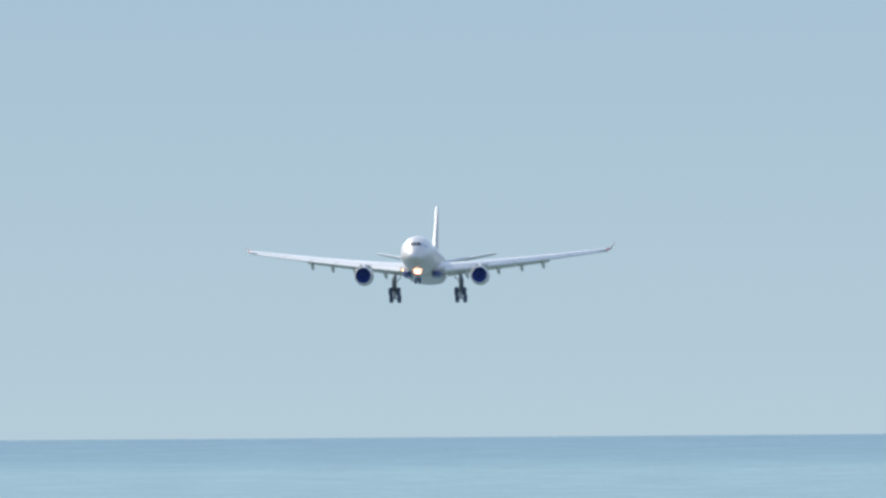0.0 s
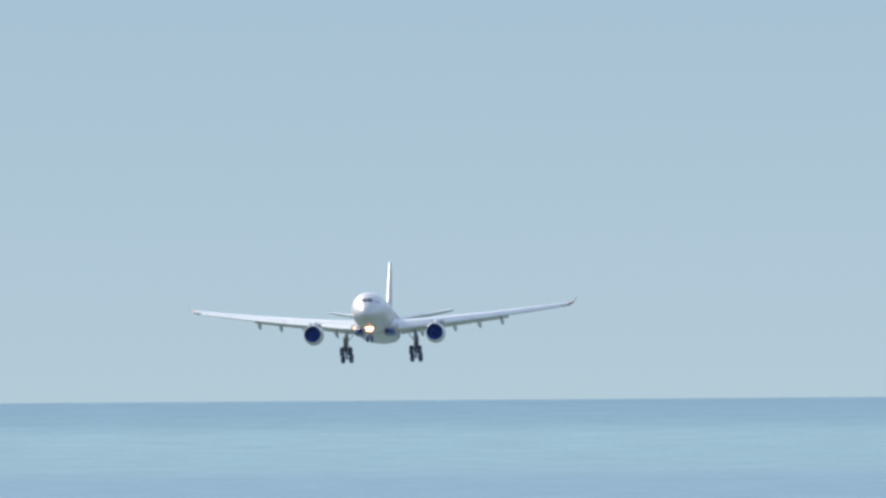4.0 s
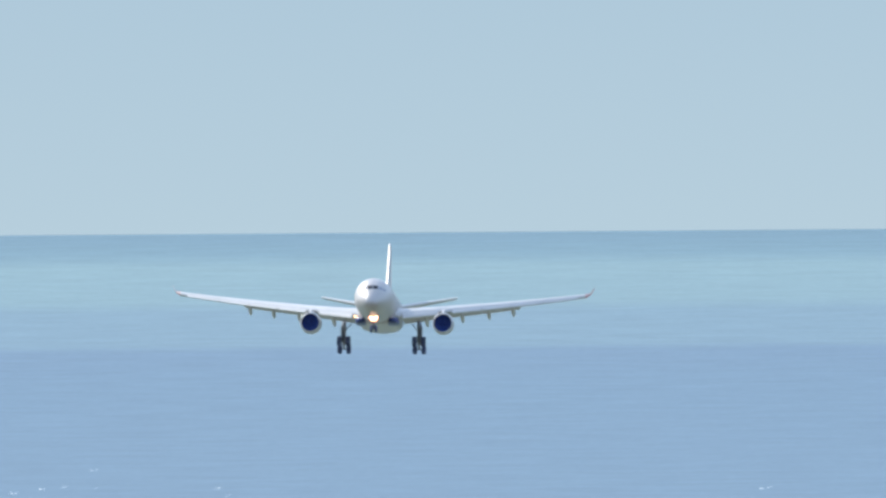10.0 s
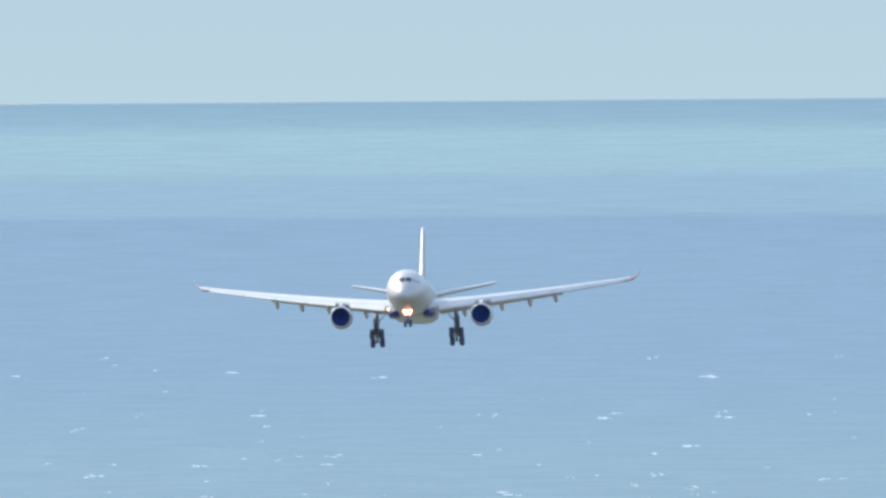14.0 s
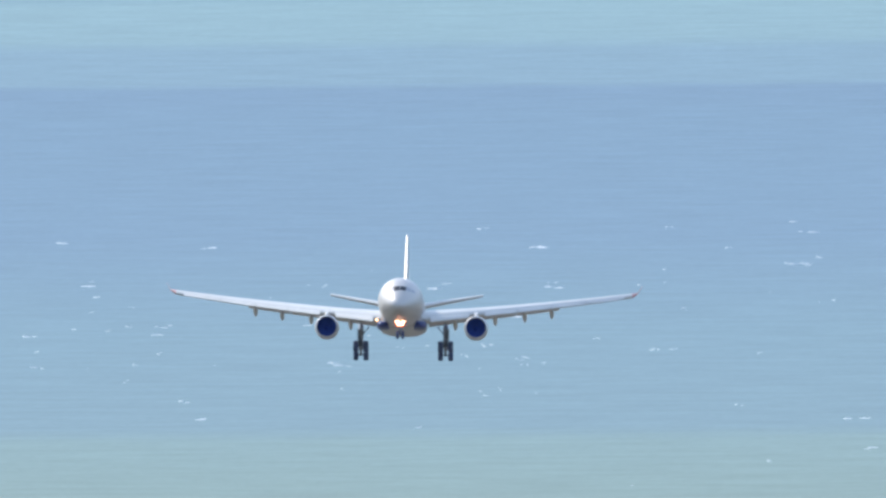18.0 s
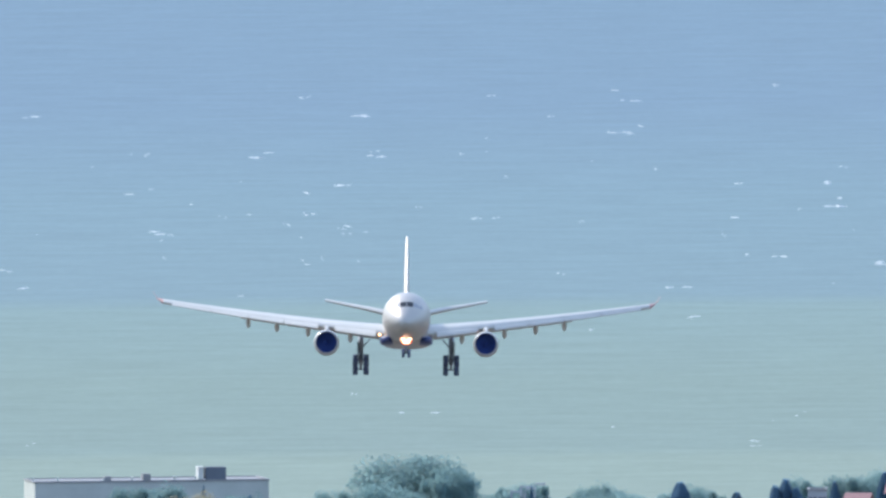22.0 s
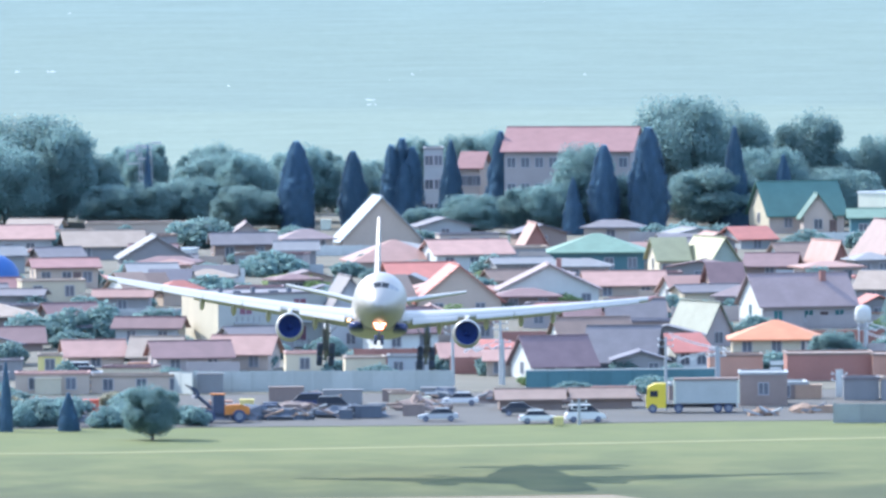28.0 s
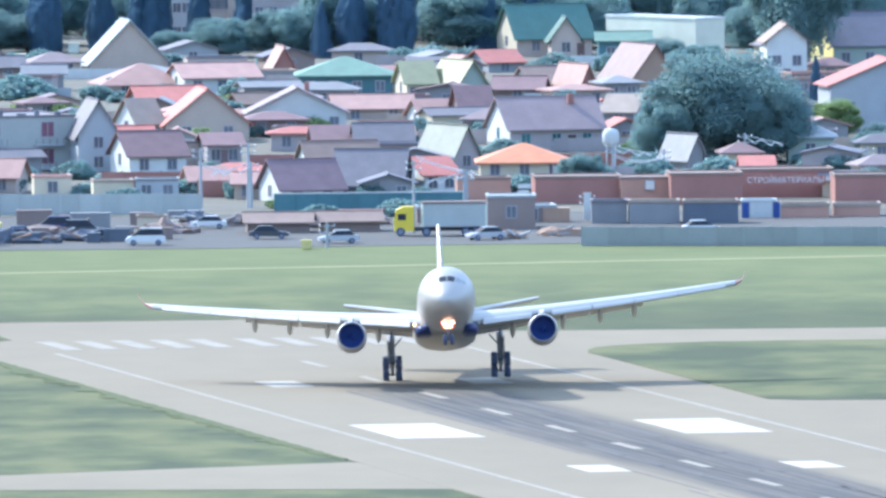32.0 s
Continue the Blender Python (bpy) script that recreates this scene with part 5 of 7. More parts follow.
house("W", 26.1, 2673.0, 12, 8.4, 9.0, 1.9, 2.9, "brown", "lilac", 2, gable='white')
house("W", 21.2, 2623.1, 17, 7.4, 9.0, 1.7, 3.1, "purple", "white", 2, gable='white')
house("W", 32.0, 2733.7, 4, 6.5, 9.0, 1.7, 2.7, "bluegrey", "slate", 1)
house("W", 29.7, 2641.9, -8, 7.8, 9.0, 1.4, 3.7, "bluegrey", "dark", 1)
house("G", 39.6, 2707.1, 28, 3.3, 9.0, 2.0, 3.2, "palegreen", "lilac", 1)
house("H", 48.2, 2684.1, 0, 10.5, 10.0, 1.9, 2.1, "orange", "cream", 3)
house("W", 36.3, 2647.8, 22, 4.2, 8.0, 2.1, 1.8, "red", "white", 2, gable='white')
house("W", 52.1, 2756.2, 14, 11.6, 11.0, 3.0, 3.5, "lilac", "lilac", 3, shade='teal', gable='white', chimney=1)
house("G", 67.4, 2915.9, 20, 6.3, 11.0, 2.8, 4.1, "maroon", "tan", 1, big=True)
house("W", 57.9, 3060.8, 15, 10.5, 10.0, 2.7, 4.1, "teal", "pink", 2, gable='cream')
house("G", 60.4, 3050.7, 4, 4.0, 5.1, 2.8, 2.7, "teal", "pink", 1)
house("F", 73.6, 3033.2, -52, 19.0, 5.0, 6.0, 0.2, "white", "ivory", 0, what='white warehouse')
house("W", 67.8, 3026.4, 0, 6.8, 7.0, 3.3, 1.0, "green", "teal", 2)
house("W", 50.2, 3005.6, 20, 4.8, 8.0, 1.4, 1.4, "red", "grey", 1)
house("W", 55.0, 2927.6, 16, 5.1, 8.0, 1.5, 2.1, "brown", "white", 2)
house("G", 59.0, 2915.4, 24, 2.3, 8.0, 1.8, 2.6, "salmon", "brick", 1)
house("W", 52.0, 2916.9, -6, 6.1, 8.0, 1.3, 1.4, "maroon", "brown", 1)
house("G", 87.2, 2956.1, 5, 5.3, 7.6, 5.8, 2.1, "brown", "white", 2)
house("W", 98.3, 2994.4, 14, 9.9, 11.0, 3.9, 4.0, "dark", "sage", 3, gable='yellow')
house("G", 95.2, 2803.9, 7, 15.1, 10.2, 6.0, 3.1, "red", "grey", 3)
house("W", 32.1, 2857.1, 4, 9.7, 9.0, 1.4, 1.5, "salmon", "beige", 2)
house("W", 39.3, 2831.2, 14, 4.2, 8.0, 1.4, 1.9, "pink", "white", 1)
house("W", 44.3, 2827.2, 10, 3.8, 9.0, 1.6, 3.5, "maroon", "brown", 1)
house("W", 63.6, 2826.6, -14, 3.8, 8.0, 2.0, 1.9, "tan", "slate", 1)
house("G", 67.6, 2702.1, 30, 2.0, 6.0, 2.0, 2.1, "grey", "slate")
house("H", 83.2, 2716.0, 0, 5.5, 8.0, 3.3, 1.5, "metal", "sage", 1, what='garden pavilion')
house("F", 53.0, 2613.5, 2, 10.0, 8.0, 3.0, 0.2, "brown", "brick", what='market hall')
house("F", 60.7, 2612.1, 2, 5.7, 8.0, 2.9, 0.2, "brown", "peach", 0, what='market hall')
house("F", 67.7, 2608.0, 2, 8.3, 8.0, 3.5, 0.2, "brown", "brick", 0, what='market hall', big=True)
house("F", 77.1, 2625.6, 2, 11.5, 8.0, 3.1, 0.3, "brown", "brick", 0, what='market hall', big=True)
house("W", 74.7, 2642.7, 2, 3.3, 6.0, 2.9, 1.0, "red", "brick", what='market hall')
house("F", 87.8, 2609.1, 2, 10.5, 8.0, 3.1, 0.3, "brown", "brick", 0, what='market hall', big=True)
house("F", 42.3, 2619.6, 2, 6.2, 5.0, 2.6, 0.2, "brown", "peach", what='storage container', name='shed')
house("F", 41.6, 2566.0, 3, 15.8, 6.0, 1.7, 0.3, "metal", "brown", 3, what='open shed', name='shed')
house("F", 44.3, 2550.3, 0, 5.4, 7.0, 3.6, 0.1, "metal", "brown", 1, what='goods shed', name='shed')
house("F", 55.6, 2560.9, 0, 4.0, 4.0, 2.4, 0.3, "bluegrey", "slate", what='goods stall', name='stall')
house("F", 60.7, 2560.0, 0, 5.7, 4.0, 2.4, 0.3, "tan", "slate", what='goods stall', name='stall')
house("F", 67.1, 2558.9, 0, 6.2, 4.0, 2.4, 0.3, "tan", "dark", what='goods stall', name='stall')
house("F", 72.9, 2571.5, 0, 3.9, 3.0, 1.9, 0.2, "white", "white", what='gate house', name='stall')
house("F", 78.1, 2571.2, 0, 5.6, 4.0, 1.3, 0.4, "tan", "peach", what='timber stack', name='stall')
house("F", 84.1, 2573.0, 0, 5.3, 4.0, 1.2, 0.4, "tan", "peach", what='timber stack', name='stall')
house("W", 26.0, 2545.6, 4, 6.5, 5.0, 1.3, 0.9, "brown", "brown", what='long shed', name='shed')
house("W", 17.9, 2544.0, 2, 7.0, 5.0, 1.3, 0.9, "brown", "brown", what='long shed', name='shed')
house("F", 3.7, 2548.1, 0, 3.3, 3.0, 1.7, 0.1, "tan", "cream", what='wooden hut', name='shed')
house("F", -7.8, 2638.6, 3, 4.4, 5.0, 2.4, 0.2, "salmon", "cream", 1, what='small hut')
house("F", -0.7, 2630.0, 3, 4.7, 5.0, 2.2, 0.2, "tan", "cream", what='small hut')
house("F", 4.5, 2626.0, 0, 5.0, 5.0, 2.5, 0.1, "grey", "grey", 2, what='small hut')
house("W", 10.2, 2640.6, 8, 4.2, 6.0, 1.9, 1.4, "pink", "white", 1)
house("W", -14.7, 2652.2, -10, 6.9, 8.0, 2.0, 1.9, "salmon", "pink", 2)
house("W", -21.2, 2644.4, 8, 8.8, 8.0, 2.0, 1.6, "maroon", "lilac", 2)
house("W", 14.9, 2630.6, 0, 2.8, 6.0, 1.9, 1.0, "pink", "beige", 1)
house("W", -48.0, 2989.9, 4, 11.4, 9.0, 2.8, 1.5, "salmon", "grey", 2)
house("W", -62.7, 3044.8, 2, 13.2, 9.0, 2.8, 2.0, "red", "brick", 1)
house("W", -35.3, 2986.1, 6, 10.1, 9.0, 1.9, 1.8, "tan", "slate", 2)
house("F", -31.7, 3069.2, 0, 13.8, 6.0, 1.5, 0.3, "tan", "beige", what='long wall')
house("G", -16.6, 3019.4, 3, 5.5, 6.8, 1.4, 2.0, "lilac", "lilac")
house("F", -24.4, 2966.7, -10, 3.0, 5.0, 1.9, 0.1, "white", "white", what='flat shed')
house("G", -28.0, 2935.5, 5, 8.9, 7.6, 2.3, 2.6, "grey", "slate", 1)
house("W", -39.2, 2894.4, 6, 8.0, 8.0, 2.7, 0.9, "dull red", "beige", 3)
house("W", -43.2, 2970.7, 18, 2.0, 6.0, 0.9, 1.0, "salmon", "white", gable='white')
house("W", -25.5, 2938.1, 4, 5.4, 7.0, 0.9, 1.4, "bluegrey", "lilac", 2)
house("W", -47.3, 2856.4, 6, 5.5, 5.0, 1.5, 1.2, "dull red", "lilac", 1)
house("H", -46.7, 2737.3, 0, 11.7, 9.0, 3.1, 1.5, "tan", "brown", 2)
house("W", -45.8, 2708.7, 4, 12.6, 8.0, 1.1, 1.6, "maroon", "brown")
house("W", -30.3, 2829.9, 20, 2.8, 8.0, 2.3, 2.0, "brown", "brown", 1, gable='white')
house("W", -32.7, 2663.3, 6, 6.7, 7.0, 1.4, 1.6, "pink", "beige", 1)
house("W", -25.1, 2662.0, -8, 5.5, 7.0, 1.4, 2.0, "tan", "lilac", 1)
house("F", -37.5, 2644.3, 0, 2.8, 4.0, 2.1, 0.3, "tan", "yellow", 1, what='small hut')
house("F", -36.5, 2592.2, 0, 8.5, 5.0, 2.3, 0.2, "salmon", "beige", 2, what='long shed', name='shed')
house("F", -26.3, 2593.3, 0, 11.5, 5.0, 1.9, 0.3, "tan", "beige", 3, what='long shed', name='shed')
house("F", -26.2, 2742.8, 2, 10.2, 7.0, 2.1, 1.2, "metal", "teal", what='open carport', name='shed')
house("W", -18.5, 2663.3, 14, 3.2, 6.0, 1.0, 1.8, "maroon", "lilac")
house("W", -55.0, 2644.0, 0, 10.8, 7.0, 1.4, 0.7, "grey", "lilac", 1)
house("F", -48.7, 2661.3, 0, 6.4, 5.0, 2.6, 0.3, "grey", "sage", 1, what='small hut')
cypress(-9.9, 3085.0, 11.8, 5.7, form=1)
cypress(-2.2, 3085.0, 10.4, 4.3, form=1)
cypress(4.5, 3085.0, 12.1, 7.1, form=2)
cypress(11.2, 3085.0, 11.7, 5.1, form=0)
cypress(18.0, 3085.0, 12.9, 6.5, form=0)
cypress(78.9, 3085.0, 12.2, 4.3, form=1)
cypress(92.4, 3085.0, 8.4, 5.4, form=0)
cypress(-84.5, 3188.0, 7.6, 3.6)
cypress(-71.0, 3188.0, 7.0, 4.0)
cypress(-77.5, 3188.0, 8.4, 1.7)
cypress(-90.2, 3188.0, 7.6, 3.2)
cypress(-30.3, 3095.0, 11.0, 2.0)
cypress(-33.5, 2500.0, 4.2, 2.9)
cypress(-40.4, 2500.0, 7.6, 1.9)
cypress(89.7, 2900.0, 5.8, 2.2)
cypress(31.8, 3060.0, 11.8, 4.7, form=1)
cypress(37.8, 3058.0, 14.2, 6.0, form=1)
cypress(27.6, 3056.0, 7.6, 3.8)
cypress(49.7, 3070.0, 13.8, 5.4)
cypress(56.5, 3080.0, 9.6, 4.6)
broadleaf(-19.5, 3120.0, 10.0, 14.4, form=1)
broadleaf(-9.3, 3110.0, 11.2, 9.3, form=2)
broadleaf(43.4, 3110.0, 17.5, 14.8, form=0)
broadleaf(50.2, 3120.0, 16.5, 13.3, form=1)
broadleaf(60.5, 3110.0, 15.5, 10.9, form=2)
broadleaf(70.5, 3105.0, 12.0, 8.5, form=0)
broadleaf(75.9, 3110.0, 12.3, 8.6, form=2)
broadleaf(84.3, 3100.0, 13.8, 7.1, form=1)
broadleaf(90.0, 2985.0, 25.3, 14.2, form=2)
broadleaf(73.2, 3010.0, 4.5, 7.0, form=1)
broadleaf(78.0, 3008.0, 3.4, 6.0, form=0)
broadleaf(24.4, 3062.0, 7.7, 8.4, form=1)
broadleaf(34.7, 3066.0, 8.3, 8.4, form=2)
broadleaf(14.0, 3062.0, 5.6, 8.4, form=0)
broadleaf(20.9, 3064.0, 6.6, 7.7, form=2)
broadleaf(29.2, 3068.0, 12.4, 9.2, form=0)
broadleaf(7.0, 3062.0, 4.1, 5.7, form=1)
broadleaf(10.4, 3064.6, 3.8, 5.7, form=2)
broadleaf(-1.2, 3092.0, 3.8, 6.3, form=0)
broadleaf(2.5, 3094.6, 3.6, 6.3, form=1)
broadleaf(-17.3, 3085.0, 6.1, 8.3, form=0)
broadleaf(-12.3, 3087.6, 5.7, 8.3, form=1)
broadleaf(-24.9, 3100.0, 7.2, 10.8, form=2)
broadleaf(46.7, 3072.0, 9.2, 14.6, form=2)
broadleaf(54.6, 3085.0, 11.0, 10.8, form=0)
broadleaf(64.6, 3085.0, 8.6, 12.3, form=1)
broadleaf(80.8, 3085.0, 8.5, 10.0, form=2)
broadleaf(87.1, 3060.0, 7.8, 9.2, form=0)
broadleaf(-46.6, 3110.0, 15.5, 20.2, form=0)
broadleaf(-41.8, 3100.0, 14.7, 9.3, form=2)
broadleaf(-49.8, 3095.0, 12.8, 11.6, form=1)
broadleaf(-19.3, 3110.0, 10.4, 10.9, form=2)
broadleaf(-29.7, 3095.0, 6.8, 7.8, form=1)
broadleaf(-25.1, 3097.6, 6.4, 7.8, form=2)
broadleaf(-35.1, 3095.0, 6.1, 10.1, form=0)
broadleaf(-60.4, 3080.0, 7.4, 6.9, form=1)
broadleaf(-66.2, 3080.0, 8.1, 6.9, form=2)
broadleaf(-57.3, 3090.0, 6.5, 3.9, form=0)
broadleaf(-74.9, 3060.0, 12.4, 13.0, form=2, tint='yellow')
broadleaf(-81.3, 3070.0, 11.7, 4.6, form=1)
broadleaf(-64.3, 3080.0, 7.7, 8.5, form=0)
broadleaf(-22.1, 3110.0, 9.8, 10.9, form=1)
broadleaf(72.8, 2720.0, 13.7, 18.4, form=0)
broadleaf(65.9, 2715.0, 8.3, 8.1, form=2)
broadleaf(78.8, 2715.0, 10.2, 10.2, form=1)
broadleaf(88.4, 2780.0, 5.4, 6.6, form=2, tint='lime')
broadleaf(91.0, 2740.0, 3.0, 4.2, form=1)
broadleaf(93.4, 2742.6, 2.8, 4.2, form=2)
broadleaf(-56.7, 2760.0, 15.3, 15.9, form=1)
broadleaf(-50.4, 2755.0, 9.9, 10.3, form=2)
broadleaf(-24.0, 2478.0, 6.4, 6.8, form=2)
broadleaf(-33.8, 2520.0, 3.1, 3.8, form=1)
broadleaf(-3.6, 2735.0, 7.0, 6.2, form=1)
broadleaf(54.0, 2630.0, 5.3, 6.6, form=2)
shrub(-10.9, 2865.6, 2.9, 3.9, form=0, tint='lime')
shrub(-7.3, 2856.2, 2.9, 4.3, form=1, tint='lime')
shrub(-11.9, 2928.5, 3.3, 7.3, form=2)
shrub(-5.6, 2688.6, 2.3, 4.0, form=0)
shrub(-11.3, 2677.3, 2.5, 3.3, form=1)
shrub(0.4, 2675.2, 1.5, 5.4, form=2)
shrub(49.8, 2916.7, 2.6, 5.5, form=0, tint='lime')
shrub(24.4, 2807.5, 2.5, 4.2, form=1, tint='lime')
shrub(16.6, 2800.5, 2.0, 2.8, form=2)
shrub(19.8, 2799.9, 1.7, 3.5, form=0)
shrub(55.7, 2665.5, 3.0, 5.3, form=1)
shrub(14.4, 2665.2, 2.3, 4.7, form=2)
shrub(62.7, 2679.6, 3.3, 6.0, form=0)
shrub(85.3, 2683.4, 3.2, 7.4, form=1)
shrub(66.6, 2648.5, 2.6, 4.0, form=2)
shrub(-35.0, 2773.1, 4.2, 8.3, form=0)
shrub(-38.5, 2725.4, 3.4, 7.5, form=1)
shrub(-25.7, 2739.0, 4.1, 8.9, form=2)
shrub(-41.8, 2807.5, 2.8, 5.6, form=0)
shrub(-27.8, 2676.8, 2.7, 5.4, form=1)
shrub(-41.7, 2727.1, 4.1, 6.1, form=2)
shrub(-36.2, 2726.1, 4.8, 8.2, form=0)
shrub(-37.5, 2513.5, 3.5, 5.0, form=1)
shrub(-27.8, 2518.7, 2.8, 3.8, form=2)
shrub(-20.5, 2514.8, 2.3, 3.8, form=0)
shrub(42.0, 3012.3, 3.8, 6.8, form=1)
shrub(46.7, 3021.2, 3.0, 6.0, form=2)
shrub(58.3, 2999.4, 3.0, 6.7, form=0)
shrub(-22.8, 3025.2, 4.5, 7.6, form=1)
shrub(-21.5, 3020.7, 4.5, 8.3, form=2)
shrub(-12.8, 2924.7, 3.7, 8.8, form=0)
shrub(-10.0, 2870.4, 2.9, 6.5, form=1, tint='lime')
shrub(7.4, 2769.0, 2.8, 4.2, form=2)
shrub(30.6, 2797.9, 1.7, 4.2, form=0)
shrub(23.0, 2582.7, 1.6, 3.9, form=1)
shrub(32.0, 2581.2, 2.3, 5.2, form=2)
shrub(-20.2, 2858.6, 3.2, 8.6, form=0)
shrub(5.6, 2880.1, 2.2, 5.8, form=1)
shrub(12.6, 2835.2, 3.9, 6.4, form=2)
shrub(42.4, 2838.2, 3.2, 5.0, form=0)
shrub(-54.4, 2713.6, 4.4, 8.1, form=1)
shrub(-42.3, 2664.2, 3.3, 4.0, form=2)
shrub(-31.0, 2724.1, 3.4, 4.1, form=0)
shrub(-32.1, 2725.4, 5.5, 6.1, form=1)
shrub(-40.0, 2513.9, 3.1, 4.1, form=2)
shrub(-38.7, 2509.7, 2.9, 3.1, form=0)
shrub(-35.9, 2511.9, 3.0, 3.8, form=1)
shrub(-34.3, 2511.6, 3.4, 3.1, form=2)
shrub(-29.3, 2508.1, 2.7, 4.4, form=0)
shrub(-27.7, 2510.6, 2.8, 3.1, form=1)
shrub(-19.5, 2509.2, 2.5, 3.1, form=2)
shrub(-20.7, 2513.7, 1.6, 3.8, form=0)
rng = random.Random(21)
for k in range(46):
    x = -86 + k * 4.7 + rng.uniform(-1.5, 1.5)
    broadleaf(x, 3095 + rng.uniform(0, 90), rng.uniform(7.5, 11.0), rng.uniform(6, 9), k % 3)
for k in range(170):
    y = rng.uniform(2600, 3050)
    shrub(rng.uniform(-0.027, 0.036) * y, y, rng.uniform(1.6, 3.4), rng.uniform(2.5, 5.5), k % 3, "lime" if k % 9 == 0 else "")
rng = random.Random(63)
for k in range(22):
    y = rng.uniform(2790, 3060)
    broadleaf(rng.uniform(-0.033, -0.0225) * y, y, rng.uniform(5, 10), rng.uniform(5, 9), k % 3, "yellow" if k % 7 == 3 else "")
for k in range(26):
    y = rng.uniform(2620, 3050)
    house(rng.choice("WWHG"), rng.uniform(-0.033, -0.0220) * y, y, rng.randint(-12, 16), rng.uniform(6, 11), rng.uniform(5, 8), rng.uniform(2.4, 4.0), rng.uniform(1.0, 2.2), rng.choice(("pink", "red", "salmon", "brown", "tan", "maroon", "grey")), rng.choice(("white", "beige", "cream", "pink", "grey")), rng.choice((1, 2, 3)))
for k in range(40):
    y = rng.uniform(2600, 3050)
    shrub(rng.uniform(-0.034, -0.0215) * y, y, rng.uniform(1.6, 3.4), rng.uniform(2.5, 5.5), k % 3)
for k in range(26):
    shrub(rng.uniform(-58, -22), 2532 + 50 * rng.random(), rng.uniform(1.3, 2.3), rng.uniform(3.0, 6.0), k % 3, "yellow" if k % 5 == 2 else "")
fence_run("concrete_fence", "pale concrete panel fence along the yard", -22.9, 2593.4, 9.6, 2590.7, 2.4, 2.4, "concrete")
fence_run("concrete_fence", "pale concrete panel fence along the yard", -20.4, 2586.9, -23.1, 2591.9, 2.4, 2.4, "concrete")
fence_run("green_fence", "dark green sheet fence with a pale top", 17.9, 2589.3, 39.6, 2591.3, 2.5, 2.3, "teal")
fence_run("grey_fence", "blue-grey mesh panel fence at the edge of the airfield", 51.4, 2505.8, 93.1, 2499.0, 3.0, 2.1, "fence")
lorry(36.5, 2532.6, 180)
car(-15.4, 2530.5, 0, "dark grey")
car(-11.7, 2532.6, 180, "dark blue")
car(-4.1, 2536.8, 0, "dark grey", True)
car(-7.3, 2545.6, 180, "dark blue", True)
car(-14.9, 2527.4, 0, "dark grey")
car(-11.8, 2526.9, 180, "dark blue")
car(-40.4, 2518.0, 0, "blue")
car(-34.6, 2630.0, 180, "white", True)
car(-32.8, 2629.7, 0, "white")
car(10.0, 2553.9, 180, "white")
car(16.8, 2527.9, 0, "dark grey")
power_pole(15.0, 2605.7, 7.5)
power_pole(9.5, 2606.0, 7.0)
power_pole(33.2, 2538.9, 8.3)
power_pole(39.2, 2558.8, 6.4)
power_pole(15.3, 2604.6, 5.4, -1)
power_pole(40.1, 2601.4, 4.4, -1)
power_pole(23.1, 2506.6, 2.8)
power_pole(53.3, 2567.7, 3.0)
power_pole(58.4, 2665.1, 4.6, 1)
power_pole(64.9, 2687.0, 3.0)
power_pole(75.0, 2700.8, 4.2, 1)
power_pole(89.5, 2698.3, 2.6)
crate(53.3, 2567.7, 0.8, 0.4, 3.0, "white", "tall white sign pylon beside the road", name="sign_pylon", what="sign")
crate(40.9, 2543.5, 0.9, 0.5, 2.9, "white", "tall white sign pylon beside the road", name="sign_pylon", what="sign")
crate(20.8, 2502.9, 1.1, 1.0, 0.9, "yellow", "small yellow marker box on the verge")
crate(-16.9, 2544.5, 2.6, 1.8, 1.1, "peach", "weathered orange storage box in the roadside yard")
crate(-14.0, 2549.5, 1.6, 1.8, 1.0, "yellow", "weathered yellow storage box in the roadside yard")
crate(-18.4, 2589.7, 3.0, 1.8, 2.2, "slate", "weathered blue-grey storage box in the roadside yard")
crate(-19.2, 2527.0, 2.2, 1.8, 1.2, "brown", "weathered brown storage box in the roadside yard")
crate(-8.8, 2532.1, 2.0, 1.8, 1.2, "brown", "weathered brown storage box in the roadside yard")
crate(-32.2, 2546.8, 3.0, 1.8, 1.2, "signal", "weathered bright red storage box in the roadside yard")
crate(-37.0, 2589.7, 3.0, 1.8, 1.8, "cream", "weathered cream storage box in the roadside yard")
crate(-42.7, 2602.2, 1.8, 1.8, 1.6, "slate", "weathered blue-grey storage box in the roadside yard")
crate(-42.5, 2606.1, 1.6, 1.8, 1.8, "slate", "weathered blue-grey storage box in the roadside yard")
crate(-53.3, 2625.4, 4.2, 1.8, 1.0, "pink", "weathered pink storage box in the roadside yard")
crate(-49.8, 2633.7, 3.6, 1.8, 1.2, "white", "weathered white storage box in the roadside yard")
crate(-26.8, 2646.5, 3.2, 1.8, 1.0, "peach", "weathered orange storage box in the roadside yard")
crate(-2.8, 2522.9, 1.5, 1.8, 1.0, "dark", "weathered black storage box in the roadside yard")
crate(-0.3, 2525.2, 3.0, 1.8, 1.3, "dark", "weathered black storage box in the roadside yard")
crate(4.8, 2529.9, 2.5, 1.8, 1.2, "brown", "weathered brown storage box in the roadside yard")
crate(2.6, 2565.0, 2.6, 1.8, 1.3, "brown", "weathered brown storage box in the roadside yard")
crate(7.7, 2566.9, 4.0, 1.8, 1.4, "slate", "weathered blue-grey storage box in the roadside yard")
crate(27.6, 2563.6, 5.0, 1.8, 1.5, "brick", "weathered red storage box in the roadside yard")
crate(19.9, 2564.9, 4.5, 1.8, 1.3, "brown", "weathered brown storage box in the roadside yard")
crate(-3.2, 2558.9, 4.5, 1.8, 1.6, "slate", "weathered blue-grey storage box in the roadside yard")
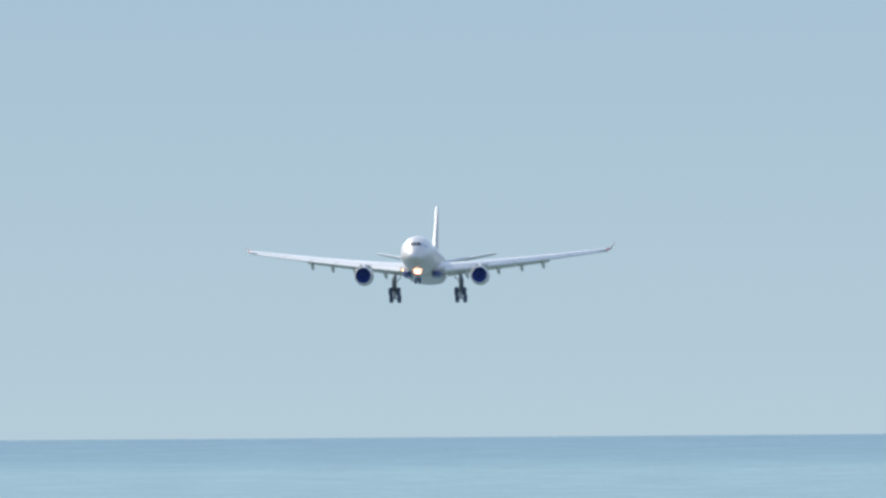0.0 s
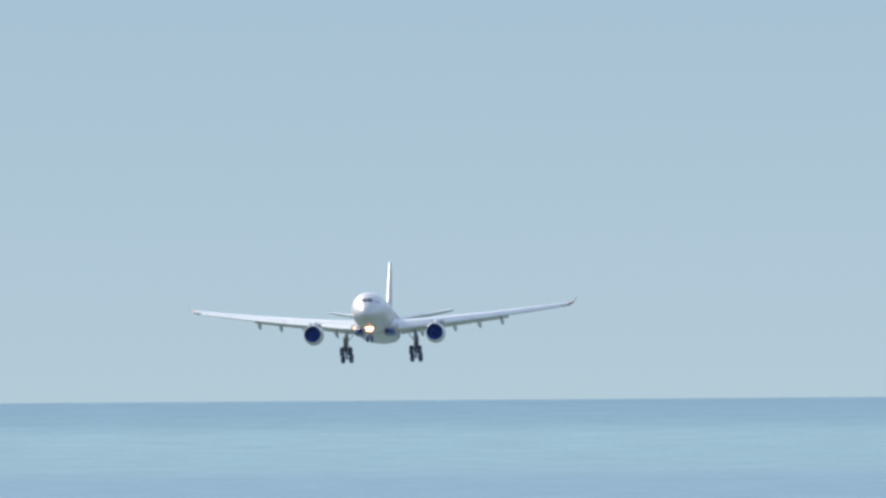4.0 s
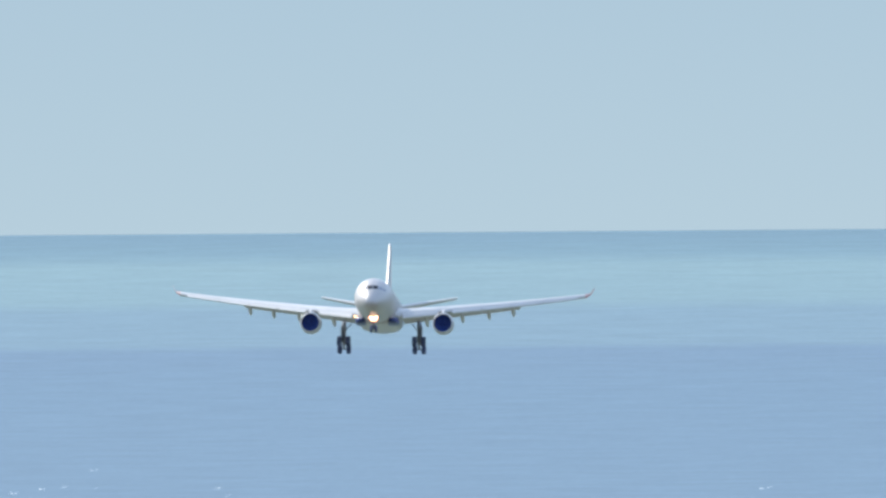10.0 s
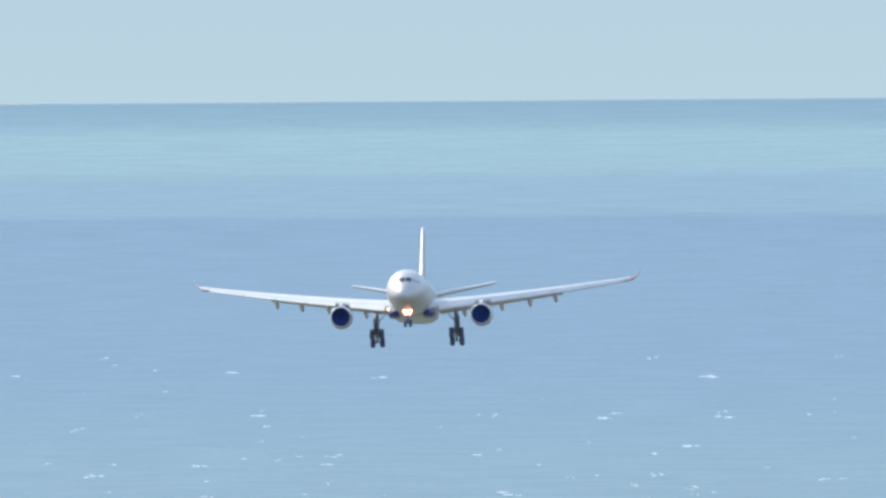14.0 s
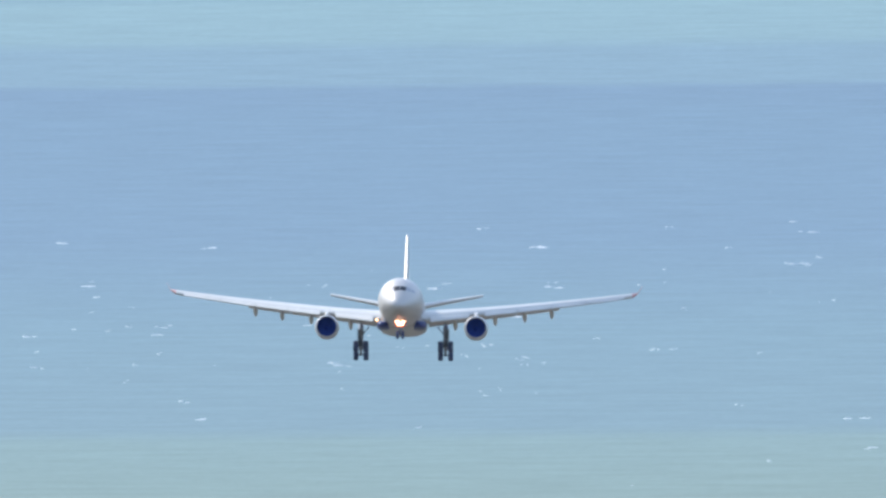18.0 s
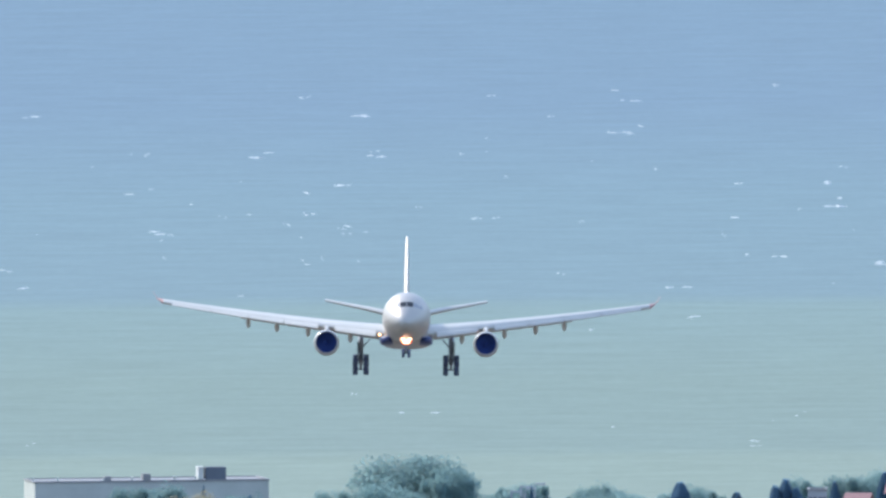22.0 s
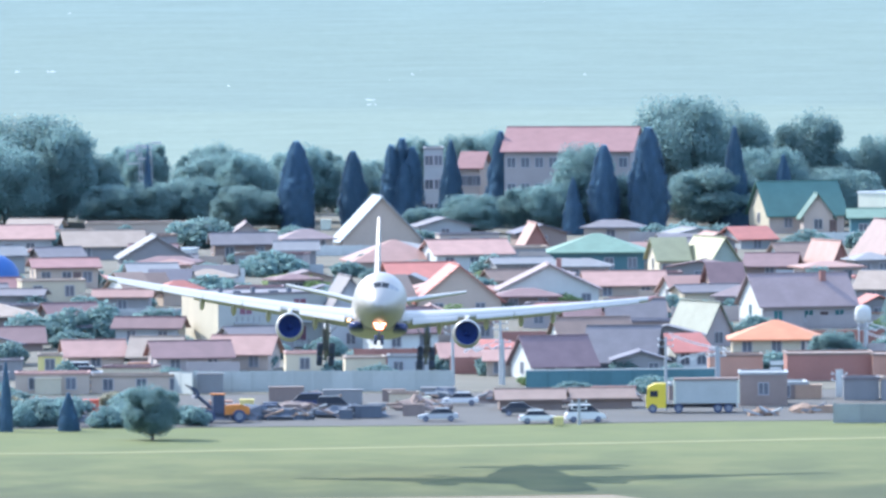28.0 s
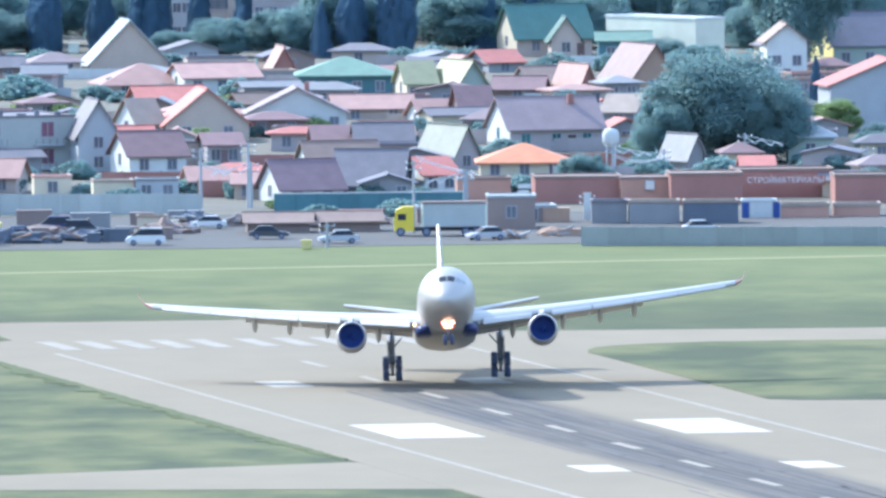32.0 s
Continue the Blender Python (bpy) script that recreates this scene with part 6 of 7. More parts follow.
crate(-9.6, 2567.0, 4.0, 1.8, 1.6, "brown", "weathered brown storage box in the roadside yard")
crate(49.7, 2564.1, 3.0, 1.8, 1.5, "tan", "weathered brown storage box in the roadside yard")
crate(50.6, 2529.2, 3.0, 1.8, 0.7, "tan", "weathered brown storage box in the roadside yard")
crate(0.7, 2530.5, 2.0, 1.8, 1.3, "slate", "weathered blue-grey storage box in the roadside yard")
dome_tent(-47.6, 2868.0, 3.2)
water_tank(59.0, 2703.7, 2.6, 1.0)
mast(-31.6, 3120.0, 10.1)
mast(-30.4, 3130.0, 10.4)
sign = empty("shop_sign", "pale lettered sign board on the brick-red market hall", "sign", pose(77.4, 2617.7, 2.18))
part("board", boxed(-4.59, 4.59, -0.05, 0.05, -0.55, 0.55), wall_mat("brick"), sign)
write("СТРОЙМАТЕРИАЛЫ", sign, pose(0, -0.1, 0, 90, 0, 0), 0.90, mat("sign_white", (0.75, 0.75, 0.76), 0.6, vary=0.05))
board = empty("wall_board", "plain pale board on the market wall", "sign", pose(69.2, 2610.1, 0.98))
part("board", boxed(-1.7, 1.7, -0.05, 0.05, -0.4, 0.4), wall_mat("grey"), board)
for bx, bz, bw, bh in ((46.9, 2.2, 0.75, 0.22), (46.8, 1.5, 0.65, 0.22), (61.4, 2.2, 0.5, 0.5)):
    plate = empty("wall_board", "small plain pale board on the market wall", "sign", pose(bx, 2607.6 if bx < 55 else 2607.9, bz))
    part("board", boxed(-bw, bw, -0.05, 0.05, -bh, bh), wall_mat("white"), plate)
    part("border", boxed(-bw - 0.06, bw + 0.06, -0.02, 0.06, -bh - 0.06, bh + 0.06), wall_mat("grey"), plate)
for bx in (71.3, 74.8):
    leaf = empty("gate_leaf", "dark blue sheet-metal gate leaf beside the gate house", "gate", pose(bx, 2567.0, 0.05), group="gate leaves")
    part("sheet", boxed(-0.42, 0.42, -0.05, 0.05, 0.1, 1.9), wall_mat("navy"), leaf)
    for o in (-0.45, 0.45):
        part("post", boxed(o - 0.06, o + 0.06, -0.06, 0.06, 0, 2.05), wall_mat("grey"), leaf)
car_a = car(566, 2592, 184, "white", True)
car_b = car(594, 2592, 184, "silver")
car_c = car(616, 2592, 184, "silver")
car_d = car(-303, 2509, 0, "white")
car_e = car(-508, 2511, 0, "white", True)
car_f = car(511, 2592, 184, "silver")
hotel_boxes = empty("roof_plant", "dark plant boxes on the flat hotel roof", "roof plant", pose(-76.3, 3206.0, 8.85, 0, 0, 8))
part("box", boxed(-1.5, 1.4, -1.5, 1.5, 0, 1.75), wall_mat("dark"), hotel_boxes)
part("box", boxed(-10.5, -9.4, -1.5, 0.5, 0, 0.9), wall_mat("slate"), hotel_boxes)
part("box", boxed(-16, -15.0, -1.5, 0.5, 0, 0.6), wall_mat("slate"), hotel_boxes)
for x in (-102, -98.5, -92, -88, -82, -79):
    post = empty("roof_post", "short white post on the edge of the flat hotel roof", "post", pose(x, 3203.2 + (x + 86.2) * 0.14, 8.8), group="roof posts")
    part("post", boxed(-0.12, 0.12, -0.12, 0.12, 0, 0.45), wall_mat("white"), post)
    part("cap", boxed(-0.2, 0.2, -0.2, 0.2, 0.45, 0.53), wall_mat("white"), post)
stair = empty("stair_head", "white stair head beside the plant boxes on the hotel roof", "stair", pose(-78.5, 3205.5, 8.85, 0, 0, 8))
part("wall", boxed(-0.35, 0.35, -1.4, 1.4, 0, 1.7), wall_mat("white"), stair)
part("lid", boxed(-0.42, 0.42, -1.5, 1.5, 1.7, 1.8), wall_mat("white"), stair)
loader(-16.5, 2517.1, 8)
cable((34.67, 2622.0, 5.21), (40.30, 2622.0, 3.46), 0.25, 0.055, "pale")
cable((34.67, 2622.8, 4.93), (40.30, 2622.8, 3.30), 0.25, 0.055, "pale")
cable((40.30, 2622.0, 3.46), (44.22, 2622.0, 2.52), 0.25, 0.055, "pale")
cable((40.30, 2622.8, 3.18), (44.22, 2622.8, 2.35), 0.25, 0.055, "pale")
cable((9.27, 2632.0, 4.32), (15.25, 2632.0, 2.83), 0.4, 0.055, "pale")
cable((9.27, 2632.8, 4.04), (15.25, 2632.8, 2.66), 0.4, 0.055, "pale")
cable((58.45, 2660.0, 3.55), (64.50, 2660.0, 3.37), 0.7, 0.055, "pale")
cable((58.45, 2660.8, 3.27), (64.50, 2660.8, 3.20), 0.7, 0.055, "pale")
heap(-2.5, 2527.0, 9.0, 1.7, "dark", 294)
heap(-9.5, 2522.7, 7.0, 1.5, "dark", 295)
heap(5.7, 2543.5, 8.0, 1.8, "brown", 296)
heap(14.1, 2560.2, 7.0, 1.6, "brown", 297)
heap(22.4, 2554.6, 8.0, 1.7, "brown", 298)
heap(9.0, 2561.1, 6.0, 2.0, "dark", 299)
heap(28.2, 2560.7, 6.0, 1.6, "brown", 300)
heap(-34.5, 2522.5, 7.0, 1.8, "dark", 301)
heap(-14.3, 2523.2, 8.0, 2.0, "dark", 302)
heap(-8.6, 2535.9, 8.0, 1.6, "brown", 303)
heap(-30.3, 2603.0, 8.0, 1.5, "dark", 304)
heap(-21.9, 2601.5, 6.0, 1.6, "brown", 305)
heap(49.0, 2529.4, 5.0, 1.2, "tan", 306)
heap(-5.7, 2559.4, 6.0, 1.9, "brown", 307)
heap(43.9, 2523.4, 4.0, 1.2, "tan", 308)
# white boxes added to stand for bright glints among the yards
crate(-13.1, 3049.0, 1.3, 1.1, 1.1, "ivory", "small white box standing for a bright glint in a yard", name="glint_box", what="tank")
crate(26.6, 2948.9, 1.3, 1.1, 1.1, "ivory", "small white box standing for a bright glint in a yard", name="glint_box", what="tank")
crate(28.1, 2944.9, 1.3, 1.1, 1.1, "ivory", "small white box standing for a bright glint in a yard", name="glint_box", what="tank")
crate(18.5, 2641.9, 1.3, 1.1, 1.1, "ivory", "small white box standing for a bright glint in a yard", name="glint_box", what="tank")
crate(-12.7, 3042.8, 1.3, 1.1, 1.1, "ivory", "small white box standing for a bright glint in a yard", name="glint_box", what="tank")
crate(-5.9, 3085.6, 1.3, 1.1, 1.1, "ivory", "small white box standing for a bright glint in a yard", name="glint_box", what="tank")
crate(-6.0, 3081.6, 1.3, 1.1, 1.1, "ivory", "small white box standing for a bright glint in a yard", name="glint_box", what="tank")
crate(46.1, 2963.8, 1.3, 1.1, 1.1, "ivory", "small white box standing for a bright glint in a yard", name="glint_box", what="tank")
crate(-35.3, 2636.0, 1.3, 1.1, 1.1, "ivory", "small white box standing for a bright glint in a yard", name="glint_box", what="tank")
crate(-33.0, 2635.6, 1.3, 1.1, 1.1, "ivory", "small white box standing for a bright glint in a yard", name="glint_box", what="tank")
crate(-31.4, 2756.2, 1.3, 1.1, 1.1, "ivory", "small white box standing for a bright glint in a yard", name="glint_box", what="tank")
crate(-40.0, 2757.7, 1.3, 1.1, 1.1, "ivory", "small white box standing for a bright glint in a yard", name="glint_box", what="tank")
crate(6.1, 2550.3, 1.3, 1.1, 1.1, "ivory", "small white box standing for a bright glint in a yard", name="glint_box", what="tank")
crate(23.0, 2624.8, 1.3, 1.1, 1.1, "ivory", "small white box standing for a bright glint in a yard", name="glint_box", what="tank")
crate(64.4, 2886.9, 1.3, 1.1, 1.1, "ivory", "small white box standing for a bright glint in a yard", name="glint_box", what="tank")
crate(43.0, 3242.4, 1.3, 1.1, 1.1, "ivory", "small white box standing for a bright glint in a yard", name="glint_box", what="tank")
crate(49.9, 2659.0, 1.3, 1.1, 1.1, "ivory", "small white box standing for a bright glint in a yard", name="glint_box", what="tank")
house("W", -9.6, 2953.6, 1, 5.1, 3.8, 2.4, 0.9, "grey", "slate", 1, what="garden shed", name="shed")
house("W", 84.2, 2622.2, -3, 4.8, 4.2, 2.1, 0.9, "bluegrey", "cream", 1, what="garden shed", name="shed")
house("W", -28.5, 2839.6, 20, 4.9, 3.7, 2.6, 1.2, "brown", "slate", 1, what="garden shed", name="shed")
house("H", 76.4, 2929.5, 3, 4.4, 4.4, 2.5, 0.9, "salmon", "beige", 0, what="garden shed", name="shed")
house("H", 22.5, 2761.1, 0, 7.7, 4.6, 2.3, 0.7, "red", "lilac", 2, what="garden shed", name="shed")
house("H", 58.4, 2882.0, 18, 7.4, 5.3, 2.5, 0.6, "salmon", "pink", 2, what="garden shed", name="shed")
house("G", 44.9, 2963.7, 17, 4.7, 5.3, 2.6, 1.1, "salmon", "slate", 0, what="garden shed", name="shed")
house("W", -58.7, 2935.1, -7, 4.0, 5.2, 2.7, 0.7, "dark", "slate", 1, what="garden shed", name="shed")
house("W", -26.4, 2712.9, -13, 7.8, 3.6, 2.6, 1.0, "maroon", "grey", 2, what="garden shed", name="shed")
house("H", 32.6, 3025.8, -8, 7.3, 4.4, 2.3, 0.9, "bluegrey", "pink", 1, what="garden shed", name="shed")
house("W", -30.6, 2805.1, -5, 6.7, 3.5, 2.5, 0.7, "pink", "slate", 1, what="garden shed", name="shed")
house("H", 64.2, 2901.9, 17, 4.7, 4.6, 2.6, 0.8, "grey", "slate", 2, what="garden shed", name="shed")
house("W", -16.7, 2973.5, 6, 8.0, 5.3, 2.5, 1.2, "bluegrey", "brown", 2, what="garden shed", name="shed")
house("F", 23.4, 2779.4, -9, 8.4, 4.0, 2.1, 0.2, "lilac", "pink", 1, what="garden shed", name="shed")
house("G", 61.6, 2764.6, 19, 4.2, 3.5, 2.5, 1.0, "red", "slate", 1, what="garden shed", name="shed")
house("W", -34.0, 2726.5, -9, 8.4, 5.3, 2.2, 0.8, "dark", "cream", 0, what="garden shed", name="shed")
house("H", 53.7, 2630.3, 13, 4.7, 3.5, 2.0, 1.1, "bluegrey", "beige", 0, what="garden shed", name="shed")
house("G", 42.6, 3006.0, 20, 5.2, 5.3, 2.1, 0.6, "grey", "grey", 2, what="garden shed", name="shed")
house("W", -49.5, 2830.0, 6, 7.3, 4.4, 2.1, 0.9, "bluegrey", "brown", 2, what="garden shed", name="shed")
house("F", -44.8, 2782.8, 7, 7.5, 5.4, 2.3, 0.2, "dark", "brown", 1, what="garden shed", name="shed")
house("W", -28.2, 2947.5, -5, 5.6, 5.2, 2.4, 0.9, "maroon", "brown", 1, what="garden shed", name="shed")
house("H", 89.1, 3024.9, 11, 6.6, 5.3, 2.6, 1.0, "bluegrey", "cream", 1, what="garden shed", name="shed")
house("H", 83.7, 2813.3, 2, 8.0, 3.5, 2.4, 1.2, "maroon", "cream", 2, what="garden shed", name="shed")
house("G", 9.2, 2829.8, 7, 6.6, 5.3, 2.3, 0.8, "salmon", "cream", 0, what="garden shed", name="shed")
house("W", -36.8, 2760.6, 17, 6.0, 4.7, 2.2, 1.2, "maroon", "slate", 1, what="garden shed", name="shed")
house("W", -40.7, 2942.3, 18, 5.5, 4.8, 2.2, 1.0, "bluegrey", "beige", 0, what="garden shed", name="shed")
house("H", 92.5, 3013.7, -13, 4.5, 3.6, 2.3, 0.9, "pink", "beige", 2, what="garden shed", name="shed")
house("G", 77.5, 2841.2, -4, 6.3, 3.9, 2.4, 0.7, "brown", "slate", 1, what="garden shed", name="shed")
house("W", -56.0, 3017.7, 9, 6.5, 4.8, 2.5, 0.9, "bluegrey", "lilac", 1, what="garden shed", name="shed")
house("H", 14.2, 2659.2, -8, 7.3, 4.2, 2.1, 0.9, "red", "slate", 1, what="garden shed", name="shed")
house("F", 20.4, 2956.7, 9, 5.4, 5.0, 2.2, 0.2, "tan", "slate", 0, what="garden shed", name="shed")
house("H", 35.7, 2942.6, 13, 7.8, 4.0, 2.3, 1.1, "salmon", "lilac", 1, what="garden shed", name="shed")
house("F", 83.4, 2752.3, -3, 8.4, 5.4, 2.3, 0.2, "bluegrey", "slate", 2, what="garden shed", name="shed")
house("W", -53.0, 2675.2, 17, 4.2, 4.0, 2.3, 0.7, "pink", "brown", 1, what="garden shed", name="shed")
house("G", 81.1, 2791.8, -6, 6.5, 5.4, 2.3, 1.1, "bluegrey", "slate", 0, what="garden shed", name="shed")
house("F", 90.8, 2937.7, 19, 8.1, 4.0, 2.1, 0.2, "salmon", "brown", 1, what="garden shed", name="shed")
house("H", -56.7, 2684.7, -12, 7.0, 5.1, 2.0, 1.0, "dark", "grey", 2, what="garden shed", name="shed")
house("W", -27.9, 2886.3, 7, 5.8, 5.3, 2.2, 1.0, "grey", "beige", 1, what="garden shed", name="shed")
house("W", 47.4, 2843.7, -6, 4.5, 4.1, 2.1, 0.8, "salmon", "slate", 1, what="garden shed", name="shed")
house("H", -25.9, 2925.7, -13, 7.2, 3.9, 2.0, 0.7, "maroon", "cream", 2, what="garden shed", name="shed")
house("G", 24.6, 2657.5, -4, 6.4, 5.4, 2.3, 0.7, "tan", "grey", 0, what="garden shed", name="shed")
house("F", -49.6, 2839.1, -5, 5.9, 5.3, 2.2, 0.2, "lilac", "pink", 2, what="garden shed", name="shed")
house("H", 4.2, 2964.1, -12, 6.1, 5.5, 2.1, 0.8, "grey", "brown", 0, what="garden shed", name="shed")
house("F", -15.7, 2987.6, -2, 4.1, 5.4, 2.4, 0.2, "tan", "beige", 0, what="garden shed", name="shed")
house("W", 0.2, 2757.5, 5, 7.5, 4.0, 2.4, 0.9, "red", "cream", 1, what="garden shed", name="shed")
house("H", -59.4, 2859.7, 11, 7.9, 4.2, 2.5, 0.6, "pink", "cream", 0, what="garden shed", name="shed")
house("F", 87.3, 2979.6, 11, 5.1, 5.0, 2.5, 0.2, "bluegrey", "brown", 0, what="garden shed", name="shed")
house("H", 47.0, 2790.9, -14, 7.9, 4.7, 2.6, 1.2, "lilac", "lilac", 0, what="garden shed", name="shed")
house("F", -14.7, 2943.7, -3, 5.5, 4.2, 2.1, 0.2, "brown", "slate", 1, what="garden shed", name="shed")
house("H", 79.0, 2761.9, 10, 4.3, 5.1, 2.1, 1.1, "maroon", "cream", 0, what="garden shed", name="shed")
house("H", 70.2, 2966.8, -4, 6.3, 3.8, 2.7, 0.7, "maroon", "lilac", 1, what="garden shed", name="shed")
house("H", 13.9, 2820.4, 5, 8.1, 3.8, 2.2, 0.6, "salmon", "slate", 1, what="garden shed", name="shed")
house("W", 91.6, 2815.2, 19, 5.6, 4.7, 2.1, 0.7, "lilac", "slate", 1, what="garden shed", name="shed")
house("H", -20.5, 2864.6, -7, 5.9, 4.8, 2.5, 0.9, "tan", "pink", 2, what="garden shed", name="shed")
house("F", -45.8, 3026.3, -13, 7.8, 4.1, 2.3, 0.2, "salmon", "slate", 2, what="garden shed", name="shed")
house("H", 91.5, 2712.1, 6, 5.3, 3.7, 2.6, 1.0, "bluegrey", "cream", 1, what="garden shed", name="shed")
house("G", 84.8, 2683.8, -9, 6.5, 5.4, 2.6, 0.7, "dark", "lilac", 1, what="garden shed", name="shed")
house("G", -2.5, 2774.7, -12, 4.8, 5.4, 2.3, 1.1, "red", "lilac", 1, what="garden shed", name="shed")
house("H", 74.0, 2685.8, 5, 4.2, 5.4, 2.7, 1.1, "maroon", "cream", 0, what="garden shed", name="shed")
house("W", 42.0, 2815.9, 18, 7.6, 5.0, 2.1, 0.7, "bluegrey", "cream", 0, what="garden shed", name="shed")
house("F", 13.0, 3001.2, 9, 8.0, 3.8, 2.3, 0.2, "bluegrey", "pink", 2, what="garden shed", name="shed")
house("G", 9.7, 3035.8, 13, 7.0, 4.3, 2.2, 1.0, "bluegrey", "grey", 1, what="garden shed", name="shed")
house("H", -9.7, 2857.2, 19, 5.3, 4.1, 2.4, 0.6, "maroon", "slate", 1, what="garden shed", name="shed")
house("H", -24.0, 2834.8, 16, 5.1, 3.8, 2.1, 1.1, "red", "beige", 0, what="garden shed", name="shed")
house("H", 93.2, 2959.6, 7, 5.0, 3.8, 2.3, 1.0, "maroon", "cream", 1, what="garden shed", name="shed")
house("G", 10.5, 2804.6, 16, 5.8, 5.4, 2.5, 1.1, "tan", "slate", 1, what="garden shed", name="shed")
house("H", -54.6, 2969.0, 18, 7.6, 4.4, 2.0, 0.7, "brown", "beige", 0, what="garden shed", name="shed")
house("G", 5.4, 2844.1, -7, 4.8, 4.2, 2.2, 1.1, "grey", "brown", 2, what="garden shed", name="shed")
house("F", -40.9, 3016.9, 13, 8.2, 4.7, 2.5, 0.2, "tan", "slate", 0, what="garden shed", name="shed")
house("F", 5.3, 2723.3, 18, 7.9, 4.9, 2.7, 0.2, "bluegrey", "pink", 1, what="garden shed", name="shed")
house("H", 91.0, 2663.3, 14, 8.2, 4.4, 2.1, 1.1, "lilac", "pink", 1, what="garden shed", name="shed")
house("W", -25.2, 2862.0, -6, 4.6, 3.8, 2.3, 1.1, "dark", "beige", 2, what="garden shed", name="shed")
house("H", 98.9, 3036.3, 6, 5.0, 3.7, 2.2, 1.0, "maroon", "pink", 1, what="garden shed", name="shed")
house("W", -50.1, 2634.1, -10, 6.6, 4.9, 2.6, 1.0, "brown", "grey", 1, what="garden shed", name="shed")
house("G", 7.3, 2747.5, 1, 5.2, 5.2, 2.3, 1.1, "pink", "grey", 1, what="garden shed", name="shed")
house("W", -59.5, 2909.6, 2, 4.8, 3.8, 2.3, 1.0, "bluegrey", "slate", 1, what="garden shed", name="shed")
house("F", -27.7, 2614.2, -12, 5.7, 4.9, 2.0, 0.2, "maroon", "cream", 0, what="garden shed", name="shed")
house("H", -19.3, 2739.4, -7, 5.7, 3.7, 2.4, 1.1, "red", "slate", 1, what="garden shed", name="shed")
house("G", 42.4, 2883.2, -9, 8.0, 5.4, 2.5, 0.7, "maroon", "slate", 1, what="garden shed", name="shed")
house("G", -1.9, 2727.4, -12, 4.2, 5.3, 2.1, 0.6, "dark", "beige", 1, what="garden shed", name="shed")
house("H", -8.5, 3001.6, 11, 6.4, 5.0, 2.0, 1.2, "lilac", "pink", 2, what="garden shed", name="shed")
house("F", 35.4, 2724.1, 3, 8.3, 5.1, 2.3, 0.2, "dark", "brown", 1, what="garden shed", name="shed")
house("W", 39.6, 2964.0, 9, 5.6, 5.1, 2.0, 0.9, "bluegrey", "cream", 0, what="garden shed", name="shed")
house("F", -61.8, 2957.1, 2, 7.2, 5.2, 2.2, 0.2, "grey", "brown", 1, what="garden shed", name="shed")
house("W", -44.8, 3037.2, -13, 6.5, 4.2, 2.6, 0.8, "tan", "grey", 2, what="garden shed", name="shed")
house("F", -40.2, 2850.5, 7, 8.1, 5.3, 2.6, 0.2, "tan", "cream", 2, what="garden shed", name="shed")
house("G", -57.1, 2663.2, 9, 4.7, 5.3, 2.5, 0.8, "salmon", "pink", 2, what="garden shed", name="shed")
house("W", -48.8, 2942.7, 17, 6.5, 5.2, 2.4, 1.0, "grey", "grey", 0, what="garden shed", name="shed")
house("H", 21.7, 2871.9, -5, 7.6, 4.9, 2.2, 0.7, "lilac", "slate", 1, what="garden shed", name="shed")
house("W", 87.0, 2787.4, -1, 4.3, 3.9, 2.2, 1.0, "lilac", "lilac", 1, what="garden shed", name="shed")
house("F", -13.8, 2824.8, -2, 5.9, 4.8, 2.6, 0.2, "maroon", "cream", 1, what="garden shed", name="shed")
house("F", -55.9, 2842.5, -4, 5.4, 3.5, 2.1, 0.2, "bluegrey", "slate", 1, what="garden shed", name="shed")
house("W", -19.6, 2876.0, -4, 4.9, 3.7, 2.2, 1.1, "bluegrey", "lilac", 1, what="garden shed", name="shed")
house("G", 22.5, 3004.3, 12, 6.6, 5.0, 2.4, 1.0, "dark", "brown", 1, what="garden shed", name="shed")
house("F", 54.2, 2774.1, 3, 8.4, 4.4, 2.5, 0.2, "dark", "beige", 0, what="garden shed", name="shed")
house("W", 33.3, 2746.8, 11, 4.5, 4.2, 2.6, 1.0, "brown", "slate", 0, what="garden shed", name="shed")
house("F", -43.3, 2629.6, 0, 5.6, 4.9, 2.2, 0.2, "bluegrey", "slate", 1, what="garden shed", name="shed")
house("H", -25.4, 2900.3, -8, 4.3, 3.9, 2.7, 0.6, "pink", "beige", 1, what="garden shed", name="shed")
house("F", -11.3, 2933.1, -11, 6.4, 4.3, 2.5, 0.2, "maroon", "lilac", 0, what="garden shed", name="shed")
house("W", -13.4, 2690.8, 19, 7.8, 3.8, 2.6, 0.7, "bluegrey", "slate", 1, what="garden shed", name="shed")
house("G", -8.1, 2867.4, 9, 6.3, 4.1, 2.1, 0.8, "lilac", "beige", 1, what="garden shed", name="shed")
house("W", -55.5, 2720.3, 10, 4.3, 4.9, 2.7, 0.8, "bluegrey", "slate", 0, what="garden shed", name="shed")
house("W", -43.6, 2810.8, -8, 6.0, 5.5, 2.5, 0.6, "bluegrey", "slate", 0, what="garden shed", name="shed")
house("W", 40.7, 2977.0, 10, 4.8, 4.7, 2.3, 0.7, "bluegrey", "grey", 2, what="garden shed", name="shed")
house("G", 93.4, 2902.0, 8, 7.2, 3.8, 2.2, 0.9, "red", "brown", 0, what="garden shed", name="shed")
house("H", 26.4, 2891.9, -7, 8.2, 4.1, 2.4, 0.9, "grey", "lilac", 1, what="garden shed", name="shed")
house("W", 19.4, 2904.5, 13, 7.3, 4.0, 2.3, 0.6, "grey", "slate", 1, what="garden shed", name="shed")
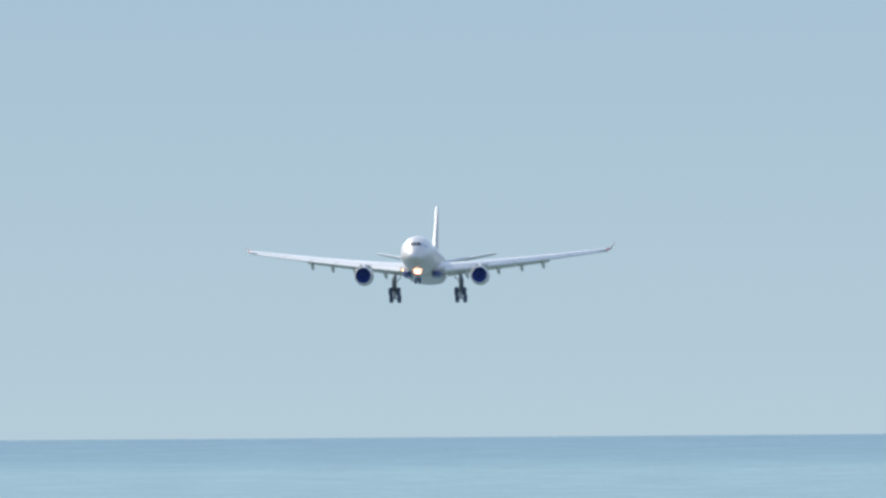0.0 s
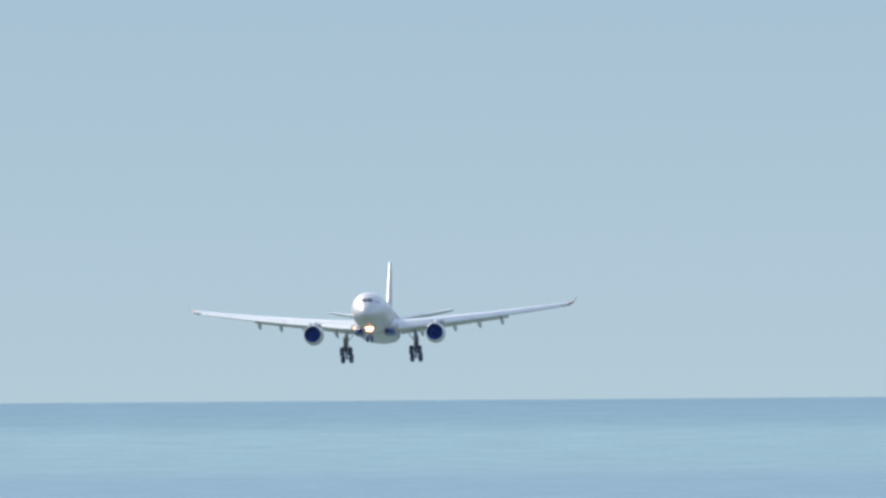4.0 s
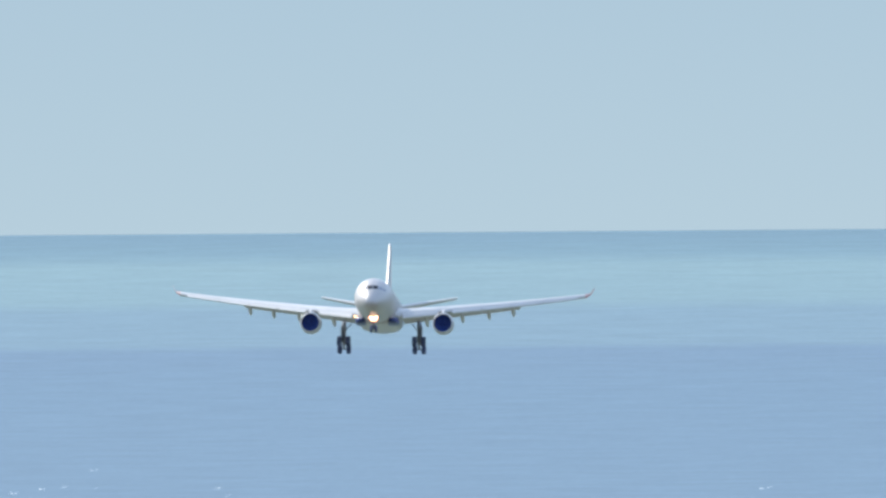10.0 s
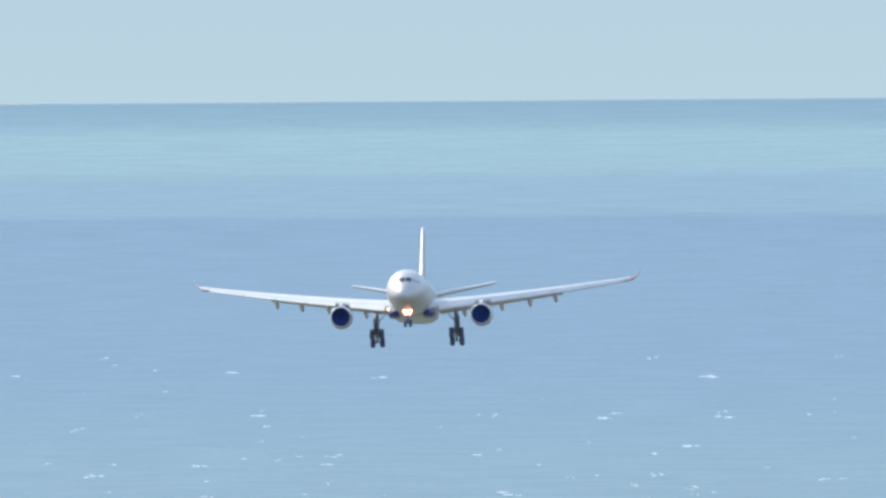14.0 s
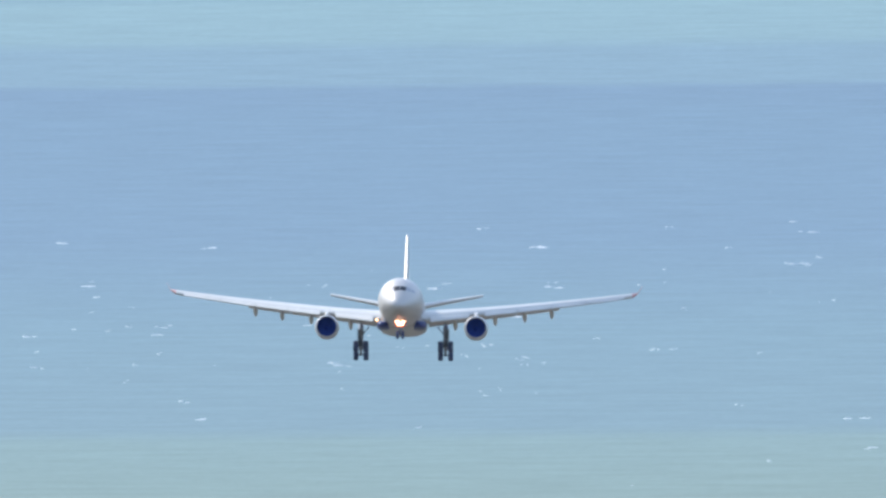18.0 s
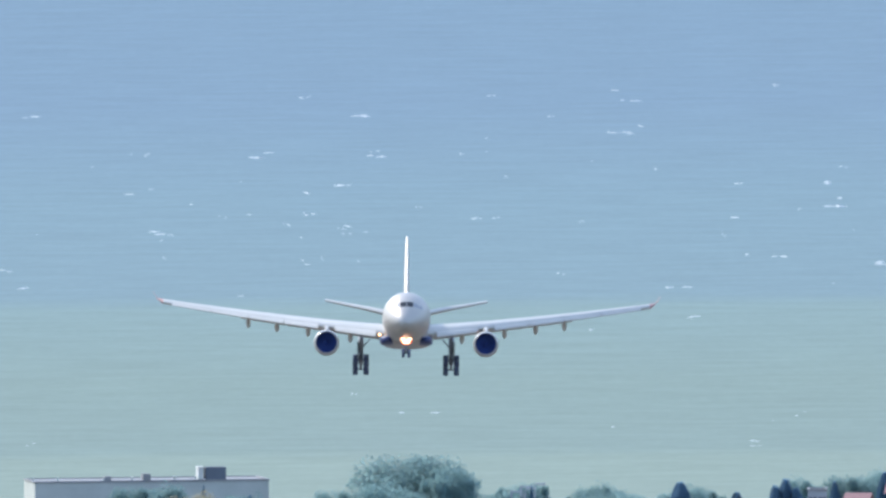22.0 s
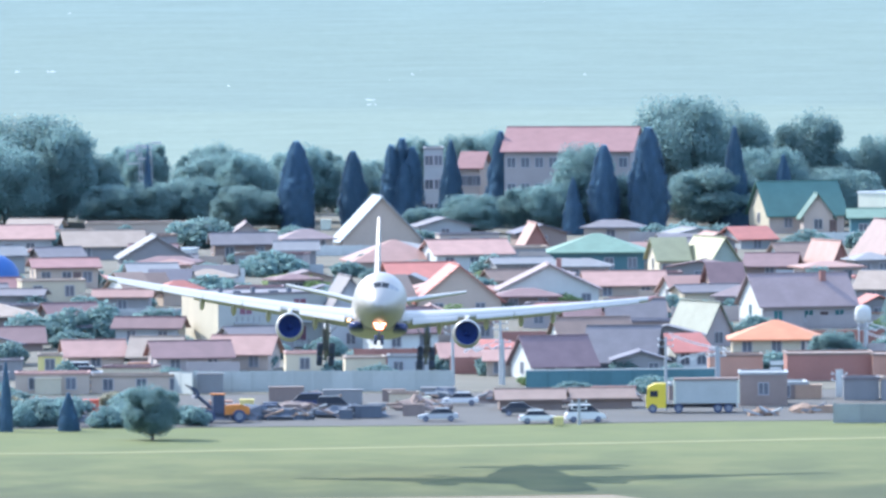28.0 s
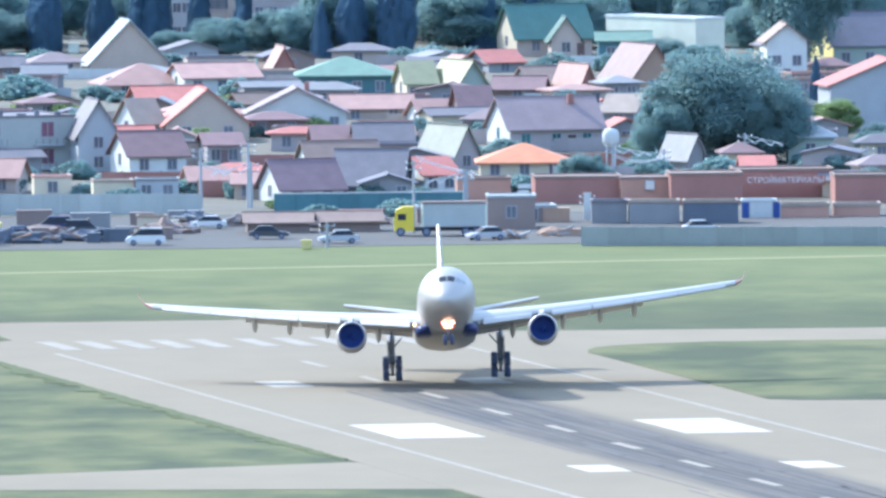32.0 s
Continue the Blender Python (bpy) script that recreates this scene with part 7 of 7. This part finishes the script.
house("G", -44.8, 2670.7, 8, 6.6, 5.2, 2.4, 0.9, "dark", "pink", 0, what="garden shed", name="shed")
house("G", 35.4, 2686.3, -2, 8.1, 3.6, 2.2, 1.1, "bluegrey", "slate", 0, what="garden shed", name="shed")
house("F", 63.9, 2848.6, 0, 6.0, 5.0, 2.3, 0.2, "red", "lilac", 1, what="garden shed", name="shed")
house("F", -28.2, 2999.0, 10, 4.6, 4.4, 2.5, 0.2, "brown", "slate", 1, what="garden shed", name="shed")
house("F", 86.9, 2909.8, -7, 7.0, 4.9, 2.4, 0.2, "brown", "slate", 2, what="garden shed", name="shed")
house("F", 37.2, 2872.9, 4, 4.7, 4.6, 2.1, 0.2, "maroon", "slate", 1, what="garden shed", name="shed")
house("G", -5.8, 2819.1, 2, 6.9, 4.5, 2.0, 1.0, "dark", "brown", 1, what="garden shed", name="shed")
house("H", 19.4, 2802.7, 5, 7.4, 5.3, 2.3, 0.9, "maroon", "brown", 2, what="garden shed", name="shed")
house("G", 31.2, 2619.8, 3, 5.9, 5.4, 2.3, 0.9, "dark", "slate", 2, what="garden shed", name="shed")
house("W", 17.8, 2853.3, 19, 6.1, 4.6, 2.3, 1.1, "brown", "brown", 0, what="garden shed", name="shed")
house("W", 32.6, 2760.2, 4, 5.8, 4.9, 2.6, 0.9, "salmon", "grey", 0, what="garden shed", name="shed")
house("G", 85.7, 2769.6, 19, 6.4, 4.9, 2.3, 0.9, "salmon", "slate", 1, what="garden shed", name="shed")
house("F", -13.7, 2801.6, 1, 4.0, 4.9, 2.7, 0.2, "bluegrey", "slate", 1, what="garden shed", name="shed")
fence_run("garden_wall", "low weathered garden wall between the plots", -19.1, 2924.1, -5.9, 2924.5, 2.5, 1.5, "grey")
fence_run("garden_wall", "low weathered garden wall between the plots", -17.3, 2942.0, -10.2, 2940.2, 2.5, 2.0, "grey")
fence_run("garden_wall", "low weathered garden wall between the plots", 52.1, 2750.7, 63.1, 2751.9, 2.5, 1.7, "lilac")
fence_run("garden_wall", "low weathered garden wall between the plots", 47.7, 2703.9, 61.7, 2705.8, 2.5, 1.8, "brick")
fence_run("garden_wall", "low weathered garden wall between the plots", -28.4, 2904.8, -16.0, 2904.0, 2.5, 1.9, "white")
fence_run("garden_wall", "low weathered garden wall between the plots", 77.5, 2652.7, 84.8, 2653.1, 2.5, 1.8, "white")
fence_run("garden_wall", "low weathered garden wall between the plots", -1.6, 2800.4, 6.1, 2798.4, 2.5, 1.6, "beige")
fence_run("garden_wall", "low weathered garden wall between the plots", -45.6, 2799.0, -37.3, 2798.5, 2.5, 1.9, "beige")
fence_run("garden_wall", "low weathered garden wall between the plots", -57.7, 2877.1, -47.7, 2878.6, 2.5, 1.7, "brick")
fence_run("garden_wall", "low weathered garden wall between the plots", 71.4, 2782.9, 78.7, 2782.2, 2.5, 1.5, "brick")
fence_run("garden_wall", "low weathered garden wall between the plots", 71.0, 2883.0, 86.2, 2881.1, 2.5, 1.6, "beige")
fence_run("garden_wall", "low weathered garden wall between the plots", 90.7, 2899.3, 99.7, 2898.1, 2.5, 1.4, "white")
fence_run("garden_wall", "low weathered garden wall between the plots", -30.6, 2856.8, -21.9, 2856.8, 2.5, 1.4, "pink")
fence_run("garden_wall", "low weathered garden wall between the plots", 82.8, 2971.5, 98.7, 2972.9, 2.5, 1.6, "lilac")
fence_run("garden_wall", "low weathered garden wall between the plots", 85.2, 2743.0, 96.3, 2741.8, 2.5, 1.9, "beige")
fence_run("garden_wall", "low weathered garden wall between the plots", -21.4, 2756.6, -11.2, 2756.3, 2.5, 1.6, "grey")
fence_run("garden_wall", "low weathered garden wall between the plots", 15.8, 2715.7, 29.8, 2714.8, 2.5, 1.5, "brick")
fence_run("garden_wall", "low weathered garden wall between the plots", -28.8, 2946.7, -19.0, 2948.2, 2.5, 1.8, "beige")
fence_run("garden_wall", "low weathered garden wall between the plots", -56.8, 2871.7, -44.5, 2870.9, 2.5, 1.5, "lilac")
fence_run("garden_wall", "low weathered garden wall between the plots", -1.9, 2661.6, 12.0, 2660.3, 2.5, 1.9, "brick")
fence_run("garden_wall", "low weathered garden wall between the plots", -31.4, 2731.5, -21.0, 2730.2, 2.5, 1.4, "white")
fence_run("garden_wall", "low weathered garden wall between the plots", -43.2, 2777.1, -37.1, 2778.0, 2.5, 1.9, "pink")
fence_run("garden_wall", "low weathered garden wall between the plots", 52.2, 2897.8, 66.9, 2896.3, 2.5, 1.4, "grey")
fence_run("garden_wall", "low weathered garden wall between the plots", -36.5, 2840.4, -23.4, 2839.1, 2.5, 1.4, "beige")
fence_run("garden_wall", "low weathered garden wall between the plots", 34.7, 3012.5, 49.9, 3013.0, 2.5, 2.0, "lilac")
fence_run("garden_wall", "low weathered garden wall between the plots", -18.7, 2708.9, -11.3, 2707.9, 2.5, 1.3, "grey")
fence_run("garden_wall", "low weathered garden wall between the plots", -4.0, 2737.8, 11.0, 2738.9, 2.5, 1.4, "beige")
fence_run("garden_wall", "low weathered garden wall between the plots", 79.6, 2814.5, 90.1, 2814.5, 2.5, 1.8, "beige")
fence_run("garden_wall", "low weathered garden wall between the plots", 33.9, 2835.7, 43.9, 2836.7, 2.5, 1.6, "beige")
fence_run("garden_wall", "low weathered garden wall between the plots", -1.0, 2956.3, 8.3, 2957.1, 2.5, 1.6, "brick")
fence_run("garden_wall", "low weathered garden wall between the plots", 51.4, 2667.3, 60.9, 2665.4, 2.5, 1.9, "lilac")
fence_run("garden_wall", "low weathered garden wall between the plots", -57.2, 2975.7, -42.3, 2974.7, 2.5, 1.9, "white")
fence_run("garden_wall", "low weathered garden wall between the plots", 59.3, 3008.8, 72.1, 3007.0, 2.5, 1.9, "white")
fence_run("garden_wall", "low weathered garden wall between the plots", 37.1, 2773.8, 47.9, 2775.2, 2.5, 1.9, "pink")
fence_run("garden_wall", "low weathered garden wall between the plots", -55.2, 2961.8, -43.3, 2961.9, 2.5, 1.7, "beige")
fence_run("garden_wall", "low weathered garden wall between the plots", 17.7, 2870.9, 25.1, 2870.7, 2.5, 1.4, "beige")
fence_run("garden_wall", "low weathered garden wall between the plots", -19.5, 2759.3, -12.8, 2760.6, 2.5, 1.8, "lilac")
fence_run("garden_wall", "low weathered garden wall between the plots", 9.3, 2634.2, 21.3, 2633.2, 2.5, 2.0, "brick")
fence_run("garden_wall", "low weathered garden wall between the plots", -8.4, 2990.2, 3.7, 2989.7, 2.5, 1.4, "white")
fence_run("garden_wall", "low weathered garden wall between the plots", 52.0, 2759.7, 65.7, 2760.9, 2.5, 1.6, "brick")
fence_run("garden_wall", "low weathered garden wall between the plots", -4.4, 2845.6, 10.7, 2845.6, 2.5, 1.6, "beige")
fence_run("garden_wall", "low weathered garden wall between the plots", 35.5, 2969.0, 48.4, 2967.8, 2.5, 1.5, "brick")
fence_run("garden_wall", "low weathered garden wall between the plots", -21.4, 2638.7, -15.2, 2638.4, 2.5, 1.5, "lilac")
fence_run("garden_wall", "low weathered garden wall between the plots", 33.5, 2924.7, 42.5, 2926.2, 2.5, 1.5, "beige")
fence_run("garden_wall", "low weathered garden wall between the plots", -60.0, 3004.1, -53.6, 3004.8, 2.5, 1.9, "grey")
fence_run("garden_wall", "low weathered garden wall between the plots", 13.9, 2954.4, 26.1, 2953.7, 2.5, 1.8, "pink")


def motions():
    # seconds, place of the nose gear lamp, pitch, bank and heading of the airliner on its approach
    walk(airliner, [(t, pose(x, y, z, -pitch, bank, heading)) for t, x, y, z, pitch, bank, heading in (
        (0, -182.00, 3626.8, 124.32, 3.89, 0.02, -0.86), (0.5, -178.73, 3604.6, 122.22, 3.76, -0.04, -1.01),
        (1, -175.68, 3582.6, 120.39, 3.86, -0.21, -1.11), (1.5, -172.19, 3560.4, 118.62, 4.06, -0.36, -1.15),
        (2, -169.07, 3538.2, 116.68, 4.27, -0.50, -1.21), (2.5, -165.98, 3516.1, 114.85, 4.52, -0.75, -1.28),
        (3, -162.79, 3493.9, 113.04, 4.50, -0.78, -1.40), (3.5, -159.47, 3471.8, 111.25, 4.38, -1.01, -1.41),
        (5.5, -146.67, 3383.0, 104.28, 4.18, 0.59, -1.09), (6, -143.42, 3360.9, 102.24, 4.17, 0.97, -0.97),
        (6.5, -140.17, 3338.6, 100.36, 4.04, 0.95, -0.87), (7, -136.97, 3316.4, 98.39, 4.02, 0.86, -0.88),
        (7.5, -133.73, 3294.2, 96.55, 4.11, 1.04, -0.93), (8, -130.61, 3271.9, 94.55, 4.24, 0.41, -0.97),
        (8.5, -127.15, 3249.8, 92.62, 4.60, -0.35, -0.93), (9, -124.14, 3227.5, 90.75, 4.88, -0.44, -0.75),
        (9.5, -120.96, 3205.2, 89.34, 4.81, 0.13, -0.58), (10, -117.71, 3183.0, 87.98, 4.48, 0.77, -0.51),
        (10.5, -114.36, 3160.7, 86.26, 3.93, 1.12, -0.46), (11, -111.22, 3138.5, 84.85, 3.74, 1.44, -0.37),
        (11.5, -107.94, 3116.2, 82.88, 3.55, 1.71, -0.30), (12, -104.84, 3094.0, 81.13, 3.45, 1.47, -0.25),
        (12.5, -101.45, 3071.7, 79.16, 3.57, 1.02, -0.26), (13, -98.22, 3049.4, 77.13, 3.73, 0.08, -0.33),
        (13.5, -95.03, 3027.2, 75.11, 3.82, -0.24, -0.61), (14, -91.75, 3004.8, 73.03, 3.83, -0.98, -0.95),
        (14.5, -88.48, 2982.6, 70.84, 3.96, -1.71, -1.16), (16.5, -75.74, 2893.3, 63.16, 5.45, 2.26, -0.58),
        (17, -72.54, 2871.0, 61.47, 5.40, 2.48, -0.25), (17.5, -69.32, 2848.6, 59.82, 5.01, 1.92, 0.11),
        (18, -66.08, 2826.3, 57.95, 4.43, 0.90, 0.36), (18.5, -62.88, 2804.0, 56.69, 4.00, -0.86, 0.53),
        (19, -59.68, 2781.6, 54.92, 3.91, -1.54, 0.62), (19.5, -56.42, 2759.3, 53.16, 4.31, -0.91, 0.45),
        (20, -53.13, 2736.9, 51.33, 4.39, -0.54, 0.31), (20.5, -50.03, 2714.6, 49.81, 3.71, -0.63, 0.46),
        (21, -47.12, 2692.2, 47.93, 2.98, -0.18, 0.75), (21.5, -43.64, 2669.7, 46.07, 3.01, 0.72, 0.96),
        (22, -40.48, 2647.4, 44.14, 3.42, 1.05, 0.87), (22.5, -37.01, 2625.0, 42.25, 3.72, 0.73, 0.78),
        (23, -33.77, 2602.6, 40.11, 3.59, -0.36, 0.80), (23.5, -30.44, 2580.2, 37.91, 3.85, -0.81, 0.56),
        (24, -26.99, 2557.7, 35.68, 3.82, -0.46, 0.48), (24.5, -23.80, 2535.4, 33.06, 3.93, 0.88, 0.33),
        (26.5, -9.73, 2445.6, 22.96, 5.63, -0.99, 0.30), (27, -6.19, 2423.2, 20.82, 5.49, -0.57, 0.22),
        (27.5, -2.61, 2400.7, 18.75, 5.34, 0.75, 0.21), (28, 0.98, 2378.3, 16.92, 5.06, 2.67, 0.44),
        (28.5, 4.86, 2355.8, 15.19, 4.70, 3.13, 0.78), (29, 8.85, 2333.3, 13.55, 4.63, 1.30, 1.06),
        (29.5, 12.86, 2310.9, 11.94, 4.96, -1.11, 1.06), (30, 16.76, 2288.4, 10.56, 5.66, -1.81, 0.93),
        (30.5, 20.70, 2265.9, 9.33, 6.66, -1.05, 0.69), (31, 24.51, 2243.4, 8.45, 7.38, -1.40, 0.39),
        (31.5, 28.33, 2220.9, 7.64, 7.45, -1.77, 0.21), (32, 31.97, 2198.4, 7.16, 7.56, -1.84, -0.05),
    )])
    # road traffic: seconds, place and heading
    walk(car_a, [(t, pose(x, y, 0.05, 0, 0, a)) for t, x, y, a in ((0, 566, 2592, 184), (28.3, 67, 2532, 190), (29, 55.8, 2528, 200), (31, 21.5, 2518, 188), (32, 3, 2515, 181))])
    walk(car_b, [(t, pose(x, y, 0.05, 0, 0, a)) for t, x, y, a in ((0, 594, 2592, 184), (29.6, 67, 2532, 190), (31, 42.3, 2521.5, 204), (32, 24.5, 2516, 188))])
    walk(car_c, [(t, pose(x, y, 0.05, 0, 0, a)) for t, x, y, a in ((0, 616, 2592, 184), (30.5, 67, 2532, 190), (31.5, 51, 2526, 204), (32, 41, 2521, 204))])
    walk(car_d, [(t, pose(x, y, 0.05, 0, 0, a)) for t, x, y, a in ((0, -303, 2509, 0), (28, 18.7, 2509, 4), (30, 41.4, 2519, 22), (32, 65.4, 2533, 12))])
    walk(car_e, [(t, pose(x, y, 0.05, 0, 0, a)) for t, x, y, a in ((0, -508, 2511, 0), (28, 23.8, 2511.5, 8), (29, 42.9, 2521, 22), (30.2, 66, 2527, 8), (32, 100, 2516, -10))])
    walk(car_f, [(t, pose(x, y, 0.05, 0, 0, a)) for t, x, y, a in ((0, 511, 2592, 184), (24.7, 67, 2532, 192), (27, 25.5, 2518, 190), (28, 7.5, 2515.5, 181), (32, -64.5, 2514, 180))])


motions()
